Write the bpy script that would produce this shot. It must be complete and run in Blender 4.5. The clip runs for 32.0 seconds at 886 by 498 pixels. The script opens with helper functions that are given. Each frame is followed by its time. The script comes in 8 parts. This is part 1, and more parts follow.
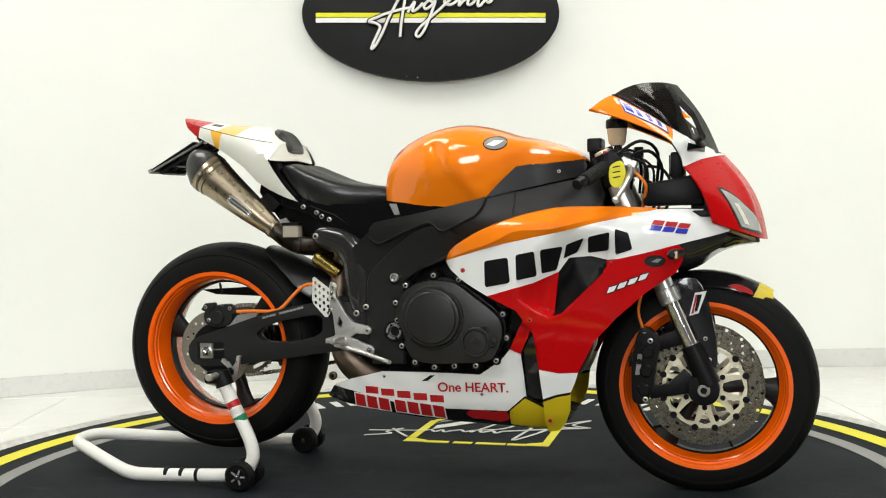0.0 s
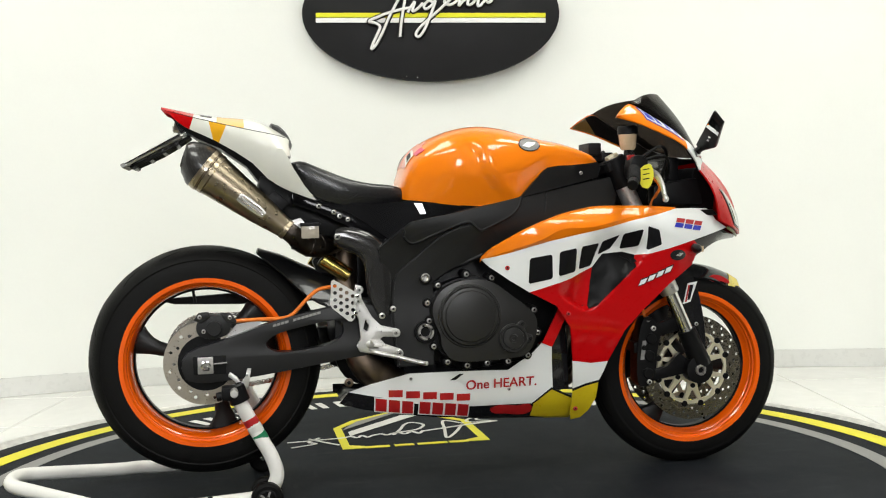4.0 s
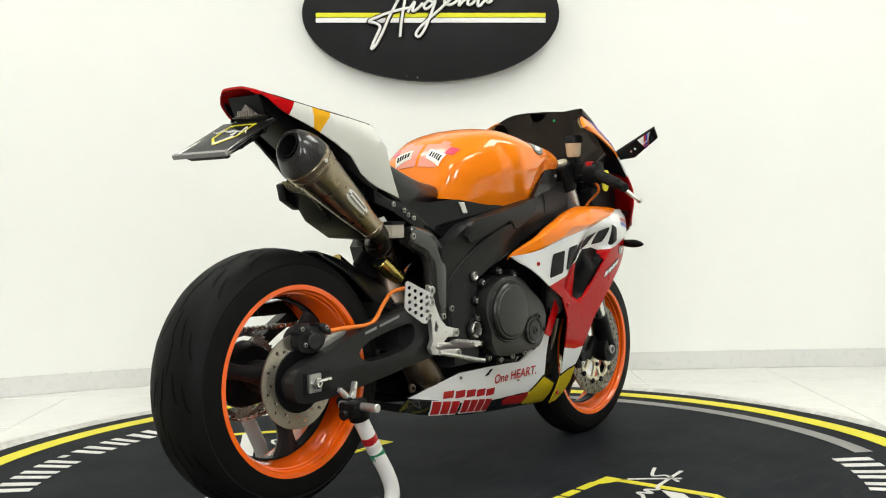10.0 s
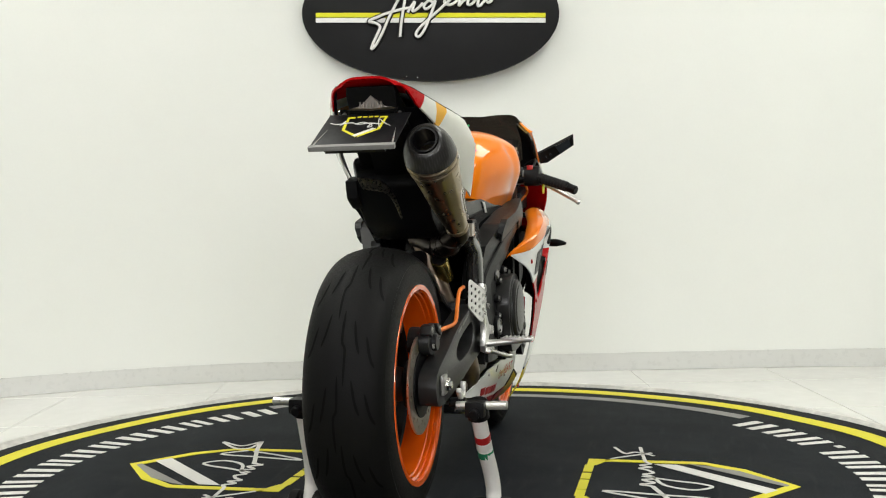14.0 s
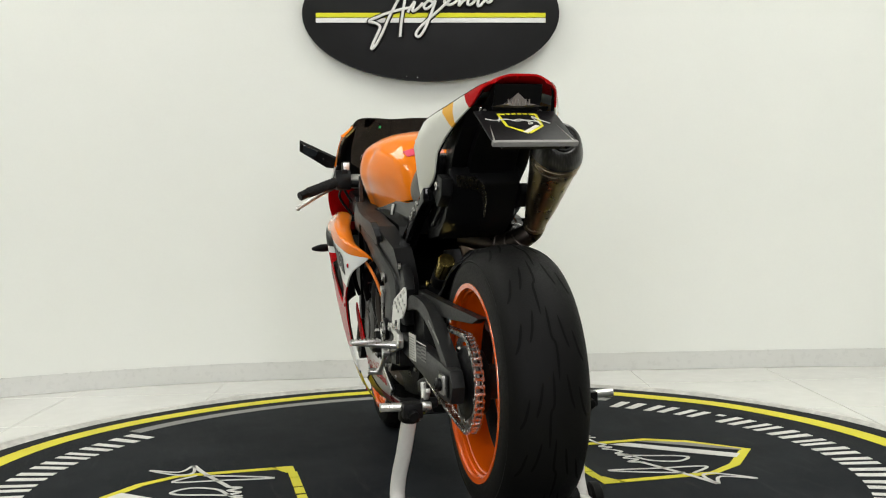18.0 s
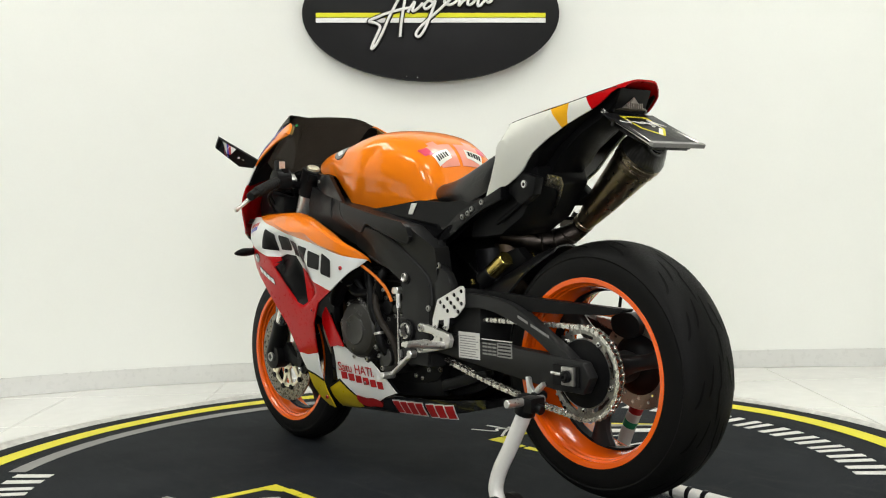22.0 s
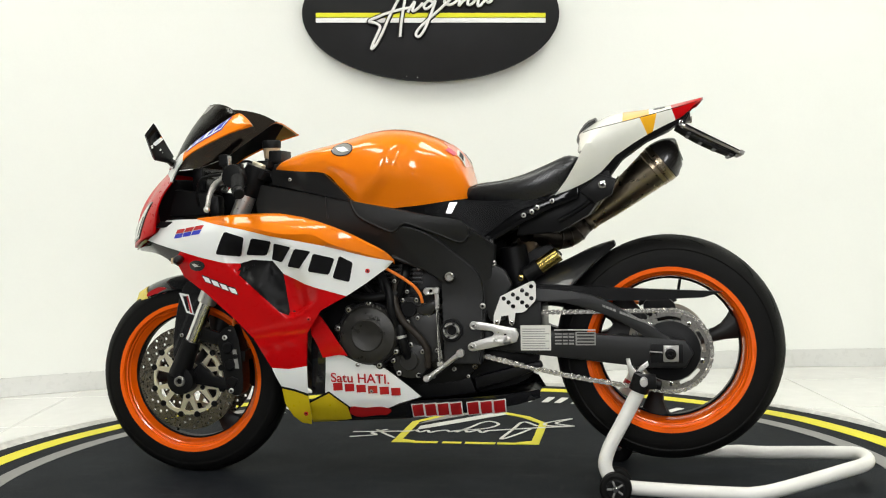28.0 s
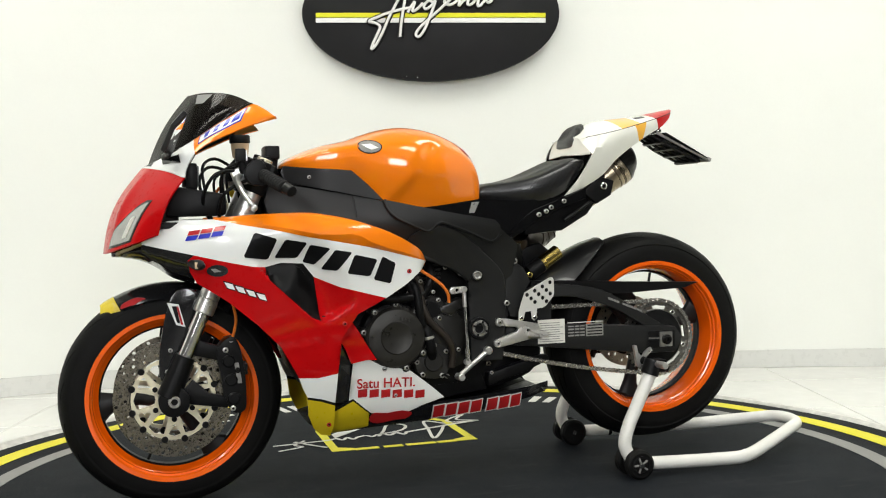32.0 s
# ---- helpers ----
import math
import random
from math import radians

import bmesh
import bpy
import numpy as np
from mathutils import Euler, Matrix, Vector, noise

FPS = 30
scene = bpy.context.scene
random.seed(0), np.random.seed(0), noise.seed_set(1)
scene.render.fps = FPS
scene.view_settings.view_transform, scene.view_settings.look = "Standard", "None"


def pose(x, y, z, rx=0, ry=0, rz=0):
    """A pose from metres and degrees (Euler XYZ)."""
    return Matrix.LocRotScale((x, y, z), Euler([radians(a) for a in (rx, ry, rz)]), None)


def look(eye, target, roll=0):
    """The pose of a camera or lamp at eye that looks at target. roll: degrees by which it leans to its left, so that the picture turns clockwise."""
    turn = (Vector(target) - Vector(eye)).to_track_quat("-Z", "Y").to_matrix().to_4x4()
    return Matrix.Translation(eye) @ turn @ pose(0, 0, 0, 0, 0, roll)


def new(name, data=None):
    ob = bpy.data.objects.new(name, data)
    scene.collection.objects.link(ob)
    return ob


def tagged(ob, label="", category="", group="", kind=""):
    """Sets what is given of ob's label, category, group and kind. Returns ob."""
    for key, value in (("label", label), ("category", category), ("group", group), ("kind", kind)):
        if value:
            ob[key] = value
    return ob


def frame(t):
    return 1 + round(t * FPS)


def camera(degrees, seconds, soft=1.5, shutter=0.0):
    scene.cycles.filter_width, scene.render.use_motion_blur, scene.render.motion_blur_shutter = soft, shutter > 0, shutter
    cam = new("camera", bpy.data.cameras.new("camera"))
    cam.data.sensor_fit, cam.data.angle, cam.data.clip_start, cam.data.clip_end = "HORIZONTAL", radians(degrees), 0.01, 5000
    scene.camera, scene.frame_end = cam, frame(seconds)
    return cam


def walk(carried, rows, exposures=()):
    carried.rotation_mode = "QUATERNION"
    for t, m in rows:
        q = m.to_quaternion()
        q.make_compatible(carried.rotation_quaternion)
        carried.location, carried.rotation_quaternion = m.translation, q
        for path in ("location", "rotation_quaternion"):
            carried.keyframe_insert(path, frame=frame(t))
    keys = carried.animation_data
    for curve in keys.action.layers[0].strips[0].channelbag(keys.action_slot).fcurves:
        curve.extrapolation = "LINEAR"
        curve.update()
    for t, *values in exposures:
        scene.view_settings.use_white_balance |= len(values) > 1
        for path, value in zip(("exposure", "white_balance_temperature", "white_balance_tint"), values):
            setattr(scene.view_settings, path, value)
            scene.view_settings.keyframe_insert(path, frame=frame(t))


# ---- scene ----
from mathutils.geometry import tessellate_polygon

# ---- camera: it stands still before the turntable ----
cam = camera(45.72, 32.0, 1.1)
EYE = Vector((0.0, -3.0202, 0.769))
YAW, PITCH, ROLL = radians(0.3726), radians(-2.1598), -1.3038
AIM = EYE + Vector((math.sin(YAW) * math.cos(PITCH), math.cos(YAW) * math.cos(PITCH), math.sin(PITCH)))
walk(cam, [(0.0, look(EYE, AIM, ROLL)), (32.0, look(EYE, AIM, ROLL))],
     [(0.0, 0.15), (3.0, 0.15), (6.0, 0.145), (9.0, 0.14), (12.0, 0.07), (14.5, -0.10), (17.0, -0.19), (20.0, -0.13), (23.0, 0.05), (27.0, 0.13), (32.0, 0.13)])

# ---- light: daylight windows behind the camera, light panels in the ceiling ----
world = bpy.data.worlds.new("room_air")
scene.world = world
world.use_nodes = True
world.node_tree.nodes["Background"].inputs[0].default_value = (0.9, 0.95, 1.0, 1)
world.node_tree.nodes["Background"].inputs[1].default_value = 0.3


def area(name, eye, target, sx, sy, watts, colour=(1, 1, 1)):
    d = bpy.data.lights.new(name, "AREA")
    d.shape, d.size, d.size_y, d.energy, d.color = "RECTANGLE", sx, sy, watts, colour
    ob = new(name, d)
    ob.matrix_world = look(eye, target)
    return ob


WARM = (0.972, 0.988, 0.915)
for lx, ly in ((-1.5, 0.35), (1.5, 0.35), (-1.5, -2.2), (1.5, -2.2)):
    area("ceiling_lamp", (lx, ly, 3.36), (lx, ly, 0), 1.15, 1.15, 39 if ly < 0 else 18 if lx < 0 else 26, WARM)
for wx in (-1.35, 1.45):
    area("window_lamp", (wx, -5.9, 2.05), (wx * 0.8, 0, 1.3), 0.82, 1.7, 44, (0.985, 0.99, 1.0))

# ---- materials ----
MATS = {}


def mat(name, colour, rough=0.5, metal=0.0, coat=0.0, grain=0.0, scale=60.0, bump=0.0, tone=0.06, trans=0.0, coat_rough=0.03, spec=None):
    """A surface with colour and roughness that vary at two scales, and a fine relief."""
    if name in MATS:
        return MATS[name]
    m = bpy.data.materials.new(name)
    m.use_nodes = True
    nt = m.node_tree
    b = nt.nodes["Principled BSDF"]
    b.inputs["Metallic"].default_value = metal
    b.inputs["Coat Weight"].default_value = coat
    b.inputs["Specular IOR Level"].default_value = (0.5 if metal else 0.12 if rough > 0.38 else 0.3) if spec is None else spec
    b.inputs["Coat Roughness"].default_value = coat_rough
    if trans:
        b.inputs["Transmission Weight"].default_value = trans
    tc = nt.nodes.new("ShaderNodeTexCoord")
    big = nt.nodes.new("ShaderNodeTexNoise")
    big.inputs["Scale"].default_value = 6.0
    big.inputs["Detail"].default_value = 4.0
    fine = nt.nodes.new("ShaderNodeTexNoise")
    fine.inputs["Scale"].default_value = scale
    fine.inputs["Detail"].default_value = 3.0
    for n in (big, fine):
        nt.links.new(tc.outputs["Object"], n.inputs["Vector"])
    add = nt.nodes.new("ShaderNodeMath")
    add.operation = "ADD"
    nt.links.new(big.outputs["Fac"], add.inputs[0])
    nt.links.new(fine.outputs["Fac"], add.inputs[1])
    ramp = nt.nodes.new("ShaderNodeMapRange")
    ramp.inputs["From Min"].default_value, ramp.inputs["From Max"].default_value = 0.5, 1.5
    ramp.inputs["To Min"].default_value, ramp.inputs["To Max"].default_value = 1 - tone, 1 + tone
    nt.links.new(add.outputs[0], ramp.inputs["Value"])
    mul = nt.nodes.new("ShaderNodeVectorMath")
    mul.operation = "SCALE"
    mul.inputs[0].default_value = colour
    nt.links.new(ramp.outputs["Result"], mul.inputs["Scale"])
    nt.links.new(mul.outputs["Vector"], b.inputs["Base Color"])
    rr = nt.nodes.new("ShaderNodeMapRange")
    rr.inputs["From Min"].default_value, rr.inputs["From Max"].default_value = 0.3, 0.7
    rr.inputs["To Min"].default_value, rr.inputs["To Max"].default_value = max(0.01, rough - grain), min(1, rough + grain)
    nt.links.new(fine.outputs["Fac"], rr.inputs["Value"])
    nt.links.new(rr.outputs["Result"], b.inputs["Roughness"])
    if bump:
        bp = nt.nodes.new("ShaderNodeBump")
        bp.inputs["Strength"].default_value = bump
        bp.inputs["Distance"].default_value = 0.002
        nt.links.new(fine.outputs["Fac"], bp.inputs["Height"])
        nt.links.new(bp.outputs["Normal"], b.inputs["Normal"])
    MATS[name] = m
    return m


ORANGE = mat("orange_paint", (0.90, 0.215, 0.004), 0.30, 0, 0.9, 0.01, 90, 0, 0.012, spec=0.1)
WHITE = mat("white_paint", (0.80, 0.815, 0.80), 0.3, 0, 0.7, 0.01, 90, 0, 0.01)
PEARL = mat("pearl_paint", (0.765, 0.765, 0.69), 0.32, 0, 0.7, 0.01, 90, 0, 0.012)
RED = mat("red_paint", (0.46, 0.0025, 0.004), 0.28, 0, 0.32, 0.01, 90, 0, 0.015, spec=0.05)
YELLOW = mat("yellow_paint", (0.62, 0.47, 0.012), 0.32, 0, 0.8, 0.05, 90, 0, 0.04)
AMBER = mat("amber_paint", (0.85, 0.42, 0.01), 0.3, 0, 0.8, 0.01, 90, 0, 0.012)
BLACK = mat("gloss_black", (0.008, 0.008, 0.009), 0.22, 0, 0.6, 0.05, 90, 0, 0.1)
PRINT = mat("black_print", (0.007, 0.007, 0.008), 0.35, 0, 0.0, 0.05, 90, 0, 0.1, spec=0.12)
GLOSSBLACK = mat("lacquered_black", (0.0035, 0.0035, 0.004), 0.10, 0, 0.1, 0.0, 60, 0.0, 0.1, spec=0.15)
LACQUER = mat("lacquered_carbon", (0.017, 0.0165, 0.016), 0.20, 0, 0.8, 0.02, 500, 0.0, 0.3)
OLIVE = mat("olive_tint", (0.15, 0.105, 0.03), 0.3, 0, 0.3, 0.03, 60, 0, 0.1)
BRIGHTDISC = mat("bright_brake_steel", (0.46, 0.42, 0.35), 0.32, 0.9, 0, 0.06, 200, 0.0, 0.08)
FRAME = mat("satin_black_frame", (0.0130, 0.0131, 0.0133), 0.40, 0, 0, 0.04, 160, 0.03, 0.08, spec=0.26)
PLASTIC = mat("black_plastic", (0.0048, 0.0048, 0.0052), 0.40, 0, 0, 0.08, 220, 0.08, 0.15, spec=0.15)
CARBON = mat("carbon_black", (0.006, 0.006, 0.0065), 0.36, 0, 0.35, 0.04, 420, 0.06, 0.12)
ENGINE = mat("engine_black", (0.0125, 0.0120, 0.0112), 0.34, 0, 0, 0.05, 300, 0.06, 0.2, spec=0.45)
RUBBER = mat("tyre_rubber", (0.0055, 0.0054, 0.0053), 0.55, 0, 0, 0.1, 240, 0.16, 0.3, spec=0.10)
GROOVE = mat("groove_rubber", (0.0036, 0.0036, 0.0036), 0.7, 0, 0, 0.05, 100, 0, 0.1, spec=0.06)
GRIP = mat("grip_rubber", (0.015, 0.015, 0.015), 0.7, 0, 0, 0.1, 300, 0.3, 0.2)
VINYL = mat("seat_vinyl", (0.0085, 0.0085, 0.0092), 0.30, 0, 0, 0.04, 380, 0.03, 0.15, spec=0.6)
COVER = mat("worn_engine_cover", (0.026, 0.0245, 0.022), 0.38, 0.3, 0, 0.12, 34, 0.05, 0.55, spec=0.45)
RIM = mat("rim_orange", (0.86, 0.115, 0.001), 0.24, 0.0, 0.7, 0.01, 80, 0, 0.015, spec=0.3)
TITAN = mat("brushed_titanium", (0.33, 0.275, 0.195), 0.30, 1.0, 0, 0.04, 60, 0.0, 0.10)
HOSE = mat("aged_rubber_hose", (0.024, 0.019, 0.015), 0.5, 0, 0, 0.08, 120, 0.05, 0.2, spec=0.2)
HEADER = mat("burnt_steel", (0.155, 0.118, 0.090), 0.40, 1.0, 0, 0.10, 40, 0.0, 0.45)
SOOT = mat("sooted_pipe", (0.055, 0.046, 0.040), 0.36, 1.0, 0, 0.12, 40, 0.0, 0.4)
WEAVE = mat("carbon_weave", (0.016, 0.015, 0.014), 0.34, 0, 0.4, 0.06, 620, 0.1, 0.2)
ALU = mat("bare_aluminium", (0.66, 0.65, 0.625), 0.30, 0.85, 0, 0.03, 160, 0.0, 0.04)
BOLT = mat("zinc_bolt", (0.42, 0.41, 0.39), 0.32, 0.9, 0, 0.05, 120, 0.0, 0.08)
SPROCKET = mat("worn_sprocket", (0.27, 0.262, 0.245), 0.30, 1.0, 0, 0.06, 200, 0.0, 0.12)
CHROME = mat("polished_steel", (0.72, 0.71, 0.69), 0.14, 1.0, 0, 0.05, 120, 0, 0.06)
STEEL = mat("brake_steel", (0.21, 0.19, 0.155), 0.30, 1.0, 0, 0.1, 200, 0.1, 0.12)
GOLD = mat("gold_anodised", (0.86, 0.80, 0.61), 0.34, 0.7, 0, 0.06, 150, 0.04, 0.06)
BRASS = mat("gold_shock_body", (0.62, 0.47, 0.14), 0.2, 1.0, 0, 0.06, 120, 0, 0.1)
CHAINM = mat("chain_steel", (0.64, 0.62, 0.58), 0.24, 1.0, 0, 0.06, 300, 0.0, 0.12)
CABLE = mat("orange_hose", (0.80, 0.20, 0.03), 0.4, 0, 0.2, 0.05, 100, 0, 0.05)
LENS = mat("headlight_lens", (0.40, 0.40, 0.39), 0.12, 0.6, 0.8, 0.04, 30, 0, 0.2)
AMBERJAR = mat("fluid_reservoir", (0.55, 0.42, 0.27), 0.25, 0, 0.4, 0.05, 40, 0, 0.08)
CLEARJAR = mat("cloudy_reservoir", (0.36, 0.32, 0.26), 0.2, 0, 0.4, 0.05, 40, 0, 0.15)
LAMPGLASS = mat("tail_lamp_lens", (0.22, 0.19, 0.165), 0.38, 0.1, 0.1, 0.05, 60, 0, 0.3)
STANDW = mat("white_powder_coat", (0.76, 0.75, 0.71), 0.36, 0, 0.3, 0.06, 150, 0.05, 0.04)
PLATEALU = mat("brushed_plate", (0.74, 0.735, 0.70), 0.36, 0.35, 0, 0.03, 160, 0.0, 0.04)
PAPER = mat("caution_label", (0.66, 0.65, 0.61), 0.45, 0, 0.2, 0.05, 120, 0, 0.05)
BLUE = mat("blue_print", (0.02, 0.03, 0.42), 0.35, 0, 0.4, 0.05, 90, 0, 0.05)
PINK = mat("rose_print", (0.66, 0.06, 0.12), 0.35, 0, 0.6, 0.05, 90, 0, 0.05)
BLUSH = mat("blush_print", (0.80, 0.30, 0.22), 0.35, 0, 0.6, 0.05, 90, 0, 0.05)
GREENDOT = mat("green_dot", (0.03, 0.50, 0.16), 0.4, 0, 0.2, 0.05, 90, 0, 0.05)
GREEN = mat("green_print", (0.02, 0.20, 0.09), 0.4, 0, 0.2, 0.05, 90, 0, 0.05)
REDPRINT = mat("red_print", (0.42, 0.012, 0.014), 0.35, 0, 0.4, 0.05, 90, 0, 0.05)
TAGY = mat("yellow_tag", (0.72, 0.66, 0.05), 0.5, 0, 0, 0.05, 90, 0, 0.05)
MIRROR = mat("mirror_glass", (0.85, 0.86, 0.86), 0.02, 1.0, 0, 0, 10, 0, 0.0)
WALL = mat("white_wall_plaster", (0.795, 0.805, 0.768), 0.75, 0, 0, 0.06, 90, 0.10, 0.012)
# for the unseen walls: darkened so the bike's sides reflect less light
SHADEWALL = mat("darkened_unseen_wall", (0.085, 0.084, 0.08), 0.7, 0, 0, 0.06, 90, 0.10, 0.03)
SKIRT = mat("skirting_white", (0.66, 0.66, 0.635), 0.3, 0, 0.2, 0.05, 40, 0.0, 0.03)
TILE = mat("white_floor_tile", (0.74, 0.735, 0.70), 0.12, 0, 0.3, 0.04, 14, 0.0, 0.03)
GROUT = mat("tile_grout", (0.50, 0.49, 0.46), 0.8, 0, 0, 0.05, 200, 0.2, 0.1)
CEIL = mat("ceiling_grey", (0.42, 0.42, 0.40), 0.8, 0, 0, 0.05, 80, 0.05, 0.02)
# for the unseen front floor: dark to cut reflections and bounced light
DARKFLOOR = mat("darkened_front_floor", (0.10, 0.098, 0.094), 0.5, 0, 0, 0.08, 20, 0.05, 0.12, spec=0.1)
MATY = mat("mat_yellow", (0.68, 0.62, 0.035), 0.5, 0, 0, 0.08, 120, 0.1, 0.10)
MATG = mat("mat_grey", (0.25, 0.245, 0.235), 0.55, 0, 0, 0.08, 120, 0.1, 0.10)
MATW = mat("mat_white", (0.66, 0.65, 0.62), 0.5, 0, 0, 0.08, 120, 0.1, 0.08)
RIMG = mat("platform_edge", (0.52, 0.51, 0.48), 0.5, 0, 0, 0.1, 35, 0.15, 0.35)
SIGNB = mat("sign_black", (0.0105, 0.0105, 0.011), 0.46, 0, 0, 0.12, 14, 0.05, 0.25, spec=0.14)
SIGNW = mat("sign_white", (0.78, 0.78, 0.76), 0.4, 0, 0.2, 0.04, 60, 0, 0.02)
SIGNY = mat("sign_yellow", (0.72, 0.70, 0.03), 0.4, 0, 0.2, 0.04, 60, 0, 0.03)


def scuffed_mat():
    """Blue-black rubber print, dusty in patches, with faint drag marks and specks."""
    m = mat("mat_black", (0.0118, 0.0136, 0.0164), 0.62, 0, 0, 0.10, 260, 0.30, 0.25, spec=0.025)
    nt = m.node_tree
    b = nt.nodes["Principled BSDF"]
    base = b.inputs["Base Color"].links[0].from_socket
    tc = nt.nodes.new("ShaderNodeTexCoord")

    def layer(stretch, scale, lo, hi, detail):
        mp = nt.nodes.new("ShaderNodeMapping")
        mp.inputs["Scale"].default_value = stretch
        mp.inputs["Rotation"].default_value = (0, 0, 0.5 * scale)
        nt.links.new(tc.outputs["Object"], mp.inputs["Vector"])
        n = nt.nodes.new("ShaderNodeTexNoise")
        n.inputs["Scale"].default_value, n.inputs["Detail"].default_value, n.inputs["Roughness"].default_value = scale, detail, 0.65
        nt.links.new(mp.outputs["Vector"], n.inputs["Vector"])
        r = nt.nodes.new("ShaderNodeMapRange")
        r.inputs["From Min"].default_value, r.inputs["From Max"].default_value = lo, hi
        nt.links.new(n.outputs["Fac"], r.inputs["Value"])
        return r.outputs["Result"]

    out = base
    for stretch, scale, lo, hi, detail, colour, amount in (((1, 1, 1), 3.2, 0.42, 0.72, 7, (0.024, 0.027, 0.031, 1), 0.75), ((1, 7, 1), 5.0, 0.56, 0.74, 6, (0.040, 0.043, 0.046, 1), 0.5),
                                                           ((6, 1, 1), 7.0, 0.58, 0.76, 6, (0.034, 0.036, 0.040, 1), 0.5), ((1, 1, 1), 90.0, 0.70, 0.80, 2, (0.16, 0.16, 0.15, 1), 0.35)):
        f = nt.nodes.new("ShaderNodeMath")
        f.operation = "MULTIPLY"
        f.inputs[1].default_value = amount
        nt.links.new(layer(stretch, scale, lo, hi, detail), f.inputs[0])
        mx = nt.nodes.new("ShaderNodeMix")
        mx.data_type = "RGBA"
        nt.links.new(f.outputs[0], mx.inputs["Factor"])
        nt.links.new(out, mx.inputs[6])
        mx.inputs[7].default_value = colour
        out = mx.outputs[2]
    nt.links.new(out, b.inputs["Base Color"])
    return m


def smoked_glass():
    """Dark tinted sheet: most light is held back, a little passes, the face is glossy."""
    m = bpy.data.materials.new("smoked_screen")
    m.use_nodes = True
    nt = m.node_tree
    b = nt.nodes["Principled BSDF"]
    b.inputs["Base Color"].default_value = (0.006, 0.005, 0.0045, 1)
    b.inputs["Roughness"].default_value = 0.10
    b.inputs["Specular IOR Level"].default_value = 0.24
    tr = nt.nodes.new("ShaderNodeBsdfTransparent")
    tr.inputs["Color"].default_value = (0.33, 0.295, 0.27, 1)
    mx = nt.nodes.new("ShaderNodeMixShader")
    mx.inputs["Fac"].default_value = 0.50
    nt.links.new(b.outputs[0], mx.inputs[1])
    nt.links.new(tr.outputs[0], mx.inputs[2])
    nt.links.new(mx.outputs[0], nt.nodes["Material Output"].inputs["Surface"])
    return m


def woven(m, scale, pale):
    """Adds the diagonal cords of a woven sheet to a surface."""
    nt = m.node_tree
    b = nt.nodes["Principled BSDF"]
    base = b.inputs["Base Color"].links[0].from_socket
    tc = nt.nodes.new("ShaderNodeTexCoord")
    f = nt.nodes.new("ShaderNodeMath")
    f.operation = "MULTIPLY"
    for k, turn in enumerate(((0.0, 0.6, 0.4), (0.4, -0.7, 1.2))):
        mp = nt.nodes.new("ShaderNodeMapping")
        mp.inputs["Rotation"].default_value = turn
        nt.links.new(tc.outputs["Object"], mp.inputs["Vector"])
        w = nt.nodes.new("ShaderNodeTexWave")
        w.inputs["Scale"].default_value, w.inputs["Distortion"].default_value = scale, 0.6
        nt.links.new(mp.outputs["Vector"], w.inputs["Vector"])
        nt.links.new(w.outputs["Fac"], f.inputs[k])
    mx = nt.nodes.new("ShaderNodeMix")
    mx.data_type = "RGBA"
    nt.links.new(f.outputs[0], mx.inputs["Factor"])
    nt.links.new(base, mx.inputs[6])
    mx.inputs[7].default_value = pale
    nt.links.new(mx.outputs[2], b.inputs["Base Color"])


woven(WEAVE, 55.0, (0.034, 0.032, 0.030, 1))
MATB = scuffed_mat()
SMOKE = smoked_glass()
METERGLASS = mat("meter_glass", (0.006, 0.006, 0.006), 0.12, 0, 0.3, 0.02, 20, 0, 0.05)


def glow(name, colour, strength):
    m = bpy.data.materials.new(name)
    m.use_nodes = True
    b = m.node_tree.nodes["Principled BSDF"]
    b.inputs["Base Color"].default_value = (*colour, 1)
    b.inputs["Emission Color"].default_value = (*colour, 1)
    b.inputs["Emission Strength"].default_value = strength
    return m


LEDPANEL = glow("ceiling_panel_diffuser", (1.0, 0.985, 0.925), 4.0)
DAYPANE = glow("daylight_pane", (0.985, 0.99, 1.0), 8.0)


# ---- modelling helpers ----
def part(name, bm, material, parent, label="", sharp=38, smooth=True):
    """Links a bmesh as one mesh object under a thing or a part."""
    me = bpy.data.meshes.new(name)
    bm.to_mesh(me)
    bm.free()
    me.materials.append(material)
    if smooth:
        me.polygons.foreach_set("use_smooth", [True] * len(me.polygons))
        me.set_sharp_from_angle(angle=radians(sharp))
    ob = new(name, me)
    ob.parent = parent
    if label:
        tagged(ob, label)
    return ob


def spline(pts, n=6, closed=False):
    """A smooth line through points, n steps from each to the next."""
    P = [Vector(p) for p in pts]
    k = len(P)
    out = []
    for i in range(k if closed else k - 1):
        a, b, c, d = (P[(i - 1) % k], P[i], P[(i + 1) % k], P[(i + 2) % k]) if closed else (P[max(i - 1, 0)], P[i], P[i + 1], P[min(i + 2, k - 1)])
        for j in range(n):
            t = j / n
            out.append(0.5 * (2 * b + (c - a) * t + (2 * a - 5 * b + 4 * c - d) * t * t + (3 * b - a - 3 * c + d) * t ** 3))
    if not closed:
        out.append(P[-1])
    return out


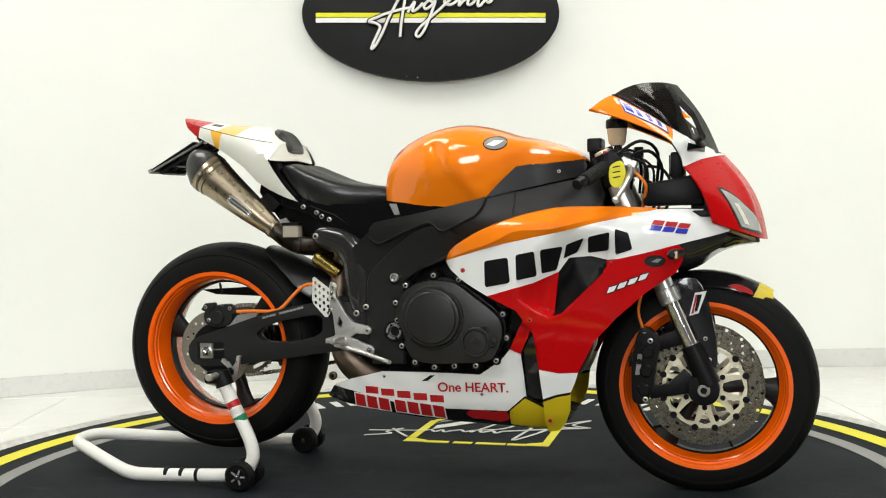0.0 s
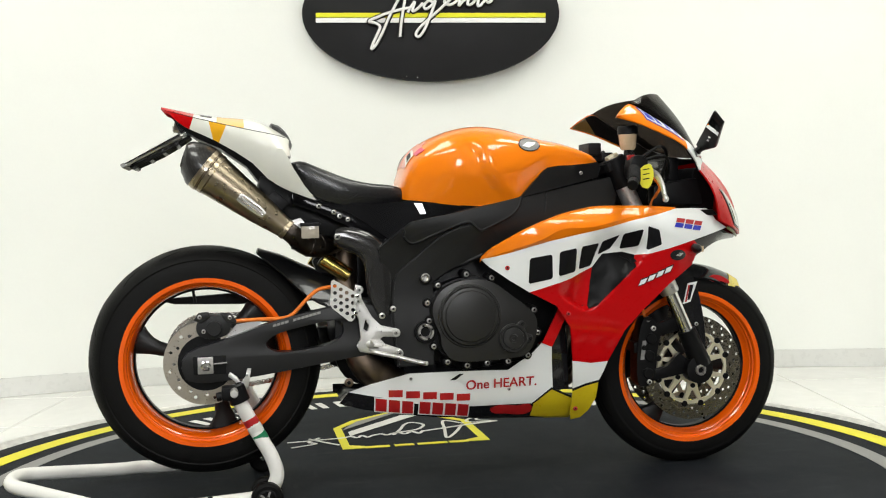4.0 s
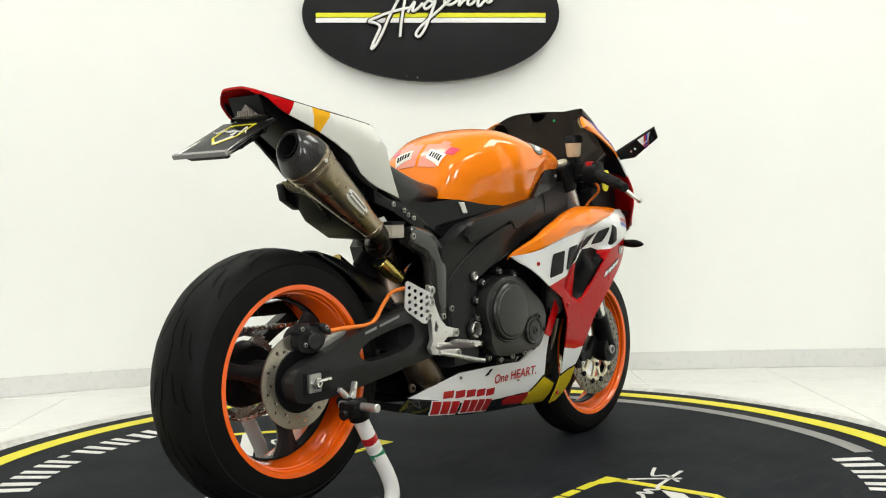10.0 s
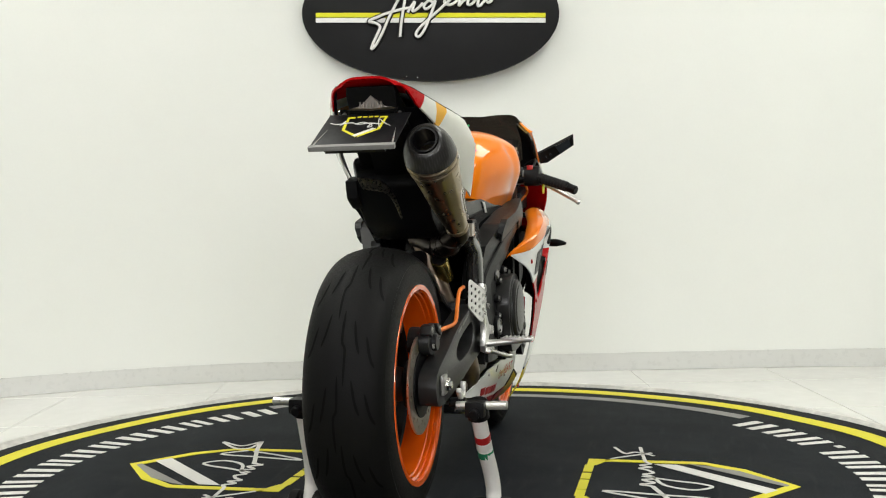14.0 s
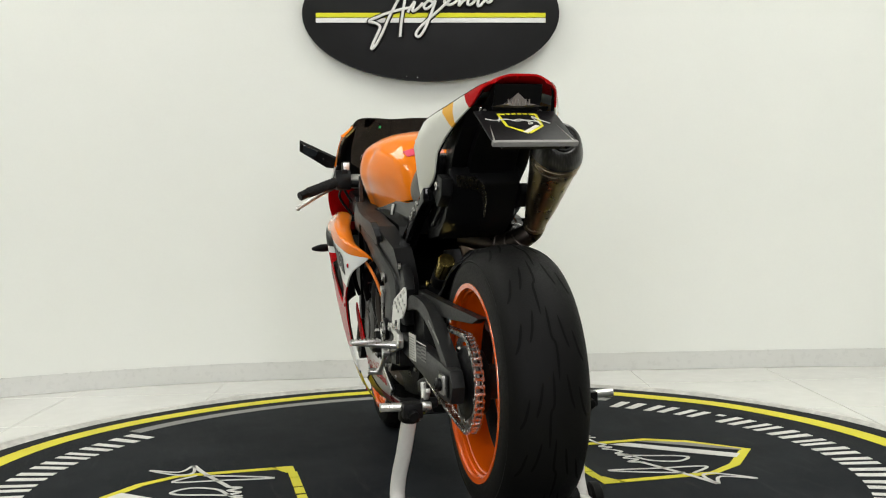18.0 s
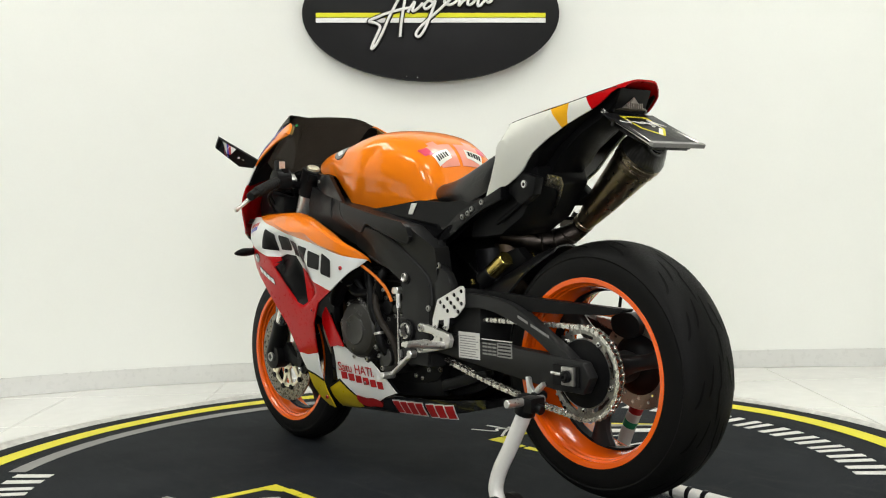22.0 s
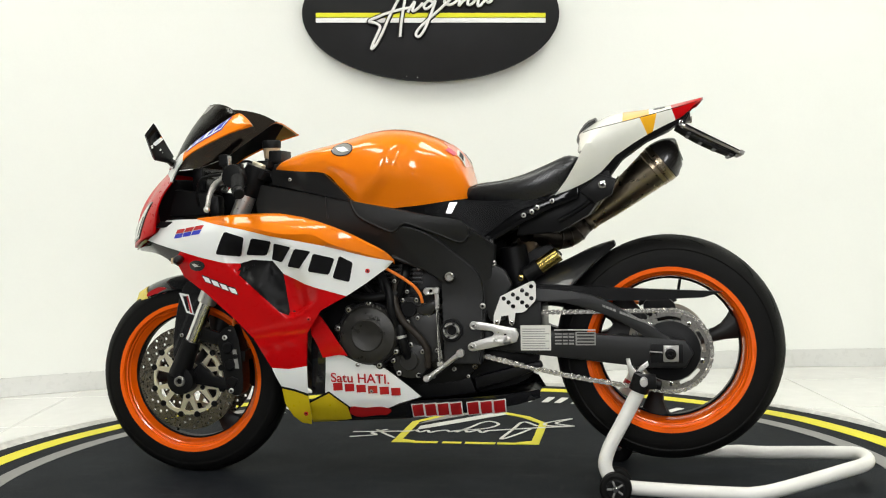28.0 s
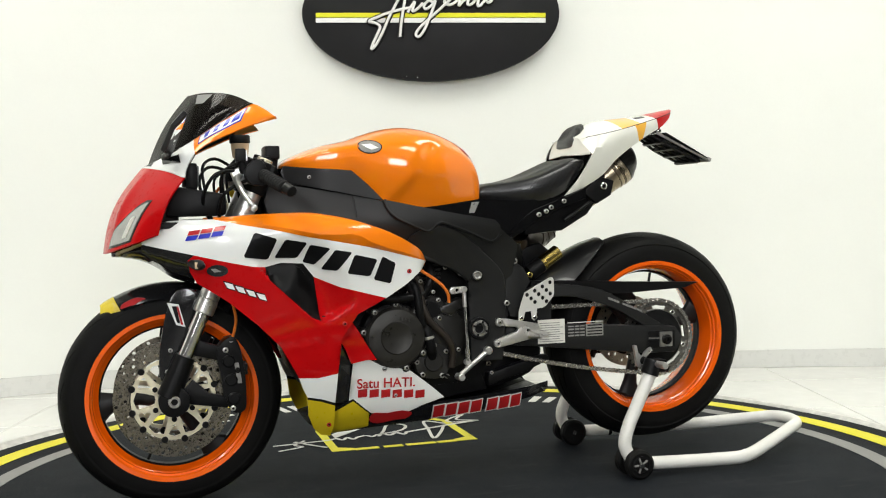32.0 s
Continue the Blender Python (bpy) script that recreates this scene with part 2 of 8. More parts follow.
def soft(x, xs, ys):
    """Smooth values between given ones."""
    if x <= xs[0]:
        return ys[0]
    if x >= xs[-1]:
        return ys[-1]
    i = max(j for j in range(len(xs) - 1) if xs[j] <= x)
    slope = [(ys[min(j + 1, len(ys) - 1)] - ys[max(j - 1, 0)]) / (xs[min(j + 1, len(xs) - 1)] - xs[max(j - 1, 0)]) for j in (i, i + 1)]
    h = xs[i + 1] - xs[i]
    t = (x - xs[i]) / h
    return ys[i] * (1 + 2 * t) * (1 - t) ** 2 + slope[0] * h * t * (1 - t) ** 2 + ys[i + 1] * t * t * (3 - 2 * t) + slope[1] * h * t * t * (t - 1)


def skin(rings, closed=True, caps=True):
    """A surface over rings of points."""
    bm = bmesh.new()
    R = [[bm.verts.new(p) for p in ring] for ring in rings]
    n = len(R[0])
    for a, b in zip(R, R[1:]):
        for i in range(n if closed else n - 1):
            j = (i + 1) % n
            bm.faces.new((a[i], a[j], b[j], b[i]))
    if caps and closed:
        for ring in (R[0], R[-1]):
            try:
                bm.faces.new(ring)
            except ValueError:
                pass
    bmesh.ops.recalc_face_normals(bm, faces=bm.faces)
    return bm


def tube(pts, r, n=12, smooth=5):
    """A round bar along a smooth line; r is one radius or one for each point."""
    line = spline(pts, smooth) if smooth > 1 else [Vector(p) for p in pts]
    radii = [r] * len(line) if not isinstance(r, (list, tuple)) else [soft(i, [j * max(smooth, 1) for j in range(len(r))], list(r)) for i in range(len(line))]
    rings, side = [], None
    for i, p in enumerate(line):
        d = (line[min(i + 1, len(line) - 1)] - line[max(i - 1, 0)]).normalized()
        side = d.orthogonal().normalized() if side is None else (side - d * side.dot(d)).normalized()
        up = d.cross(side)
        rings.append([p + (side * math.cos(a) + up * math.sin(a)) * radii[i] for a in [2 * math.pi * k / n for k in range(n)]])
    return skin(rings)


def lathe(profile, centre, n=40, axis="y", caps=True):
    """A turned body: profile of (along, radius) about an axis through centre."""
    c = Vector(centre)
    rings = []
    for along, r in profile:
        ring = []
        for k in range(n):
            a = 2 * math.pi * k / n
            u, v = max(r, 1e-4) * math.cos(a), max(r, 1e-4) * math.sin(a)
            ring.append(c + Vector({"y": (u, along, v), "x": (along, u, v), "z": (u, v, along)}[axis]))
        rings.append(ring)
    return skin(rings, True, caps)


def along(bm, a, b):
    """Turns a body made along z at the origin to run from a to b."""
    a, b = Vector(a), Vector(b)
    bm.transform(Matrix.Translation(a) @ (b - a).to_track_quat("Z", "Y").to_matrix().to_4x4())
    return bm


def rod(a, b, r, n=14, r2=None):
    L = (Vector(b) - Vector(a)).length
    r2 = r if r2 is None else r2
    e = min(0.15 * min(r, r2), 0.002)
    return along(lathe([(0, r - e), (e, r), (L - e, r2), (L, r2 - e)], (0, 0, 0), n, "z"), a, b)


def prism(outer, a, b, holes=(), bevel=0.0):
    """A plate in the x-z plane, from y = a to y = b, with holes."""
    bm = bmesh.new()
    loops = [[Vector((p[0], p[1], 0)) for p in lp] for lp in (outer, *holes)]
    flat = [p for lp in loops for p in lp]
    tris = tessellate_polygon(loops)
    A = [bm.verts.new((p.x, a, p.y)) for p in flat]
    B = [bm.verts.new((p.x, b, p.y)) for p in flat]
    for t in tris:
        try:
            bm.faces.new([A[i] for i in t])
            bm.faces.new([B[i] for i in reversed(t)])
        except ValueError:
            pass
    k = 0
    for lp in loops:
        n = len(lp)
        for i in range(n):
            j = (i + 1) % n
            bm.faces.new((A[k + i], A[k + j], B[k + j], B[k + i]))
        k += n
    bmesh.ops.dissolve_limit(bm, angle_limit=0.01, verts=bm.verts, edges=bm.edges)
    bmesh.ops.recalc_face_normals(bm, faces=bm.faces)
    if bevel:
        es = [e for e in bm.edges if len(e.link_faces) == 2 and e.calc_face_angle(0) > 0.6]
        bmesh.ops.bevel(bm, geom=es, offset=bevel, segments=2, profile=0.6, affect="EDGES", clamp_overlap=True)
    return bm


def panel(pts, yf, side, th=0.004, step=0.018, lift=0.0, soften=0.0):
    """A curved sheet: an outline in the x-z plane laid on the flank y = side * yf(x, z)."""
    bm = bmesh.new()
    bm.faces.new([bm.verts.new((p[0], 0, p[1])) for p in pts])
    bmesh.ops.triangulate(bm, faces=bm.faces[:], ngon_method="EAR_CLIP")
    for ax, k in ((Vector((1, 0, 0)), 0), (Vector((0, 0, 1)), 2)):
        lo, hi = min(v.co[k] for v in bm.verts), max(v.co[k] for v in bm.verts)
        c = math.ceil(lo / step) * step
        while c < hi:
            bmesh.ops.bisect_plane(bm, geom=bm.verts[:] + bm.edges[:] + bm.faces[:], plane_co=ax * c, plane_no=ax, dist=1e-5)
            c += step
    inner = {}
    out = list(bm.verts)
    faces = list(bm.faces)
    border = [e for e in bm.edges if len(e.link_faces) == 1]
    for v in out:
        x, z = v.co.x, v.co.z
        y = yf(x, z) + lift
        inner[v] = bm.verts.new((x, side * (y - th), z))
        v.co.y = side * (y - (soften if v.is_boundary else 0))
    for f in faces:
        bm.faces.new([inner[v] for v in reversed(f.verts)])
    for e in border:
        a, b = e.verts
        bm.faces.new((a, b, inner[b], inner[a]))
    bmesh.ops.recalc_face_normals(bm, faces=bm.faces)
    return bm


def circle(x, z, r, n=24, start=0.0):
    return [(x + r * math.cos(start + 2 * math.pi * k / n), z + r * math.sin(start + 2 * math.pi * k / n)) for k in range(n)]


def bolt(x, y, z, r, parent, side, material=None):
    """A hex socket screw head that faces sideways."""
    r = r * 0.82
    h = r * 0.7
    bm = lathe([(0, r), (side * h * 0.8, r), (side * h, r * 0.8), (side * h, r * 0.45), (side * h * 0.5, r * 0.42), (side * h * 0.5, 0)], (x, y, z), 12)
    for f in bm.faces:
        c = f.calc_center_median()
        if math.hypot(c.x - x, c.z - z) < r * 0.44:
            f.material_index = 1
    ob = part("bolt", bm, material or BOLT, parent)
    ob.data.materials.append(PLASTIC)
    return ob


def box(a, b, bevel=0.004):
    bm = bmesh.new()
    bmesh.ops.create_cube(bm, size=1)
    for v in bm.verts:
        v.co = Vector([(a[i] + b[i]) / 2 + v.co[i] * (b[i] - a[i]) for i in range(3)])
    if bevel:
        bmesh.ops.bevel(bm, geom=bm.edges[:], offset=bevel, segments=2, profile=0.7, affect="EDGES")
    return bm


def lerp(a, b, t):
    return a + (b - a) * t


# ---- the room ----
FLOOR_Z = -0.03
BACK = [(-3.2, 0.10), (-3.02, 0.72), (-2.70, 1.16), (-2.32, 1.50), (-1.87, 1.735), (-1.40, 1.905), (-1.0, 1.985), (-0.37, 2.03), (0.46, 2.055), (0.94, 2.05), (1.61, 2.03), (1.84, 2.02), (2.6, 1.93)]


def wall_run(name, line, z0, z1, th, material, label, kind="structure"):
    """A thick wall along a line in plan; it thickens to the left of its run."""
    bm = bmesh.new()
    L = [Vector((p[0], p[1])) for p in line]
    rows = []
    for i, p in enumerate(L):
        d = (L[min(i + 1, len(L) - 1)] - L[max(i - 1, 0)]).normalized()
        q = p + Vector((-d.y, d.x)) * th
        rows.append([bm.verts.new((p.x, p.y, z0)), bm.verts.new((p.x, p.y, z1)), bm.verts.new((q.x, q.y, z1)), bm.verts.new((q.x, q.y, z0))])
    for a, b in zip(rows, rows[1:]):
        for i in range(4):
            bm.faces.new((a[i], a[(i + 1) % 4], b[(i + 1) % 4], b[i]))
    bm.faces.new(rows[0]), bm.faces.new(rows[-1])
    bmesh.ops.recalc_face_normals(bm, faces=bm.faces)
    ob = part(name, bm, material, None, "", 25)
    return tagged(ob, label, name.split("_")[0], "", kind)


smooth_back = [tuple(p) for p in spline([(x, y, 0) for x, y in BACK], 4)]
wall_run("wall_back", smooth_back, FLOOR_Z, 3.4, 0.14, WALL, "plain off-white painted plaster wall behind the turntable")
wall_run("baseboard_back", [(p[0], p[1] - 0.012) for p in smooth_back], FLOOR_Z + 0.001, FLOOR_Z + 0.085, 0.011, SKIRT, "low white skirting along the back wall")
# out of view, these walls are darkened to deepen the blacks
wall_run("wall_right_far", [(3.2, -1.0), (3.2, -6.0)], FLOOR_Z, 3.4, 0.14, SHADEWALL, "unseen side wall, darkened to dim reflections")
wall_run("wall_left_far", [(-3.2, -6.0), (-3.2, -1.4)], FLOOR_Z, 3.4, 0.14, SHADEWALL, "unseen side wall, darkened to dim reflections")
wall_run("wall_left", [(-3.2, -1.4), (-3.2, 0.10)], FLOOR_Z, 3.4, 0.14, WALL, "plain off-white painted side wall")
wall_run("baseboard_left", [(-3.186, -6.0), (-3.186, -1.4), (-3.186, 0.09)], FLOOR_Z + 0.001, FLOOR_Z + 0.085, 0.011, SKIRT, "low white skirting along the side wall")
wall_run("wall_right", [(2.6, 1.93), (3.2, 0.9), (3.2, -1.0)], FLOOR_Z, 3.4, 0.14, WALL, "plain off-white painted side wall")


def rear_wall():
    """The unseen wall behind the camera, darkened to dim reflections, with two tall windows through it."""
    z0, z1 = 1.15, 2.95
    gaps = [(-1.80, -0.90), (1.00, 1.90)]
    edges = [-3.4] + [v for g in gaps for v in g] + [3.4]
    for k in range(3):
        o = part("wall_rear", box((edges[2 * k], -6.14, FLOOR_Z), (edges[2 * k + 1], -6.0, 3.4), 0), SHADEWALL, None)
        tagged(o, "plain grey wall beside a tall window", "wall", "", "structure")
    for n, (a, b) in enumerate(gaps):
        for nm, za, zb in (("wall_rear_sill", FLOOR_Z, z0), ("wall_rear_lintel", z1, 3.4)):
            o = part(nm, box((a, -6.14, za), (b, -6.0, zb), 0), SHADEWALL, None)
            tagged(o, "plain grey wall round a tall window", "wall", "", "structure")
        w = part("window_%d" % (n + 1), box((a, -6.16, z0 - 0.03), (b, -5.98, z0 - 0.002), 0.006), SKIRT, None)
        tagged(w, "tall white-framed window letting daylight in", "window", "", "structure")
        part("pane", box((a + 0.05, -6.09, z0 + 0.05), (b - 0.05, -6.08, z1 - 0.05), 0), DAYPANE, w)
        for x0, x1, y0, y1 in ((a, a + 0.05, z0, z1), (b - 0.05, b, z0, z1), (a + 0.05, b - 0.05, z1 - 0.05, z1), (a + 0.05, b - 0.05, z0, z0 + 0.05)):
            part("window_frame", box((x0, -6.07, y0), (x1, -6.02, y1), 0.004), SKIRT, w)


rear_wall()
ceil = part("ceiling", box((-3.4, -6.2, 3.4), (3.4, 2.4, 3.5), 0), CEIL, None)
tagged(ceil, "flat pale grey ceiling", "ceiling", "", "structure")
first = None
for lx, ly in ((-1.5, 0.35), (1.5, 0.35), (-1.5, -2.2), (1.5, -2.2)):
    lamp = part("ceiling_light", box((lx - 0.6, ly - 0.6, 3.375), (lx + 0.6, ly + 0.6, 3.399), 0.003), SKIRT, None)
    tagged(lamp, "square white ceiling light panel, switched on", "ceiling light", "ceiling light panels")
    part("diffuser", box((lx - 0.57, ly - 0.57, 3.366), (lx + 0.57, ly + 0.57, 3.374), 0), LEDPANEL, lamp)


def lay_floor():
    base = part("floor", box((-3.4, -6.2, FLOOR_Z - 0.1), (3.4, 2.3, FLOOR_Z - 0.002), 0), GROUT, None)
    tagged(base, "polished white floor tiles with thin joints", "floor", "", "structure")
    size = 0.644
    bm = box((0.0015, 0.0015, FLOOR_Z - 0.012), (size - 0.0015, size - 0.0015, FLOOR_Z), 0.001)
    me = bpy.data.meshes.new("floor_tile")
    bm.to_mesh(me)
    bm.free()
    me.materials.append(TILE)
    for i in range(-6, 5):
        for j in range(-10, 4):
            x, y = 0.28 + i * size, 0.36 + j * size
            if x < -3.4 or x + size > 3.4 or y + size > 2.3 or y < -1.3:
                continue
            t = new("tile", me)
            t.location = (x, y, 0)
            t.parent = base
    # added out of view: a dark floor that keeps the paint's reflections deep
    front = part("floor_front", box((-3.2, -6.0, FLOOR_Z - 0.002), (3.2, 0.36 - 2 * size - 0.004, FLOOR_Z + 0.001), 0), DARKFLOOR, None)
    tagged(front, "unseen floor before the turntable, darkened to dim reflections and bounce", "floor", "", "structure")


lay_floor()


# ---- the oval wall sign ----
def wall_sign():
    tilt = math.atan2(1.665 - 1.691, 1.212)
    cx, cz, a, b, y = 0.0, 1.693, 0.606, 0.318, 2.0
    root = part("wall_sign", prism([(a * math.cos(t), b * math.sin(t)) for t in [2 * math.pi * k / 96 for k in range(96)]], -0.035, 0.0, (), 0.005), SIGNB, None)
    tagged(root, "black oval sign board with white script and yellow stripe", "wall sign")
    part("stripe", prism([(-0.540, -0.021), (0.540, -0.021), (0.540, 0.0), (-0.540, 0.0)], -0.043, -0.036), SIGNY, root, "yellow stripe")
    part("stripe", prism([(-0.540, -0.045), (0.540, -0.045), (0.540, -0.024), (-0.540, -0.024)], -0.043, -0.036), SIGNW, root, "white stripe")

    def stroke(pts, r=0.0066):
        part("script_shadow", tube([(x, -0.037, z) for x, z in pts], r + 0.008, 8, 6), SIGNB, root, "black edge round the script")
        part("script_stroke", tube([(x, -0.052, z) for x, z in pts], r, 8, 6), SIGNW, root, "raised white script stroke")

    stroke([(-0.280, -0.172), (-0.257, -0.150), (-0.229, -0.098), (-0.192, -0.015), (-0.160, 0.045), (-0.120, 0.115), (-0.098, 0.150)])
    stroke([(-0.280, -0.172), (-0.270, -0.141), (-0.243, -0.085), (-0.239, -0.064), (-0.256, -0.050), (-0.290, -0.041), (-0.254, -0.023), (-0.201, -0.002), (-0.129, 0.017), (-0.085, 0.024)])
    stroke([(-0.098, 0.150), (-0.114, 0.088), (-0.125, 0.036), (-0.138, -0.043), (-0.144, -0.113)])
    stroke([(-0.108, 0.0), (-0.090, 0.031), (-0.074, 0.050), (-0.086, 0.008), (-0.063, 0.017), (-0.036, 0.045)])
    stroke([(0.013, 0.046), (-0.009, 0.055), (-0.032, 0.032), (-0.022, 0.016), (0.004, 0.033), (0.022, 0.055), (0.003, -0.002), (-0.030, -0.080), (-0.055, -0.112), (-0.070, -0.101), (-0.052, -0.071), (0.002, -0.020), (0.047, 0.019)])
    stroke([(0.047, 0.019), (0.068, 0.040), (0.093, 0.062), (0.077, 0.073), (0.064, 0.047), (0.092, 0.036), (0.128, 0.057)])
    stroke([(0.128, 0.057), (0.141, 0.076), (0.132, 0.032), (0.154, 0.055), (0.177, 0.066), (0.173, 0.040), (0.189, 0.038), (0.216, 0.064)])
    stroke([(0.248, 0.150), (0.230, 0.085), (0.221, 0.036), (0.233, 0.033), (0.256, 0.058), (0.269, 0.047), (0.287, 0.058), (0.274, 0.078), (0.262, 0.064), (0.300, 0.070)])
    root.matrix_world = Matrix.Translation((cx, y, cz)) @ Matrix.Rotation(-tilt, 4, "Y")
    for dx, dz in ((-0.115, -0.309), (-0.062, -0.312)):
        part("fixing", lathe([(-0.040, 0), (-0.040, 0.003), (-0.034, 0.004)], (dx, 0, dz + 0.012), 8), CHROME, root)


wall_sign()


# ---- turntable and its mat ----
def ring(r0, r1, z0, z1, a0=0.0, a1=360.0, n=128):
    """A flat band on the mat between two radii and two angles."""
    full = a1 - a0 >= 360
    m = n if full else max(8, int(n * (a1 - a0) / 360))
    rows = []
    for k in range(m if full else m + 1):
        t = radians(a0 + (a1 - a0) * k / m)
        c, s = math.cos(t), math.sin(t)
        rows.append([(r0 * c, r0 * s, z0), (r0 * c, r0 * s, z1), (r1 * c, r1 * s, z1), (r1 * c, r1 * s, z0)])
    if full:
        rows.append(rows[0])
    bm = skin(rows, True, not full)
    bmesh.ops.remove_doubles(bm, verts=bm.verts, dist=1e-5)
    return bm


def slab(pts, z0, z1):
    """A flat shape on the mat from a plan outline."""
    bm = prism(pts, z0, z1)
    bm.transform(Matrix(((1, 0, 0, 0), (0, 0, 1, 0), (0, 1, 0, 0), (0, 0, 0, 1))))
    bmesh.ops.recalc_face_normals(bm, faces=bm.faces)
    return bm


def table_rim():
    """The fixed rim round the turntable; it is not quite even, nor quite centred on the disc."""
    bm = lathe([(-0.0298, 1.550), (-0.0298, 1.588), (-0.010, 1.594), (0.004, 1.588), (0.008, 1.580), (0.007, 1.570), (-0.002, 1.556), (-0.007, 1.550), (-0.0298, 1.550)], (-0.008, 0.004, 0), 220, "z", False)
    for v in bm.verts:
        r = math.hypot(v.co.x, v.co.y)
        if r > 1.562 and v.co.z > -0.005:
            a = math.atan2(v.co.y, v.co.x)
            k = noise.noise(Vector((3 * math.cos(a), 3 * math.sin(a), 0.3))) + 0.5 * noise.noise(Vector((11 * math.cos(a), 11 * math.sin(a), 1.3)))
            v.co.z += 0.005 * k * (0.3 + 0.7 * (r > 1.57))
            v.co.xy = v.co.xy * (1 + 0.003 * k)
    return bm


turntable = part("turntable", lathe([(-0.0298, 1.530), (-0.008, 1.530), (-0.008, 0)], (0, 0, 0), 120, "z"), RIMG, None)
tagged(turntable, "low round turntable disc under a printed mat", "turntable")
rim = part("platform_rim", table_rim(), RIMG, None)
tagged(rim, "scuffed pale rim round the turntable", "platform rim")
floor_mat = part("floor_mat", lathe([(-0.0065, 1.532), (-0.0005, 1.541), (0.0, 1.538), (0.0, 0.8), (0.0, 0.0)], (0, 0, 0), 160, "z"), MATB, None)
tagged(floor_mat, "round black rubber mat printed with yellow and grey rings and shields", "floor mat")
Z0, Z1 = 0.0004, 0.0016
bm = ring(1.398, 1.466, Z0, Z1)
for v in bm.verts:
    # the mat lies in slack waves
    a = math.atan2(v.co.y, v.co.x)
    v.co.xy = v.co.xy * (1 + 0.007 * noise.noise(Vector((4 * math.cos(a), 4 * math.sin(a), 5.3))))
part("yellow_ring", bm, MATY, floor_mat, "printed yellow ring")
for a0, a1 in ((-44, 44), (136, 224)):
    part("grey_ring", ring(1.270, 1.326, Z0, Z1, a0, a1), MATG, floor_mat, "printed grey arc")
# fifteen plain white bars of differing width stand for the web address on each side
BARW = (1.15, 1.0, 0.85, 1.0, 1.05, 0.9, 1.0, 0.8, 1.05, 0.85, 1.0, 0.3, 0.95, 1.0, 1.15)
for start in (45.0, -135.0):
    at = start
    unit = 90.0 / (sum(BARW) + 0.32 * len(BARW))
    for k, w in enumerate(BARW):
        a0, a1 = at, at + w * unit
        at = a1 + 0.32 * unit
        mid = (a0 + a1) / 2
        if k == 11:
            part("letter_bar", ring(1.252, 1.277, Z0, Z1, a0, a1), MATW, floor_mat)
            continue
        for f0, f1 in ((0.06, 0.36), (0.64, 0.94)):
            part("letter_bar", ring(1.166, 1.280, Z0, Z1, lerp(a0, a1, f0), lerp(a0, a1, f1)), MATW, floor_mat)


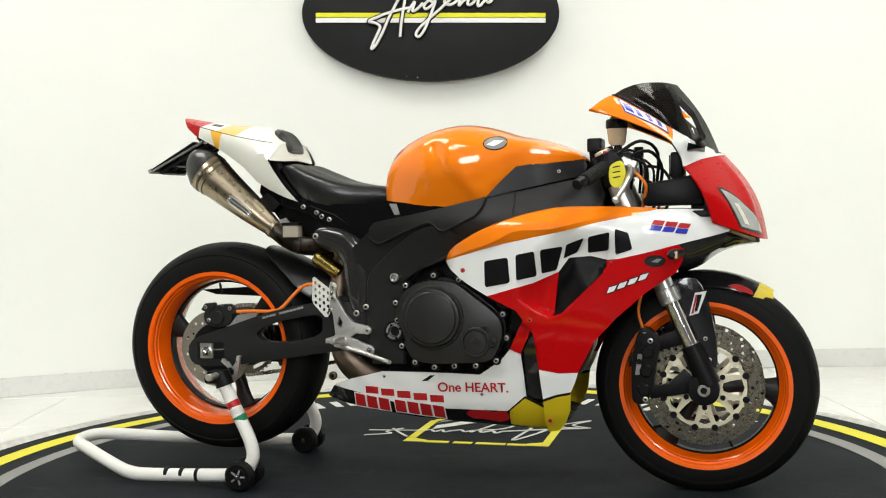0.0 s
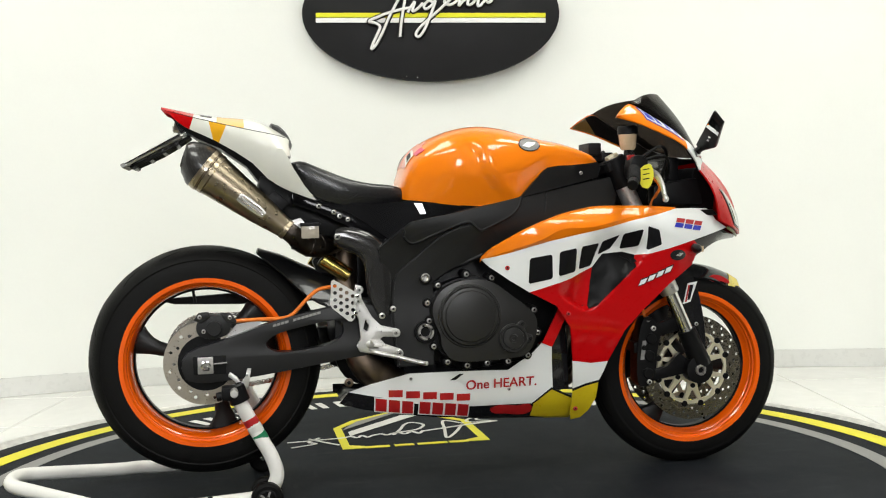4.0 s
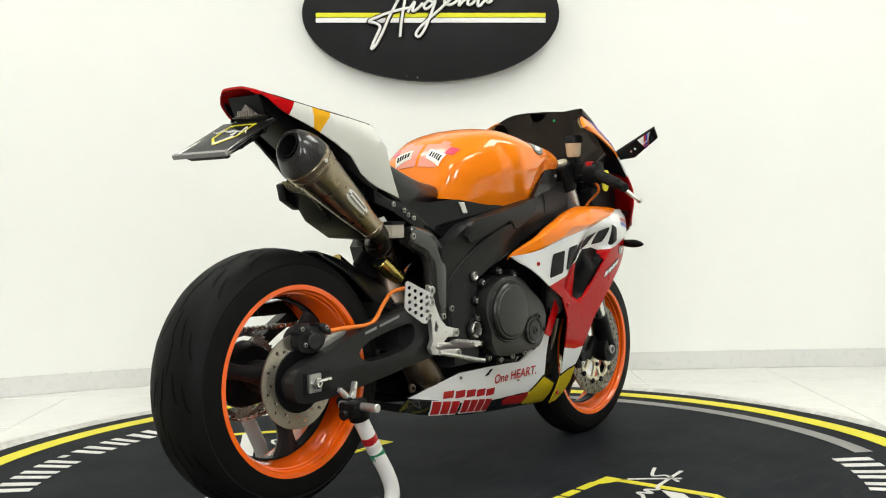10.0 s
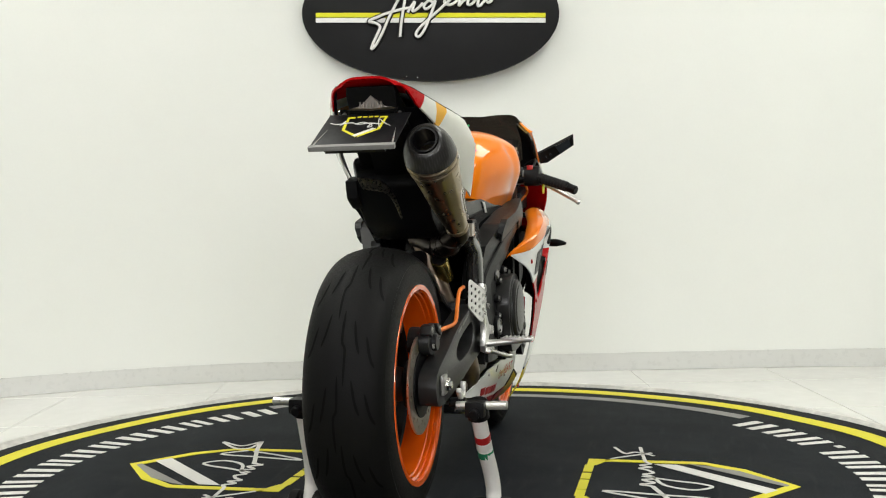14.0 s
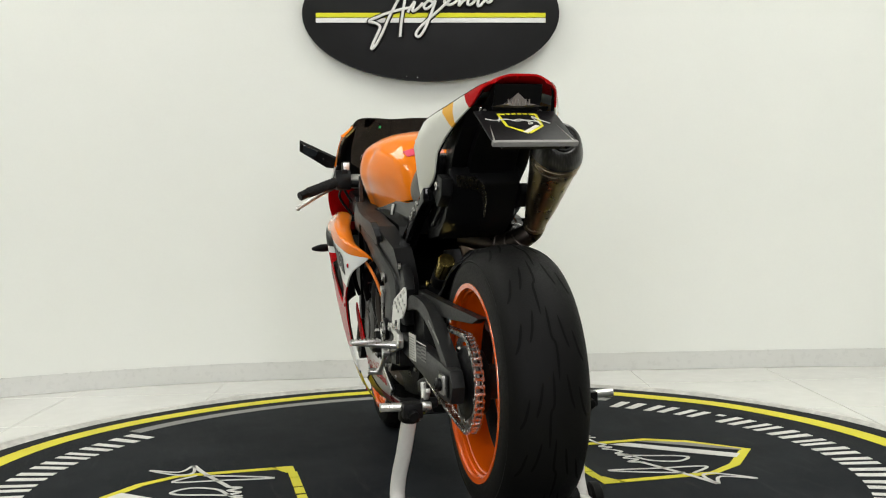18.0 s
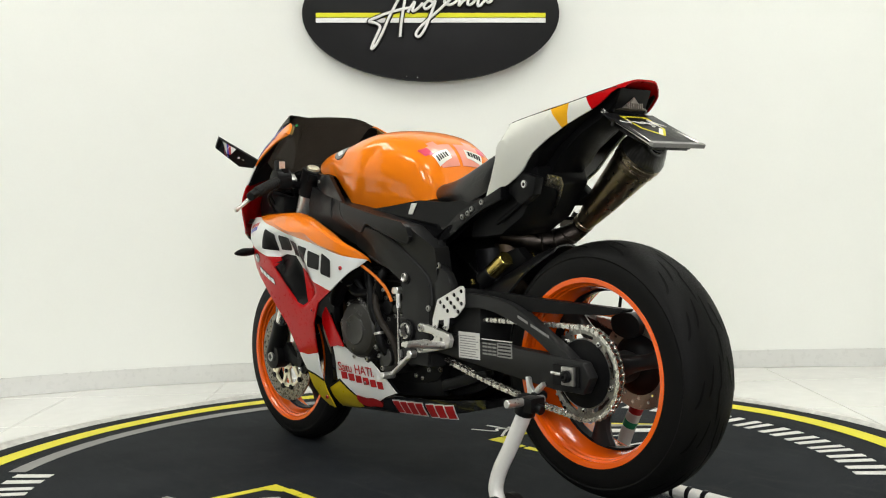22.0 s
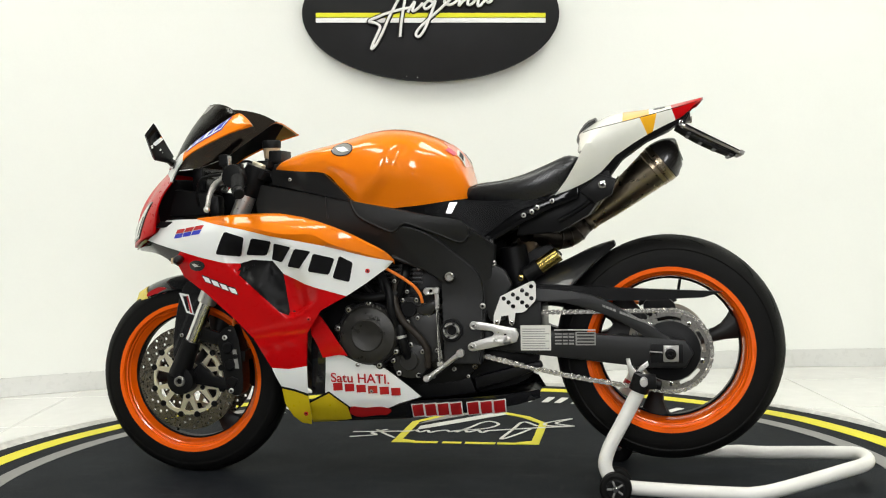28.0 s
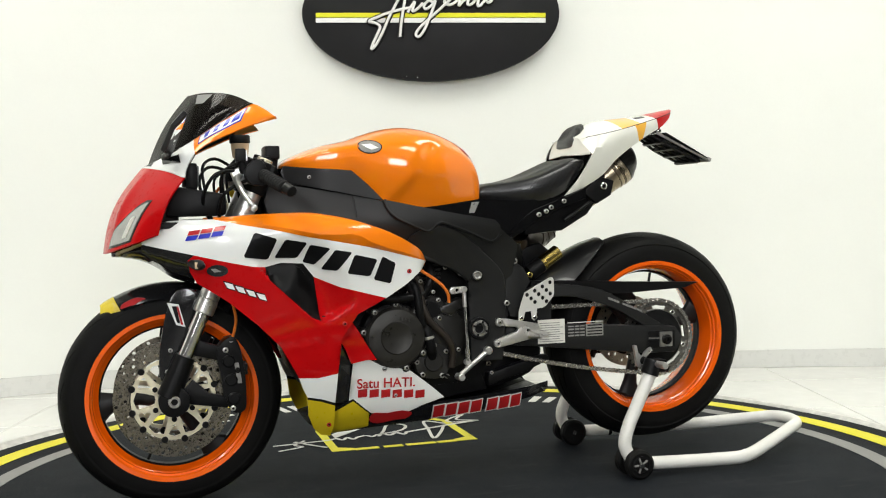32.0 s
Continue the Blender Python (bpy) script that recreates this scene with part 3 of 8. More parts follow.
def mat_shield(flip):
    """A shield outline with a script squiggle and diagonal bars, its top towards the middle."""
    def put(pts, material, z=0.0, label=""):
        part("shield_mark", slab([(flip * -x, flip * y) for x, y in pts], Z0 + z, Z1 + z), material, floor_mat, label)

    w, y0, y1, tip = 0.245, 0.405, 0.74, 0.993
    k = 0.028
    put([(-w, y0), (-w, y0 + 0.065), (-w + 0.075, y0 + k), (-w + 0.075, y0)], MATY, 0, "printed yellow shield outline")
    put([(w, y0), (w, y0 + 0.065), (w - 0.075, y0 + k), (w - 0.075, y0)], MATY)
    for s in (-1, 1):
        put([(s * w, y0 + 0.05), (s * w, y1), (s * (w - k), y1), (s * (w - k), y0 + 0.05)], MATY)
        put([(s * w, y1), (s * 0.17, 0.86), (0, tip), (0, tip - 0.04), (s * 0.148, 0.838), (s * (w - k), y1)], MATY)
    for i, (dx, wd) in enumerate(((-0.14, 0.032), (-0.052, 0.05), (0.042, 0.032), (0.13, 0.04))):
        put([(dx - wd, y0 - 0.005), (dx + wd, y0 - 0.005), (dx + wd, y0 + 0.022), (dx - wd, y0 + 0.022)], MATY)
    put([(0.20, 0.745), (0.215, 0.70), (-0.005, 0.955), (0.01, 0.965), (0.15, 0.84)], MATG, 0.0005)
    put([(0.20, 0.60), (0.20, 0.665), (-0.045, 0.93), (-0.085, 0.895)], MATW, 0.0005)

    def script(pts, r):
        line = spline([(flip * -x, flip * y, 0) for x, y in pts], 6)
        rows = []
        for i, p in enumerate(line):
            d = (line[min(i + 1, len(line) - 1)] - line[max(i - 1, 0)]).normalized()
            n = Vector((-d.y, d.x, 0)) * r
            rows.append([p + n + Vector((0, 0, Z0 + 0.001)), p + n + Vector((0, 0, Z1 + 0.001)), p - n + Vector((0, 0, Z1 + 0.001)), p - n + Vector((0, 0, Z0 + 0.001))])
        part("script_stroke", skin(rows), MATW, floor_mat, "printed white script squiggle")

    script([(-0.342, 0.700), (-0.275, 0.742), (-0.325, 0.826), (-0.271, 0.781), (-0.235, 0.735), (-0.254, 0.699), (-0.342, 0.697)], 0.005)
    script([(-0.342, 0.697), (-0.232, 0.667), (-0.094, 0.617), (-0.05, 0.602)], 0.007)
    script([(-0.215, 0.690), (-0.157, 0.757), (-0.134, 0.620), (-0.113, 0.473), (-0.163, 0.561), (-0.205, 0.668)], 0.0055)
    script([(-0.05, 0.602), (-0.035, 0.570), (-0.015, 0.605), (0.014, 0.575), (0.03, 0.605), (0.05, 0.594)], 0.006)
    script([(0.055, 0.570), (0.018, 0.654), (-0.009, 0.732), (-0.040, 0.760), (-0.074, 0.709), (-0.037, 0.636), (0.05, 0.600), (0.075, 0.575), (0.095, 0.600), (0.127, 0.583)], 0.0055)
    script([(0.127, 0.583), (0.145, 0.560), (0.160, 0.592), (0.180, 0.562), (0.200, 0.590), (0.226, 0.575), (0.30, 0.565), (0.415, 0.552)], 0.0055)
    script([(0.406, 0.472), (0.324, 0.509), (0.345, 0.540), (0.304, 0.598)], 0.005)
    script([(0.250, 0.470), (0.290, 0.520), (0.340, 0.590)], 0.005)


mat_shield(1)
mat_shield(-1)


# ---- the motorcycle: x forward, y to its left, z up from the mat ----
bike = new("motorcycle")
tagged(bike, "sport motorcycle with orange, white and red fairing, raised on a stand", "motorcycle")
FX, FZ, RX, RZ = 0.746, 0.287, -0.651, 0.375
SIDES = (-1, 1)


def flank(x, z):
    """Half width of the main fairing."""
    w = soft(z, [0.16, 0.22, 0.30, 0.40, 0.50, 0.58, 0.66, 0.70, 0.735, 0.775], [0.135, 0.172, 0.200, 0.221, 0.236, 0.247, 0.259, 0.262, 0.252, 0.214])
    return w * soft(x, [0.05, 0.083, 0.105, 0.14, 0.20, 0.30, 0.52, 0.62, 0.70, 0.78, 0.86, 0.93], [0.62, 0.76, 0.88, 0.97, 1.0, 1.0, 0.985, 0.925, 0.815, 0.66, 0.46, 0.25])


def belly(x, z):
    """Half width of the belly pan."""
    w = soft(z, [0.16, 0.19, 0.23, 0.28, 0.33, 0.40, 0.50], [0.085, 0.112, 0.138, 0.152, 0.160, 0.178, 0.205])
    return w * soft(x, [-0.32, -0.22, -0.10, 0.10, 0.25, 0.36], [0.62, 0.88, 1.0, 1.0, 1.06, 1.15])


def frame_y(x, z):
    w = soft(z, [0.33, 0.45, 0.56, 0.66, 0.73, 0.80, 0.87], [0.158, 0.160, 0.158, 0.180, 0.203, 0.195, 0.175])
    return w * soft(x, [-0.20, -0.08, 0.05, 0.20, 0.35, 0.50], [0.93, 1.0, 1.02, 0.98, 0.84, 0.60])


# wheels
def make_wheel(name, cx, cz, R, half, rim_r, rim_half, spokes, spoke_y, front):
    hub = part(name, lathe([(-0.075, 0.018), (-0.075, 0.032), (-0.05, 0.040), (0.05, 0.040), (0.075, 0.032), (0.075, 0.018)], (cx, 0, cz), 28), FRAME, bike, "black cast hub with orange rim and black tyre")
    prof = []
    for k in range(61):
        a = math.pi * k / 60
        y = -half * math.cos(a)
        r = rim_r - 0.004 + (R - rim_r + 0.004) * math.sin(a) ** (0.62 if front else 0.55)
        prof.append((y * (1.0 if abs(math.cos(a)) < 0.93 else 0.965), r))
    prof = [(-rim_half + 0.006, rim_r - 0.006)] + prof + [(rim_half - 0.006, rim_r - 0.006)]
    part("tyre", lathe(prof, (cx, 0, cz), 96, "y", False), RUBBER, hub, "black rubber tyre with fine grooves")
    d = 0.026 if front else 0.024
    h = rim_half
    half_rim = [(h - 0.002, rim_r - 0.013), (h + 0.003, rim_r - 0.010), (h + 0.004, rim_r + 0.001), (h - 0.003, rim_r + 0.004)]
    bed = [(h - 0.010, rim_r - 0.012), (h - 0.012, rim_r - 0.0165), (h - 0.020, rim_r - 0.0175), (h - 0.022, rim_r - 0.0205), (h - 0.034, rim_r - d - 0.001), (0.016, rim_r - d - 0.006)]
    outer = [(-y, r) for y, r in half_rim] + [(-h + 0.02, rim_r - 0.008), (h - 0.02, rim_r - 0.008)] + [(y, r) for y, r in reversed(half_rim)]
    rim = outer + bed + [(-y, r) for y, r in reversed(bed)] + [(-half_rim[0][0], half_rim[0][1])]
    part("rim", lathe(rim, (cx, 0, cz), 120, "y", False), RIM, hub, "glossy orange wheel rim", 25)
    inner = rim_r - d - 0.012
    part("rim_bed", lathe([(-0.016, inner + 0.007), (0.016, inner + 0.007), (0.012, inner + 0.001), (-0.012, inner + 0.001), (-0.016, inner + 0.007)], (cx, 0, cz), 96, "y", False), PLASTIC, hub, "black inner rim band")
    for ang in spokes:
        rings = []
        for s in range(9):
            t = s / 8
            r = lerp(0.028, inner + 0.004, t)
            w = soft(t, [0, 0.35, 0.75, 1], [0.030, 0.019, 0.023, 0.044])
            h = soft(t, [0, 0.5, 1], [0.030, 0.018, 0.016])
            a = radians(ang) + 0.10 * math.sin(t * 3.0)
            u, v = Vector((math.cos(a), 0, math.sin(a))), Vector((-math.sin(a), 0, math.cos(a)))
            c = Vector((cx, spoke_y, cz)) + u * r
            rings.append([c + v * (w * math.cos(q)) + Vector((0, h * math.sin(q), 0)) for q in [2 * math.pi * i / 10 for i in range(10)]])
        part("spoke", skin(rings), FRAME, hub, "black cast spoke")
    a = radians(spokes[0] - 60)
    p, q = Vector((cx + (inner) * math.cos(a), 0, cz + inner * math.sin(a))), Vector((cx + (inner - 0.035) * math.cos(a), 0.0, cz + (inner - 0.035) * math.sin(a)))
    part("valve", rod(p, q, 0.004, 8), PLASTIC, hub)
    # tread grooves that lie across the crown
    count = 9 if front else 7
    for i in range(count):
        base = 2 * math.pi * i / count
        for s in SIDES:
            for shape in (((0.03, -0.12), (0.035, 0.0), (0.12, 0.04), (0.115, 0.17)), ((0.28, -0.08), (0.36, 0.0), (0.44, 0.05)), ((0.30, 0.15), (0.38, 0.23), (0.47, 0.28)), ((0.58, -0.02), (0.68, 0.06), (0.78, 0.10)), ((0.60, 0.20), (0.70, 0.28), (0.80, 0.32))):
                off = 0.5 * 2 * math.pi / count if s > 0 else 0
                line = [Vector((s * v.x * half * 0.93, (base + off + v.y * 1.75) * R, 0)) for v in spline([(u, w, 0) for u, w in shape], 4)]
                rows = []
                for i_, p in enumerate(line):
                    d = (line[min(i_ + 1, len(line) - 1)] - line[max(i_ - 1, 0)]).normalized()
                    nn = Vector((-d.y, d.x, 0)) * ((0.0016 if front else 0.0026) * (0.3 if i_ in (0, len(line) - 1) else 0.75 if i_ in (1, len(line) - 2) else 1))
                    row = []
                    for q in (p - nn, p + nn):
                        sa = math.acos(max(-1, min(1, -q.x / half)))
                        r = rim_r - 0.004 + (R - rim_r + 0.004) * math.sin(sa) ** (0.62 if front else 0.55) + 0.0009
                        row.append((cx + r * math.cos(q.y / R), q.x, cz + r * math.sin(q.y / R)))
                    rows.append(row)
                if rows:
                    GROOVES.setdefault(name, []).append(rows)
    bm = bmesh.new()
    for rows in GROOVES.get(name, []):
        R_ = [[bm.verts.new(p) for p in row] for row in rows]
        for m, n in zip(R_, R_[1:]):
            bm.faces.new((m[0], m[1], n[1], n[0]))
    bmesh.ops.recalc_face_normals(bm, faces=bm.faces)
    tagged(part("tread_pattern", bm, GROOVE, hub, "dark tread grooves"), kind="stuff")
    return hub


GROOVES = {}
front_wheel = make_wheel("front_wheel", FX, FZ, 0.292, 0.060, 0.222, 0.0545, (-8, 112, 232), 0.0, True)
rear_wheel = make_wheel("rear_wheel", RX, RZ, 0.311, 0.096, 0.2245, 0.0900, (160, 40, -80), 0.0, False)


# the rear tyre and rim sit a little to the right
for o in rear_wheel.children:
    if o.name.split(".")[0] in ("tyre", "rim", "rim_bed", "tread_pattern", "spoke"):
        o.matrix_basis = Matrix.Translation((0, -0.006, 0))


def drilled_disc(name, cx, cz, y, r1, r0, holes, wheel, carrier):
    hs = [circle(cx + rr * math.cos(a), cz + rr * math.sin(a), 0.0047, 8) for rr, a in holes]
    part(name, prism(circle(cx, cz, r1, 72), y - 0.0025, y + 0.0025, [circle(cx, cz, r0, 60)] + hs), STEEL if carrier else BRIGHTDISC, wheel, "drilled steel brake disc")
    if carrier:
        windows = []
        for k in range(6):
            a = 2 * math.pi * k / 6
            windows.append([(cx + rr * math.cos(a + t), cz + rr * math.sin(a + t)) for rr, t in ((0.050, -0.22), (0.070, -0.25), (r0 - 0.015, -0.235), (r0 - 0.010, 0), (r0 - 0.015, 0.235), (0.070, 0.25), (0.050, 0.22), (0.046, 0))])
            b = a + math.pi / 6
            windows.append([(cx + rr * math.cos(b + t), cz + rr * math.sin(b + t)) for rr, t in ((0.068, -0.03), (r0 - 0.016, -0.17), (r0 - 0.012, 0), (r0 - 0.016, 0.17), (0.068, 0.03))])
        part("disc_carrier", prism(circle(cx, cz, r0 - 0.003, 60), y - 0.004, y + 0.004, [circle(cx, cz, 0.034, 30)] + windows, 0.0), GOLD, wheel, "pale gold disc carrier")
        for k in range(6):
            for off in (-0.29, 0.29):
                a = 2 * math.pi * k / 6 + off
                part("disc_button", lathe([(-0.008, 0), (-0.008, 0.0075), (-0.006, 0.009), (0.006, 0.009), (0.008, 0.0075), (0.008, 0.0)], (cx + (r0 - 0.002) * math.cos(a), y, cz + (r0 - 0.002) * math.sin(a)), 14), PLASTIC, wheel, "black disc button")
            b = 2 * math.pi * k / 6 + math.pi / 6
            part("carrier_bolt", lathe([(-0.009, 0), (-0.009, 0.007), (0.009, 0.007), (0.009, 0)], (cx + 0.054 * math.cos(b), y, cz + 0.054 * math.sin(b)), 12), PLASTIC, wheel, "black carrier bolt")


for s in SIDES:
    holes = [(rr, 2 * math.pi * k / 20 + i * 0.11) for k in range(20) for i, rr in enumerate((0.122, 0.134, 0.146))]
    drilled_disc("brake_disc", FX, FZ, s * 0.066, 0.154, 0.112, holes, front_wheel, True)
holes = [(rr, 2 * math.pi * k / 12 + i * 0.2) for k in range(12) for i, rr in enumerate((0.084, 0.096))]
drilled_disc("brake_disc", RX, RZ, -0.098, 0.112, 0.074, holes, rear_wheel, False)
part("disc_hub", lathe([(-0.104, 0.020), (-0.104, 0.074), (-0.094, 0.076), (-0.07, 0.055), (-0.06, 0.02)], (RX, 0, RZ), 36), PLASTIC, rear_wheel)
# sprocket
teeth = []
for k in range(43):
    for dr, dt in ((0.0, -0.25), (0.006, -0.1), (0.006, 0.1), (0.0, 0.25)):
        t = 2 * math.pi * (k + dt) / 43
        teeth.append((RX + (0.105 + dr) * math.cos(t), RZ + (0.105 + dr) * math.sin(t)))
slots = []
for k in range(5):
    a = 2 * math.pi * k / 5 + 0.3
    slots.append([(RX + r * math.cos(a + t), RZ + r * math.sin(a + t)) for r, t in ((0.085, -0.36), (0.085, 0), (0.085, 0.36), (0.095, 0.36), (0.095, 0), (0.095, -0.36))])
part("sprocket", prism(teeth, 0.094, 0.100, [circle(RX, RZ, 0.060, 40)] + slots), SPROCKET, rear_wheel, "silver rear sprocket")
part("sprocket_carrier", lathe([(0.06, 0.03), (0.06, 0.072), (0.092, 0.081), (0.1015, 0.081), (0.1025, 0.078), (0.1015, 0.070), (0.105, 0.062), (0.106, 0.02)], (RX, 0, RZ), 36), PLASTIC, rear_wheel)
for k in range(5):
    a = 2 * math.pi * k / 5 - 0.33
    bolt(RX + 0.088 * math.cos(a), 0.100, RZ + 0.088 * math.sin(a), 0.009, rear_wheel, 1, CHROME)


# drive chain: inner and outer links round the sprocket and along both runs
def make_chain():
    line = []
    n = 40
    for k in range(n + 1):
        line.append(Vector((lerp(-0.10, RX + 0.02, k / n), 0.097, lerp(0.478, RZ + 0.109, k / n))))
    for k in range(1, 20):
        a = radians(lerp(82, 268, k / 20))
        line.append(Vector((RX + 0.110 * math.cos(a), 0.097, RZ + 0.110 * math.sin(a))))
    for k in range(n + 1):
        t = k / n
        line.append(Vector((lerp(RX + 0.0, -0.10, t), 0.097, lerp(RZ - 0.110, 0.372, t) - 0.012 * math.sin(math.pi * t))))
    total = [0.0]
    for a, b in zip(line, line[1:]):
        total.append(total[-1] + (b - a).length)
    pitch, at = 0.0159, 0.0
    pins = []
    while at < total[-1]:
        i = max(j for j in range(len(total)) if total[j] <= at)
        j = min(i + 1, len(line) - 1)
        f = (at - total[i]) / max(1e-6, total[j] - total[i])
        pins.append(line[i].lerp(line[j], f))
        at += pitch
    bm = bmesh.new()
    for k, (p, q) in enumerate(zip(pins, pins[1:])):
        d = (q - p).normalized()
        n_ = Vector((-d.z, 0, d.x))
        for y0, y1 in (((-0.0105, -0.0085), (0.0085, 0.0105)) if k % 2 else ((-0.0080, -0.0060), (0.0060, 0.0080))):
            loop = [p - d * 0.005 + n_ * 0.004, p + n_ * 0.0062, p.lerp(q, 0.5) + n_ * 0.0042, q + n_ * 0.0062, q + d * 0.005 + n_ * 0.004, q + d * 0.005 - n_ * 0.004, q - n_ * 0.0062, p.lerp(q, 0.5) - n_ * 0.0042, p - n_ * 0.0062, p - d * 0.005 - n_ * 0.004]
            A = [bm.verts.new(v + Vector((0, y0, 0))) for v in loop]
            B = [bm.verts.new(v + Vector((0, y1, 0))) for v in loop]
            bm.faces.new(A), bm.faces.new(B)
            for i in range(10):
                bm.faces.new((A[i], A[(i + 1) % 10], B[(i + 1) % 10], B[i]))
        ring_ = [(p + (d * math.cos(a) + n_ * math.sin(a)) * 0.0042) for a in [2 * math.pi * i / 8 for i in range(8)]]
        A = [bm.verts.new(v + Vector((0, -0.0118, 0))) for v in ring_]
        B = [bm.verts.new(v + Vector((0, 0.0118, 0))) for v in ring_]
        bm.faces.new(A), bm.faces.new(B)
        for i in range(8):
            bm.faces.new((A[i], A[(i + 1) % 8], B[(i + 1) % 8], B[i]))
    bmesh.ops.recalc_face_normals(bm, faces=bm.faces)
    part("drive_chain", bm, CHAINM, bike, "oily steel drive chain")


make_chain()

# front end: forks lean back from the axle to the yokes
LEAN = Vector((-0.40, 0, 0.917)).normalized()
AX = Vector((FX + 0.014, 0, FZ + 0.01))


def up_fork(d, y, off=0.0):
    p = AX + LEAN * d
    return Vector((p.x + off, y, p.z))


for s in SIDES:
    y = s * 0.103
    leg = part("fork_leg", rod(up_fork(0.0, y), up_fork(0.115, y), 0.031, 20, 0.027), PLASTIC, bike, "black fork leg with bright tube")
    part("fork_tube", rod(up_fork(0.09, y), up_fork(0.30, y), 0.0205, 20), CHROME, leg, "bright chromed fork tube")
    part("fork_clamp", rod(up_fork(0.235, y), up_fork(0.275, y), 0.0275, 20), ALU, leg)
    part("fork_slider", rod(up_fork(0.275, y), up_fork(0.655, y), 0.0265, 20), ALU, leg, "brushed upper fork tube")
    part("fork_collar", rod(up_fork(0.575, y), up_fork(0.662, y), 0.033, 20), PLASTIC, leg, "black fork clamp")
    part("fork_cap", rod(up_fork(0.655, y), up_fork(0.672, y), 0.021, 8), GOLD, leg)
    part("axle_lug", prism(circle(FX, FZ, 0.040, 22) , y - 0.022, y + 0.022, (), 0.005), PLASTIC, leg)
    part("axle_nut", lathe([(s * 0.0, 0.016), (s * 0.006, 0.016), (s * 0.008, 0.014), (s * 0.008, 0.009), (s * 0.001, 0.0085), (s * 0.001, 0)], (FX, y + s * 0.022, FZ), 24), BOLT, leg)
    part("axle_socket", rod((FX, y + s * 0.020, FZ), (FX, y + s * 0.0245, FZ), 0.0095, 6), PLASTIC, leg, "dark axle socket")
    part("caliper_bracket", prism([(FX - 0.02, FZ + 0.020), (FX - 0.03, FZ - 0.012), (FX - 0.135, FZ - 0.030), (FX - 0.150, FZ - 0.020), (FX - 0.145, FZ - 0.002), (FX - 0.09, FZ + 0.012), (FX - 0.05, FZ + 0.050)], s * 0.080, s * 0.098, (), 0.003), PLASTIC, leg)
    part("caliper_bracket", prism([(FX - 0.03, FZ + 0.120), (FX - 0.115, FZ + 0.098), (FX - 0.135, FZ + 0.118), (FX - 0.120, FZ + 0.135), (FX - 0.045, FZ + 0.160)], s * 0.080, s * 0.098, (), 0.003), PLASTIC, leg)
    cal = part("brake_caliper", prism([tuple(p)[:2] for p in spline([(FX - 0.165, FZ + 0.150, 0), (FX - 0.138, FZ + 0.155, 0), (FX - 0.112, FZ + 0.12, 0), (FX - 0.122, FZ + 0.06, 0), (FX - 0.130, FZ + 0.0, 0), (FX - 0.150, FZ - 0.040, 0), (FX - 0.180, FZ - 0.038, 0), (FX - 0.186, FZ + 0.0, 0), (FX - 0.182, FZ + 0.08, 0)], 4, True)], s * 0.050, s * 0.106, (), 0.007), PLASTIC, bike, "black radial brake caliper")
    for dx, dz in ((-0.135, 0.125), (-0.15, -0.03), (-0.165, 0.07), (-0.165, 0.0)):
        bolt(FX + dx, s * 0.106, FZ + dz, 0.009, cal, s, ALU if dz > 0.1 or dz < -0.02 else PLASTIC)
    for dz in (0.095, 0.045, -0.005):
        part("piston_boss", lathe([(s * 0.0, 0.0165), (s * 0.006, 0.0165), (s * 0.009, 0.013), (s * 0.009, 0)], (FX - 0.152 + 0.10 * dz, s * 0.104, FZ + dz), 18), PLASTIC, cal)
    part("caliper_bridge", box((FX - 0.192, min(s * 0.03, s * 0.10), FZ + 0.055), (FX - 0.176, max(s * 0.03, s * 0.10), FZ + 0.085), 0.004), PLASTIC, cal)
    part("banjo_bolt", rod((FX - 0.150, s * 0.088, FZ + 0.145), (FX - 0.150, s * 0.104, FZ + 0.152), 0.009, 10), BOLT, cal)
    part("maker_bar", prism([(FX - 0.176, FZ + 0.035), (FX - 0.164, FZ + 0.035), (FX - 0.156, FZ + 0.09), (FX - 0.168, FZ + 0.09)], s * 0.1065, s * 0.1072), MATG, cal)
    part("brake_hose", tube([(FX - 0.15, s * 0.09, FZ + 0.14), (FX - 0.165, s * 0.10, FZ + 0.20), (FX - 0.155, s * 0.10, FZ + 0.26), (FX - 0.15, s * 0.08, FZ + 0.34)], 0.004, 8), CABLE, bike, "orange brake hose")

# front mudguard
rings = []
for k in range(22):
    t = k / 21
    a = radians(lerp(124, 55, t))
    R = 0.302
    hw = soft(t, [0, 0.5, 0.85, 1], [0.066, 0.070, 0.058, 0.030])
    row = []
    for i in range(13):
        u = -1 + i / 6
        drop = 0.040 * abs(u) ** 2.4
        row.append((FX + (R + 0.004 - drop) * math.cos(a), hw * u, FZ + (R + 0.004 - drop) * math.sin(a)))
    for i in range(12, -1, -1):
        u = -1 + i / 6
        drop = 0.040 * abs(u) ** 2.4
        row.append((FX + (R - drop) * math.cos(a), hw * u * 0.97, FZ + (R - drop) * math.sin(a)))
    rings.append(row)
guard = part("front_mudguard", skin(rings), BLACK, bike, "gloss black front mudguard with a yellow tip")
rings = []
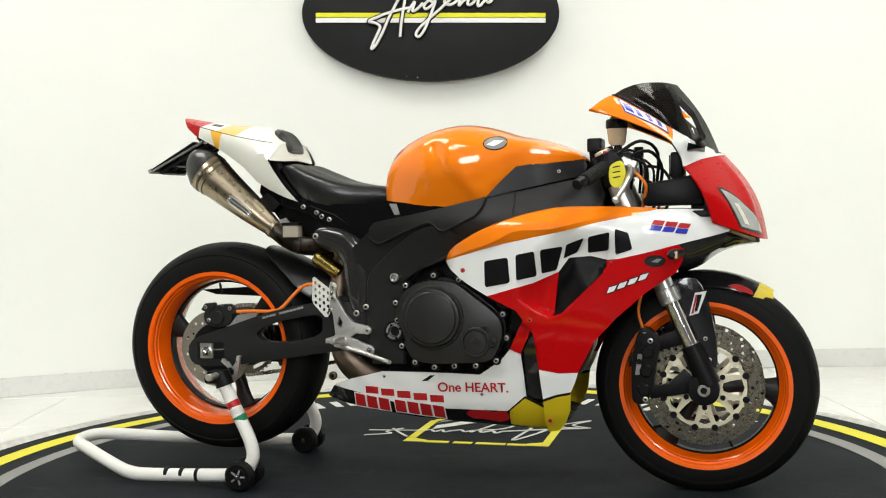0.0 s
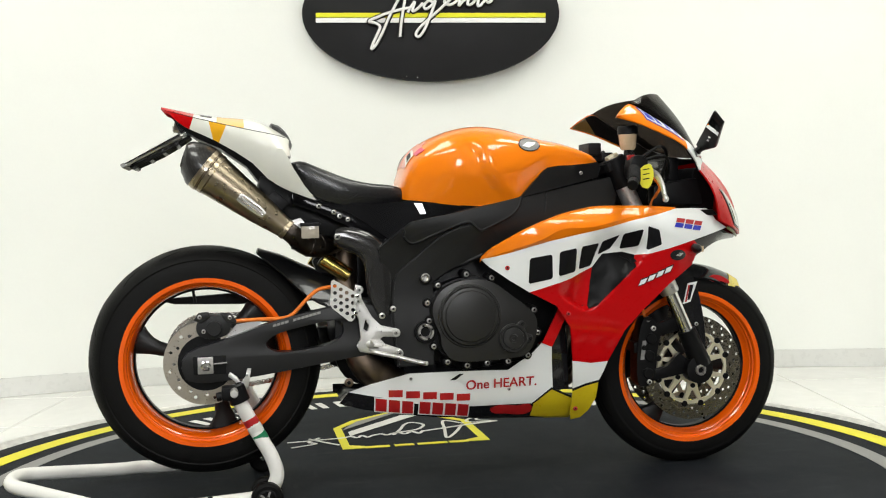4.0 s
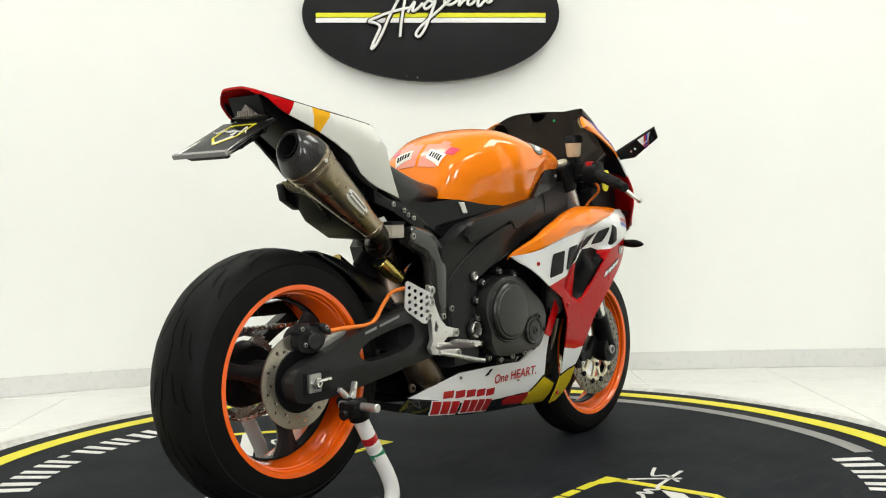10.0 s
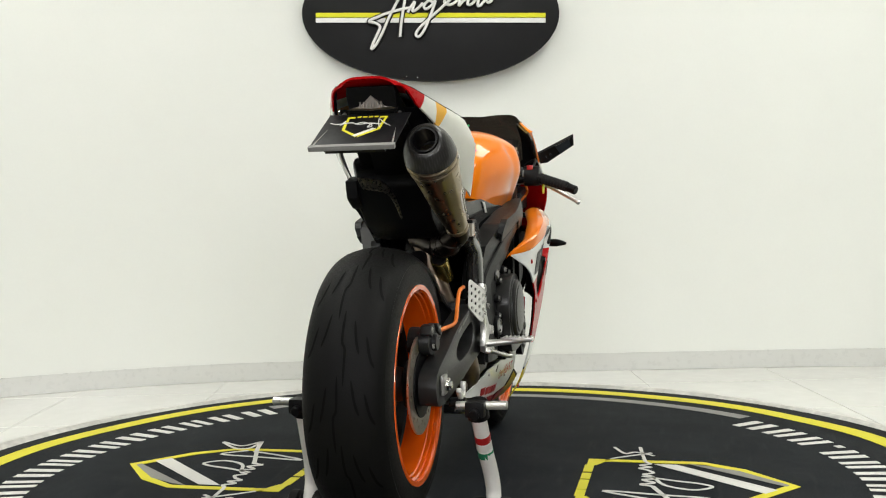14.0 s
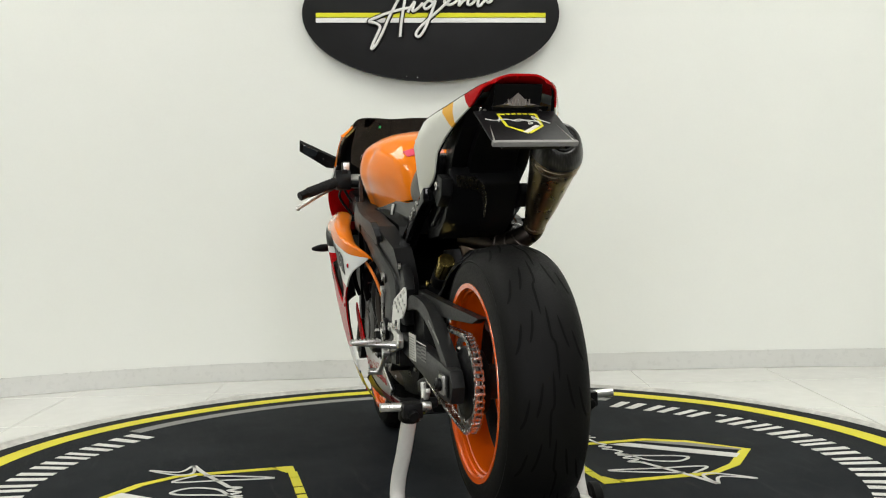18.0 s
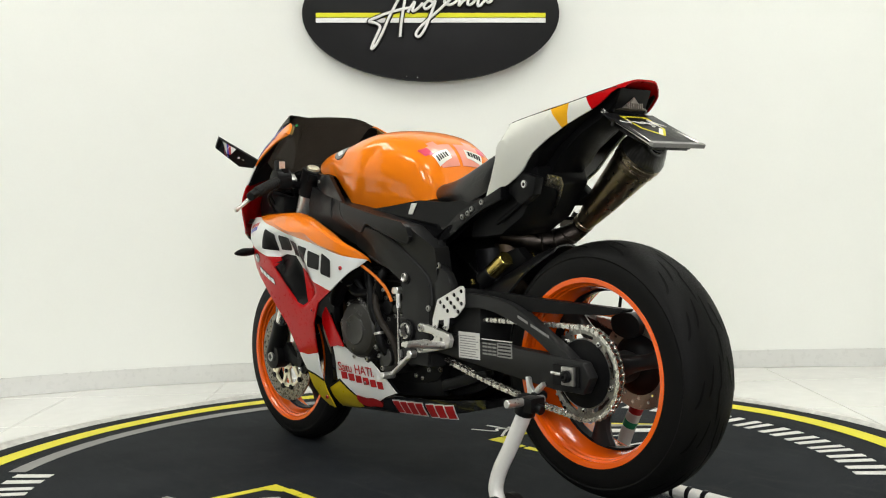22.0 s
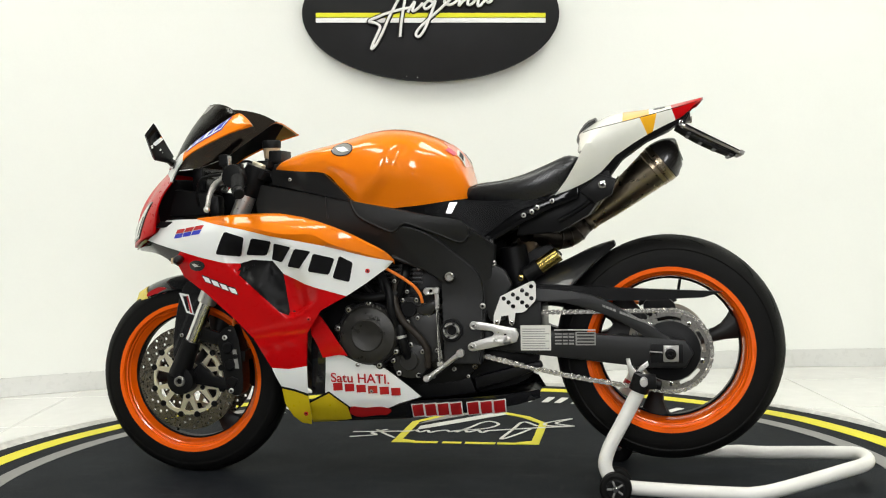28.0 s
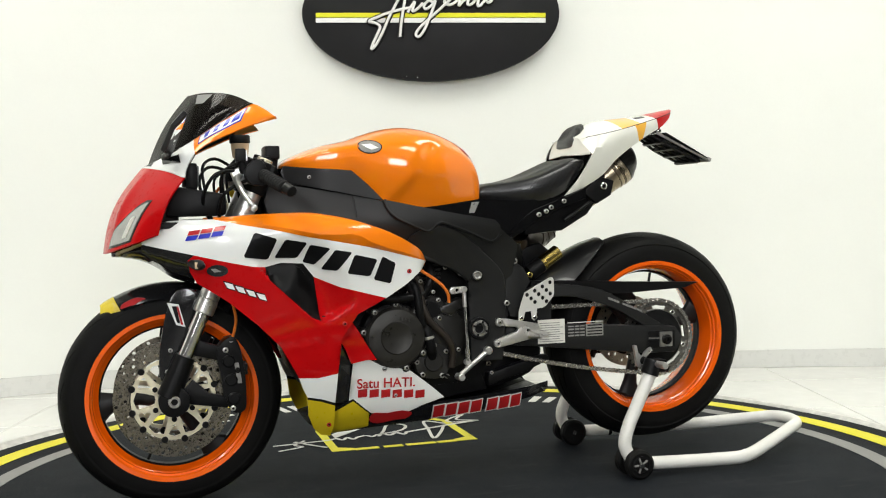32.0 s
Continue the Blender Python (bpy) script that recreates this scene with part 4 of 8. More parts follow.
for k in range(6):
    t = 0.90 + 0.11 * k / 5
    a = radians(lerp(124, 55, t))
    hw = soft(t, [0, 0.5, 0.85, 1.01], [0.066, 0.070, 0.058, 0.028]) + 0.001
    row = []
    for i in range(13):
        u = -1 + i / 6
        r = 0.3075 - 0.040 * abs(u) ** 2.4
        row.append((FX + r * math.cos(a), hw * u, FZ + r * math.sin(a)))
    rings.append(row + [(FX + 0.3045 * math.cos(a) - 0.0, hw * (1 - i / 6) * 0.96, FZ + (0.3045 - 0.040 * abs(1 - i / 6) ** 2.4) * math.sin(a)) for i in range(13)])
part("guard_tip", skin(rings), YELLOW, guard, "yellow mudguard tip")
for s in SIDES:
    part("guard_stay", prism([tuple(p)[:2] for p in spline([(FX - 0.09, FZ + 0.27, 0), (FX - 0.015, FZ + 0.285, 0), (FX + 0.02, FZ + 0.20, 0), (FX + 0.035, FZ + 0.07, 0), (FX + 0.005, FZ + 0.045, 0), (FX - 0.045, FZ + 0.16, 0)], 4, True)], s * 0.070, s * 0.090, (), 0.004), BLACK, guard, "gloss black fork guard")
    for dx, dz in ((0.005, 0.13), (0.015, 0.075)):
        bolt(FX + dx, s * 0.090, FZ + dz, 0.007, guard, s)
    part("badge", prism([(FX - 0.035, FZ + 0.190), (FX - 0.012, FZ + 0.196), (FX + 0.010, FZ + 0.255), (FX - 0.020, FZ + 0.250)], s * 0.0905, s * 0.0915), WHITE, guard, "small white badge with a red corner")
    part("badge", prism([(FX - 0.022, FZ + 0.20), (FX - 0.014, FZ + 0.203), (FX - 0.002, FZ + 0.246), (FX - 0.014, FZ + 0.245)], s * 0.0916, s * 0.0922), PRINT, guard)
    part("badge", prism([(FX - 0.030, FZ + 0.195), (FX - 0.024, FZ + 0.197), (FX - 0.014, FZ + 0.244), (FX - 0.018, FZ + 0.246)], s * 0.0916, s * 0.0922), REDPRINT, guard)
    part("red_emblem", prism([tuple(p)[:2] for p in spline([(FX + 0.055, FZ + 0.262, 0), (FX + 0.085, FZ + 0.270, 0), (FX + 0.12, FZ + 0.255, 0), (FX + 0.125, FZ + 0.242, 0), (FX + 0.10, FZ + 0.250, 0), (FX + 0.075, FZ + 0.250, 0)], 3, True)], s * 0.052, s * 0.0615, ()), REDPRINT, guard, "red emblem")

# yokes, handlebars, controls
yoke = part("top_yoke", prism([tuple(p)[:2] for p in spline([(-0.13, -0.03, 0), (-0.10, 0.035, 0), (0, 0.045, 0), (0.10, 0.035, 0), (0.13, -0.03, 0), (0.08, -0.045, 0), (0, -0.06, 0), (-0.08, -0.045, 0)], 4, True)], -0.012, 0.012, (), 0.004), PLASTIC, bike, "black top yoke")
yoke.matrix_basis = Matrix.Translation(up_fork(0.645, 0)) @ Matrix.Rotation(radians(-23.5), 4, "Y") @ Matrix(((0, 0, 1, 0), (1, 0, 0, 0), (0, 1, 0, 0), (0, 0, 0, 1)))
part("lower_yoke", box((0.545, -0.13, 0.700), (0.625, 0.13, 0.735), 0.008), PLASTIC, bike)
part("steering_stem", rod((0.57, 0, 0.70), (0.49, 0, 0.90), 0.024), PLASTIC, bike)
part("stem_nut", rod((0.485, 0, 0.903), (0.480, 0, 0.917), 0.017, 6), GOLD, bike, "gold steering stem nut")
part("ignition_lock", rod((0.50, 0, 0.90), (0.49, 0, 0.925), 0.02, 16), PLASTIC, bike)
for s in SIDES:
    bar = part("handlebar", tube([(0.535, s * 0.105, 0.852), (0.525, s * 0.19, 0.862), (0.495, s * 0.27, 0.850), (0.468, s * 0.325, 0.828)], 0.011, 12), PLASTIC, bike, "clip-on handlebar with rubber grip")
    part("grip", rod((0.513, s * 0.225, 0.866), (0.474, s * 0.322, 0.832), 0.0165, 16), GRIP, bar, "ribbed black rubber grip")
    for k in range(9):
        p = Vector((0.513, s * 0.225, 0.866)).lerp(Vector((0.474, s * 0.322, 0.832)), 0.08 + k * 0.105)
        d = (Vector((0.474, s * 0.322, 0.832)) - Vector((0.513, s * 0.225, 0.866))).normalized() * 0.0025
        part("grip_rib", rod(p - d, p + d, 0.0178, 14), GRIP, bar)
    part("bar_end", rod((0.472, s * 0.324, 0.831), (0.459, s * 0.350, 0.820), 0.0145, 14), PLASTIC, bar)
    part("switch_box", prism([tuple(p)[:2] for p in spline([(0.505, 0.845, 0), (0.545, 0.845, 0), (0.558, 0.875, 0), (0.535, 0.905, 0), (0.508, 0.895, 0)], 3, True)], s * 0.175, s * 0.225, (), 0.005), PLASTIC, bar, "black switch housing")
    part("switch", box((0.507, min(s * 0.185, s * 0.205), 0.893), (0.523, max(s * 0.185, s * 0.205), 0.908), 0.003), REDPRINT if s < 0 else PLASTIC, bar)
    part("lever", tube([(0.565, s * 0.165, 0.868), (0.578, s * 0.215, 0.855), (0.572, s * 0.275, 0.825), (0.558, s * 0.325, 0.795), (0.553, s * 0.345, 0.785)], [0.009, 0.009, 0.0075, 0.0065, 0.0068], 10), ALU, bar, "bare aluminium lever")
    part("lever_ball", lathe([(-0.009, 0.001), (-0.006, 0.007), (0, 0.009), (0.006, 0.007), (0.009, 0.001)], (0.552, s * 0.347, 0.783), 14), ALU, bar)
    part("lever_perch", prism([(0.545, 0.845), (0.580, 0.850), (0.590, 0.880), (0.555, 0.895), (0.535, 0.875)], s * 0.135, s * 0.175, (), 0.005), ALU, bar)
part("master_cylinder", box((0.525, -0.165, 0.862), (0.575, -0.120, 0.905), 0.006), PLASTIC, bike)
jar = part("brake_reservoir", lathe([(0.0, 0.017), (0.006, 0.022), (0.040, 0.026), (0.044, 0.026)], (0.535, -0.125, 0.925), 24, "z"), AMBERJAR, bike, "amber brake fluid reservoir with black lid")
part("lid", lathe([(0.044, 0.027), (0.046, 0.029), (0.064, 0.029), (0.068, 0.026), (0.068, 0.0)], (0.535, -0.125, 0.925), 24, "z"), PLASTIC, jar, "black screw lid")
sw = part("lever_block", box((0.552, 0.170, 0.903), (0.578, 0.196, 0.936), 0.005), PLASTIC, bike, "black lever adjuster block")
part("block_clamp", box((0.548, 0.173, 0.905), (0.5518, 0.193, 0.932), 0.001), ALU, sw, "bare metal clamp face")
tag = part("key_tag", prism([tuple(p)[:2] for p in spline([(0.530, 0.870, 0), (0.556, 0.880, 0), (0.566, 0.850, 0), (0.552, 0.816, 0), (0.530, 0.820, 0), (0.524, 0.848, 0)], 4, True)], -0.236, -0.232), TAGY, bike, "yellow paper tag on the bar")
for i in range(3):
    part("tag_line", prism([(0.534, 0.866 - 0.013 * i), (0.553, 0.869 - 0.013 * i), (0.553, 0.866 - 0.013 * i), (0.534, 0.863 - 0.013 * i)], -0.2368, -0.2362), PRINT, tag)
for s, pts in ((-1, [(0.56, -0.15, 0.89), (0.62, -0.18, 0.905), (0.65, -0.14, 0.86), (0.63, -0.10, 0.78), (0.60, -0.08, 0.70)]), (-1, [(0.545, -0.2, 0.90), (0.60, -0.2, 0.93), (0.64, -0.15, 0.90), (0.63, -0.1, 0.80)]), (1, [(0.56, 0.16, 0.88), (0.63, 0.19, 0.87), (0.66, 0.15, 0.80), (0.62, 0.10, 0.72)]), (1, [(0.54, 0.19, 0.86), (0.61, 0.2, 0.82), (0.62, 0.15, 0.75), (0.60, 0.10, 0.70)])):
    part("control_cable", tube(pts, 0.0045, 8), PLASTIC, bike)
part("control_cable", tube([(0.575, -0.16, 0.86), (0.61, -0.17, 0.82), (0.60, -0.13, 0.77), (0.60, -0.1, 0.70)], 0.0045, 8), CABLE, bike, "orange brake hose")
part("jar_stay", prism([(0.520, 0.868), (0.548, 0.868), (0.552, 0.900), (0.545, 0.930), (0.528, 0.930), (0.524, 0.900)], -0.130, -0.112, (), 0.003), PLASTIC, bike, "black reservoir stay")
part("jar_hose", tube([(0.535, -0.125, 0.927), (0.548, -0.140, 0.905), (0.556, -0.150, 0.888)], 0.006, 10), PLASTIC, bike, "black reservoir hose")
part("lever_stem", rod((0.563, 0.183, 0.906), (0.557, 0.180, 0.872), 0.010, 12), PLASTIC, bike, "black lever stem")
part("lock_stay", prism([(0.452, 0.880), (0.505, 0.868), (0.512, 0.905), (0.470, 0.925), (0.448, 0.918)], -0.030, 0.030, (), 0.005), PLASTIC, bike, "black bracket before the tank")
for k, (y0, x0, z0) in enumerate(((0.05, 0.50, 0.90), (0.085, 0.52, 0.885), (-0.06, 0.50, 0.90), (-0.09, 0.52, 0.885), (0.02, 0.47, 0.91))):
    part("wire", tube([(x0, y0, z0), (x0 + 0.05, y0 * 1.3, z0 + 0.022 - 0.006 * k), (x0 + 0.09, y0 * 1.4, z0 - 0.02), (x0 + 0.085, y0, z0 - 0.10)], 0.0038, 8), PLASTIC, bike, "black wire")
part("steering_box", box((0.445, -0.045, 0.915), (0.485, 0.045, 0.952), 0.006), PLASTIC, bike, "black box before the tank")
part("steering_box", box((0.475, -0.075, 0.900), (0.510, 0.075, 0.922), 0.005), PLASTIC, bike)
dash = part("instrument_panel", box((0.668, -0.10, 0.835), (0.700, 0.10, 0.905), 0.01), PLASTIC, bike, "black instrument panel")
part("meter_glass", box((0.664, -0.085, 0.843), (0.6675, 0.085, 0.897), 0.0), METERGLASS, dash)

# fuel tank
def tank_ring(x, n=41, grow=0.0):
    top = soft(x, [-0.116, -0.106, -0.086, -0.045, 0.004, 0.055, 0.11, 0.167, 0.215, 0.271, 0.351, 0.43, 0.446], [0.83, 0.872, 0.919, 0.957, 0.981, 0.996, 1.002, 0.996, 0.983, 0.965, 0.947, 0.915, 0.898]) + grow
    bot = soft(x, [-0.12, -0.09, 0.018, 0.108, 0.190, 0.235, 0.275, 0.36, 0.45], [0.80, 0.795, 0.780, 0.772, 0.793, 0.835, 0.874, 0.884, 0.892]) - grow
    w = soft(x, [-0.118, -0.105, -0.06, 0.0, 0.06, 0.14, 0.22, 0.32, 0.41, 0.446], [0.066, 0.108, 0.154, 0.189, 0.208, 0.212, 0.200, 0.175, 0.140, 0.104]) + grow
    low = soft(x, [-0.10, 0.0, 0.10, 0.20, 0.30], [0.95, 0.82, 0.78, 0.84, 0.96])
    side = spline([(low * w, bot, 0), (lerp(low, 1, 0.55) * w, lerp(bot, top, 0.25), 0), (0.985 * w, lerp(bot, top, 0.45), 0), (0.965 * w, lerp(bot, top, 0.66), 0), (0.88 * w, lerp(bot, top, 0.80), 0), (0.62 * w, lerp(bot, top, 0.93), 0), (0.32 * w, lerp(bot, top, 0.985), 0), (0, top, 0)], 6)
    right = [(x, -(p.x - knee(x, p.y) * min(1.0, p.x / max(0.05, 0.8 * w))), p.y) for p in side]
    return right + [(x, -y, z) for _, y, z in reversed(right[:-1])]


def ease(t):
    t = max(0.0, min(1.0, t))
    return t * t * (3 - 2 * t)


def knee(x, z):
    """The hollow for the knee: it begins behind a ridge that leans forward towards the bottom."""
    ridge = soft(z, [0.79, 0.848, 0.874, 0.915, 0.96], [0.185, 0.132, 0.116, 0.100, 0.066])
    hollow = 0.008 * ease((ridge - x) / 0.040) * ease((x + 0.105) / 0.09) * ease((0.972 - z) / 0.035)
    pinch = 0.008 * math.exp(-((x - 0.066) / 0.022) ** 2 - ((z - 0.938) / 0.020) ** 2)
    crest = 0.002 * math.exp(-((x - ridge - 0.012) / 0.020) ** 2) * ease((0.955 - z) / 0.03)
    return hollow + pinch - crest


xs = [-0.116 + (0.562) * (k / 88) for k in range(89)]
xs[0] = -0.115
tank = part("fuel_tank", skin([tank_ring(x) for x in xs]), ORANGE, bike, "glossy orange fuel tank", 60)
for s in SIDES:
    def tank_y(x, z):
        r = tank_ring(x)
        pts = [(abs(p[1]), p[2]) for p in r[:37]]
        for (y0, z0), (y1, z1) in zip(pts, pts[1:]):
            if z0 <= z <= z1:
                return lerp(y0, y1, (z - z0) / max(1e-6, z1 - z0))
        return pts[-1][0]
    # wing emblem as a plain white disc with a dark blue mark
    for nm, rx_, rz_, lift_, m_ in (("emblem_rim", 0.032, 0.0195, 0.0016, PRINT), ("emblem", 0.029, 0.0168, 0.0026, MATG)):
        part(nm, panel([tuple(p)[:2] for p in spline([(0.225 + rx_ * math.cos(a), 0.940 + rz_ * math.sin(a), 0) for a in [2 * math.pi * k / 12 for k in range(12)]], 2, True)], tank_y, s, 0.001, 0.012, lift_), m_, tank, "pale oval emblem with a dark edge")
    part("emblem_mark", panel([(0.203, 0.936), (0.222, 0.948), (0.246, 0.946), (0.236, 0.938), (0.222, 0.931)], tank_y, s, 0.001, 0.012, 0.0040), WHITE, tank)


# rose-coloured stickers over the rear of the tank
def tank_patch(x0, x1, u0, u1, lift, n=8, slant=0.0):
    """A thin patch on the tank; u runs across it from -1 (right) to 1 (left)."""
    rows = []
    for i in range(n + 1):
        row, back = [], []
        for j in range(n + 1):
            u = lerp(u0, u1, j / n)
            x = lerp(x0, x1, i / n) + slant * u
            ring_ = tank_ring(x)
            f = (u * 0.5 + 0.5) * (len(ring_) - 1)
            k = min(int(f), len(ring_) - 2)
            p = Vector(ring_[k]).lerp(Vector(ring_[k + 1]), f - k)
            d = (p - Vector((0.10, 0, 0.86))).normalized()
            row.append(p + d * lift)
            back.append(p + d * (lift - 0.001))
        rows.append(row + back[::-1])
    return skin(rows)


for s in SIDES:
    part("sticker", tank_patch(-0.100, -0.052, min(s * 0.03, s * 0.27), max(s * 0.03, s * 0.27), 0.0016, 10), BLUSH, tank, "faded rose sticker")
    part("sticker", tank_patch(-0.062, -0.030, min(s * 0.14, s * 0.23), max(s * 0.14, s * 0.23), 0.0018, 8, -0.05 * s), BLUSH, tank, "faded rose streak")
    part("sticker", tank_patch(-0.094, -0.072, min(s * 0.27, s * 0.36), max(s * 0.27, s * 0.36), 0.0026, 8, 0.06 * s), PINK, tank, "rose emblem sticker")
    part("sticker", tank_patch(-0.086, -0.066, min(s * 0.10, s * 0.30), max(s * 0.10, s * 0.30), 0.0028, 8, -0.04 * s), PEARL, tank, "pale label strip")
    for i in range(5):
        u0, u1 = s * (0.125 + i * 0.032), s * (0.145 + i * 0.032)
        part("sticker_bar", tank_patch(-0.081, -0.071, min(u0, u1), max(u0, u1), 0.0038, 3, -0.04 * s), PRINT, tank)

tank.matrix_basis = Matrix.Translation((0, -0.008, 0))

# side covers below the front of the tank
for s in SIDES:
    def cover_y(x, z):
        return soft(x, [0.15, 0.24, 0.34, 0.45], [0.200, 0.192, 0.170, 0.118])
    c = part("tank_side_cover", panel([(0.195, 0.796), (0.235, 0.838), (0.278, 0.877), (0.36, 0.884), (0.447, 0.893), (0.455, 0.875), (0.445, 0.85), (0.36, 0.832)], cover_y, s, 0.012), CARBON, bike, "matt carbon-black side cover")
    bolt(0.385, s * (cover_y(0.385, 0.86)), 0.862, 0.006, c, s)

# seat
rings = []
for k in range(25):
    t = k / 24
    x = lerp(-0.418, -0.088, t)
    top = soft(x, [-0.42, -0.385, -0.341, -0.263, -0.2, -0.123, -0.088], [0.903, 0.909, 0.892, 0.861, 0.846, 0.836, 0.815])
    bot = soft(x, [-0.42, -0.36, -0.31, -0.265, -0.139, -0.088], [0.884, 0.818, 0.795, 0.786, 0.787, 0.798])
    w = soft(x, [-0.42, -0.40, -0.34, -0.25, -0.15, -0.088], [0.116, 0.126, 0.135, 0.132, 0.105, 0.085])
    side = spline([(0.93 * w, bot, 0), (1.0 * w, lerp(bot, top, 0.40), 0), (0.985 * w, lerp(bot, top, 0.74), 0), (0.90 * w, lerp(bot, top, 0.93), 0), (0.55 * w, lerp(bot, top, 1.0), 0), (0.25 * w, lerp(bot, top, 0.985), 0), (0, lerp(bot, top, 0.975), 0)], 3)
    right = [(x, -p.x, p.y) for p in side]
    rings.append(right + [(a, -b, c) for a, b, c in reversed(right[:-1])])
part("seat", skin(rings), VINYL, bike, "black vinyl rider seat", 60)

# tail cowl: two flanks, a crowned top and a front wall, white with an amber stripe and a red end
def tail_y(x, z):
    w = soft(x, [-0.742, -0.735, -0.72, -0.70, -0.665, -0.60, -0.52, -0.46, -0.40, -0.35], [0.056, 0.072, 0.087, 0.098, 0.112, 0.136, 0.164, 0.178, 0.172, 0.150])
    mid = soft(x, [-0.74, -0.60, -0.50, -0.42, -0.35], [1.035, 0.995, 0.960, 0.915, 0.815])
    low = max(0, mid - z)
    top = soft(x, [-0.52, -0.46, -0.44, -0.41], [0.34, 0.60, 0.95, 1.75])
    return w - top * max(0, z - mid) - 0.22 * low - 2.2 * low * low


def crease(x):
    return soft(x, [-0.74, -0.66, -0.52, -0.42, -0.40], [1.046, 1.022, 0.986, 0.965, 0.960])


TB = [(-0.732, 1.044), (-0.712, 1.020), (-0.69, 1.002), (-0.61, 0.962), (-0.516, 0.902), (-0.477, 0.860), (-0.42, 0.826), (-0.352, 0.800)]


def tail_bottom(x):
    return soft(x, [p[0] for p in TB], [p[1] for p in TB])


def crown_row(x):
    row = []
    for j in range(21):
        u = -1 + j / 10
        wc = tail_y(x, crease(x)) - 0.0015
        zt = soft(x, [-0.74, -0.67, -0.6, -0.52, -0.49, -0.46, -0.422], [1.056, 1.044, 1.034, 1.026, 1.018, 1.003, 0.978])
        back = max(0.0, min(1.0, (-0.665 - x) / 0.073)) ** 1.4
        row.append((x - 0.014 * back * (1 - u ** 4), wc * u, lerp(crease(x), zt, (1 - abs(u) ** (1.5 + 2.5 * back))) + 0.004 * back * (1 - u ** 4)))
    return row


def crown(x0, x1, n=14):
    rows = []
    for k in range(n + 1):
        row = crown_row(lerp(x0, x1, k / n))
        rows.append(row + [(p[0], p[1] * 0.985, p[2] - 0.005) for p in reversed(row)])
    return skin(rows)


def hump_front():
    """The wall that falls from the crown to the seat."""
    top = crown_row(-0.422)
    rows = []
    for k in range(9):
        t = k / 8
        row = []
        for j, p in enumerate(top):
            u = -1 + j / 10
            zb = 0.912 + 0.010 * (1 - abs(u)) + 0.008 * abs(u) ** 4
            x = -0.422 + 0.012 * math.sin(t * 1.4) * (1 - 0.9 * abs(u) ** 2.5)
            row.append((x - 0.018 * t * abs(u) ** 6, u * lerp(top[-1][1], tail_y(-0.424, 0.918) - 0.002, t ** 0.8), lerp(p[2], zb, t)))
        rows.append(row + [(x - 0.005, y * 0.985, z - 0.001) for x, y, z in reversed(row)])
    return skin(rows)


cowl = part("tail_cowl", crown(-0.42, -0.535), PEARL, bike, "pearl white tail cowl with amber and red ends", 50)
part("cowl_front", hump_front(), PEARL, cowl, "pearl white hump front", 50)
part("cowl_stripe", crown(-0.535, -0.605), AMBER, cowl, "amber stripe")
part("cowl_band", crown(-0.605, -0.665), PEARL, cowl, "pearl white band")
part("cowl_end", crown(-0.665, -0.738), RED, cowl, "red tail end")
for s in SIDES:
    rows = [[(p[0], p[1], p[2] + 0.0012) for p in crown_row(x)[(14 if s > 0 else 4):(17 if s > 0 else 7)]] for x in (-0.618, -0.628, -0.638, -0.648)]
    part("badge_bar", skin([row + [(a, b, c - 0.001) for a, b, c in reversed(row)] for row in rows]), PRINT, cowl, "small dark badge bar")
for s in SIDES:
    front = [(-0.352, 0.800), (-0.385, 0.842), (-0.412, 0.886), (-0.426, 0.915), (-0.424, 0.940), (-0.418, 0.964)]
    flank_pts = [(x, tail_bottom(x)) for x in (-0.60, -0.56, -0.516, -0.495, -0.477, -0.45, -0.42, -0.385)] + front + [(x, crease(x)) for x in (-0.46, -0.52, -0.58)]
    part("cowl_side", panel(flank_pts, tail_y, s, 0.004), PEARL, cowl, "pearl white cowl side")
    part("cowl_side", panel([(-0.615, tail_bottom(-0.615)), (-0.60, tail_bottom(-0.60)), (-0.58, crease(-0.58)), (-0.625, crease(-0.625))], tail_y, s, 0.004), AMBER, cowl, "amber wedge")
    part("cowl_side", panel([(x, tail_bottom(x)) for x in (-0.675, -0.64, -0.615)] + [(-0.625, crease(-0.625)), (-0.665, crease(-0.665))], tail_y, s, 0.004), PEARL, cowl, "pearl white band")
    part("cowl_side", panel([(x, tail_bottom(x)) for x in (-0.732, -0.712, -0.69, -0.675)] + [(x, crease(x)) for x in (-0.665, -0.70, -0.735)], tail_y, s, 0.004), RED, cowl, "red tail end")
    part("cowl_lining", panel([(x, tail_bottom(x) + 0.003) for x in (-0.715, -0.69, -0.61, -0.56, -0.516, -0.477, -0.42)] + [(-0.40, 0.86), (-0.42, 0.90)] + [(x, crease(x) - 0.004) for x in (-0.44, -0.50, -0.56, -0.64, -0.71)], lambda x, z: tail_y(x, z) - 0.009, s, 0.003), PLASTIC, cowl, "black inside of the cowl")
    seam = [Vector((x, s * (tail_y(x, crease(x)) - 0.0004), crease(x) + 0.0006)) for x in [lerp(-0.43, -0.73, k / 14) for k in range(15)]]
    part("cowl_seam", tube(seam, 0.0011, 6, 1), PRINT, cowl, "dark shut line")
rings = []
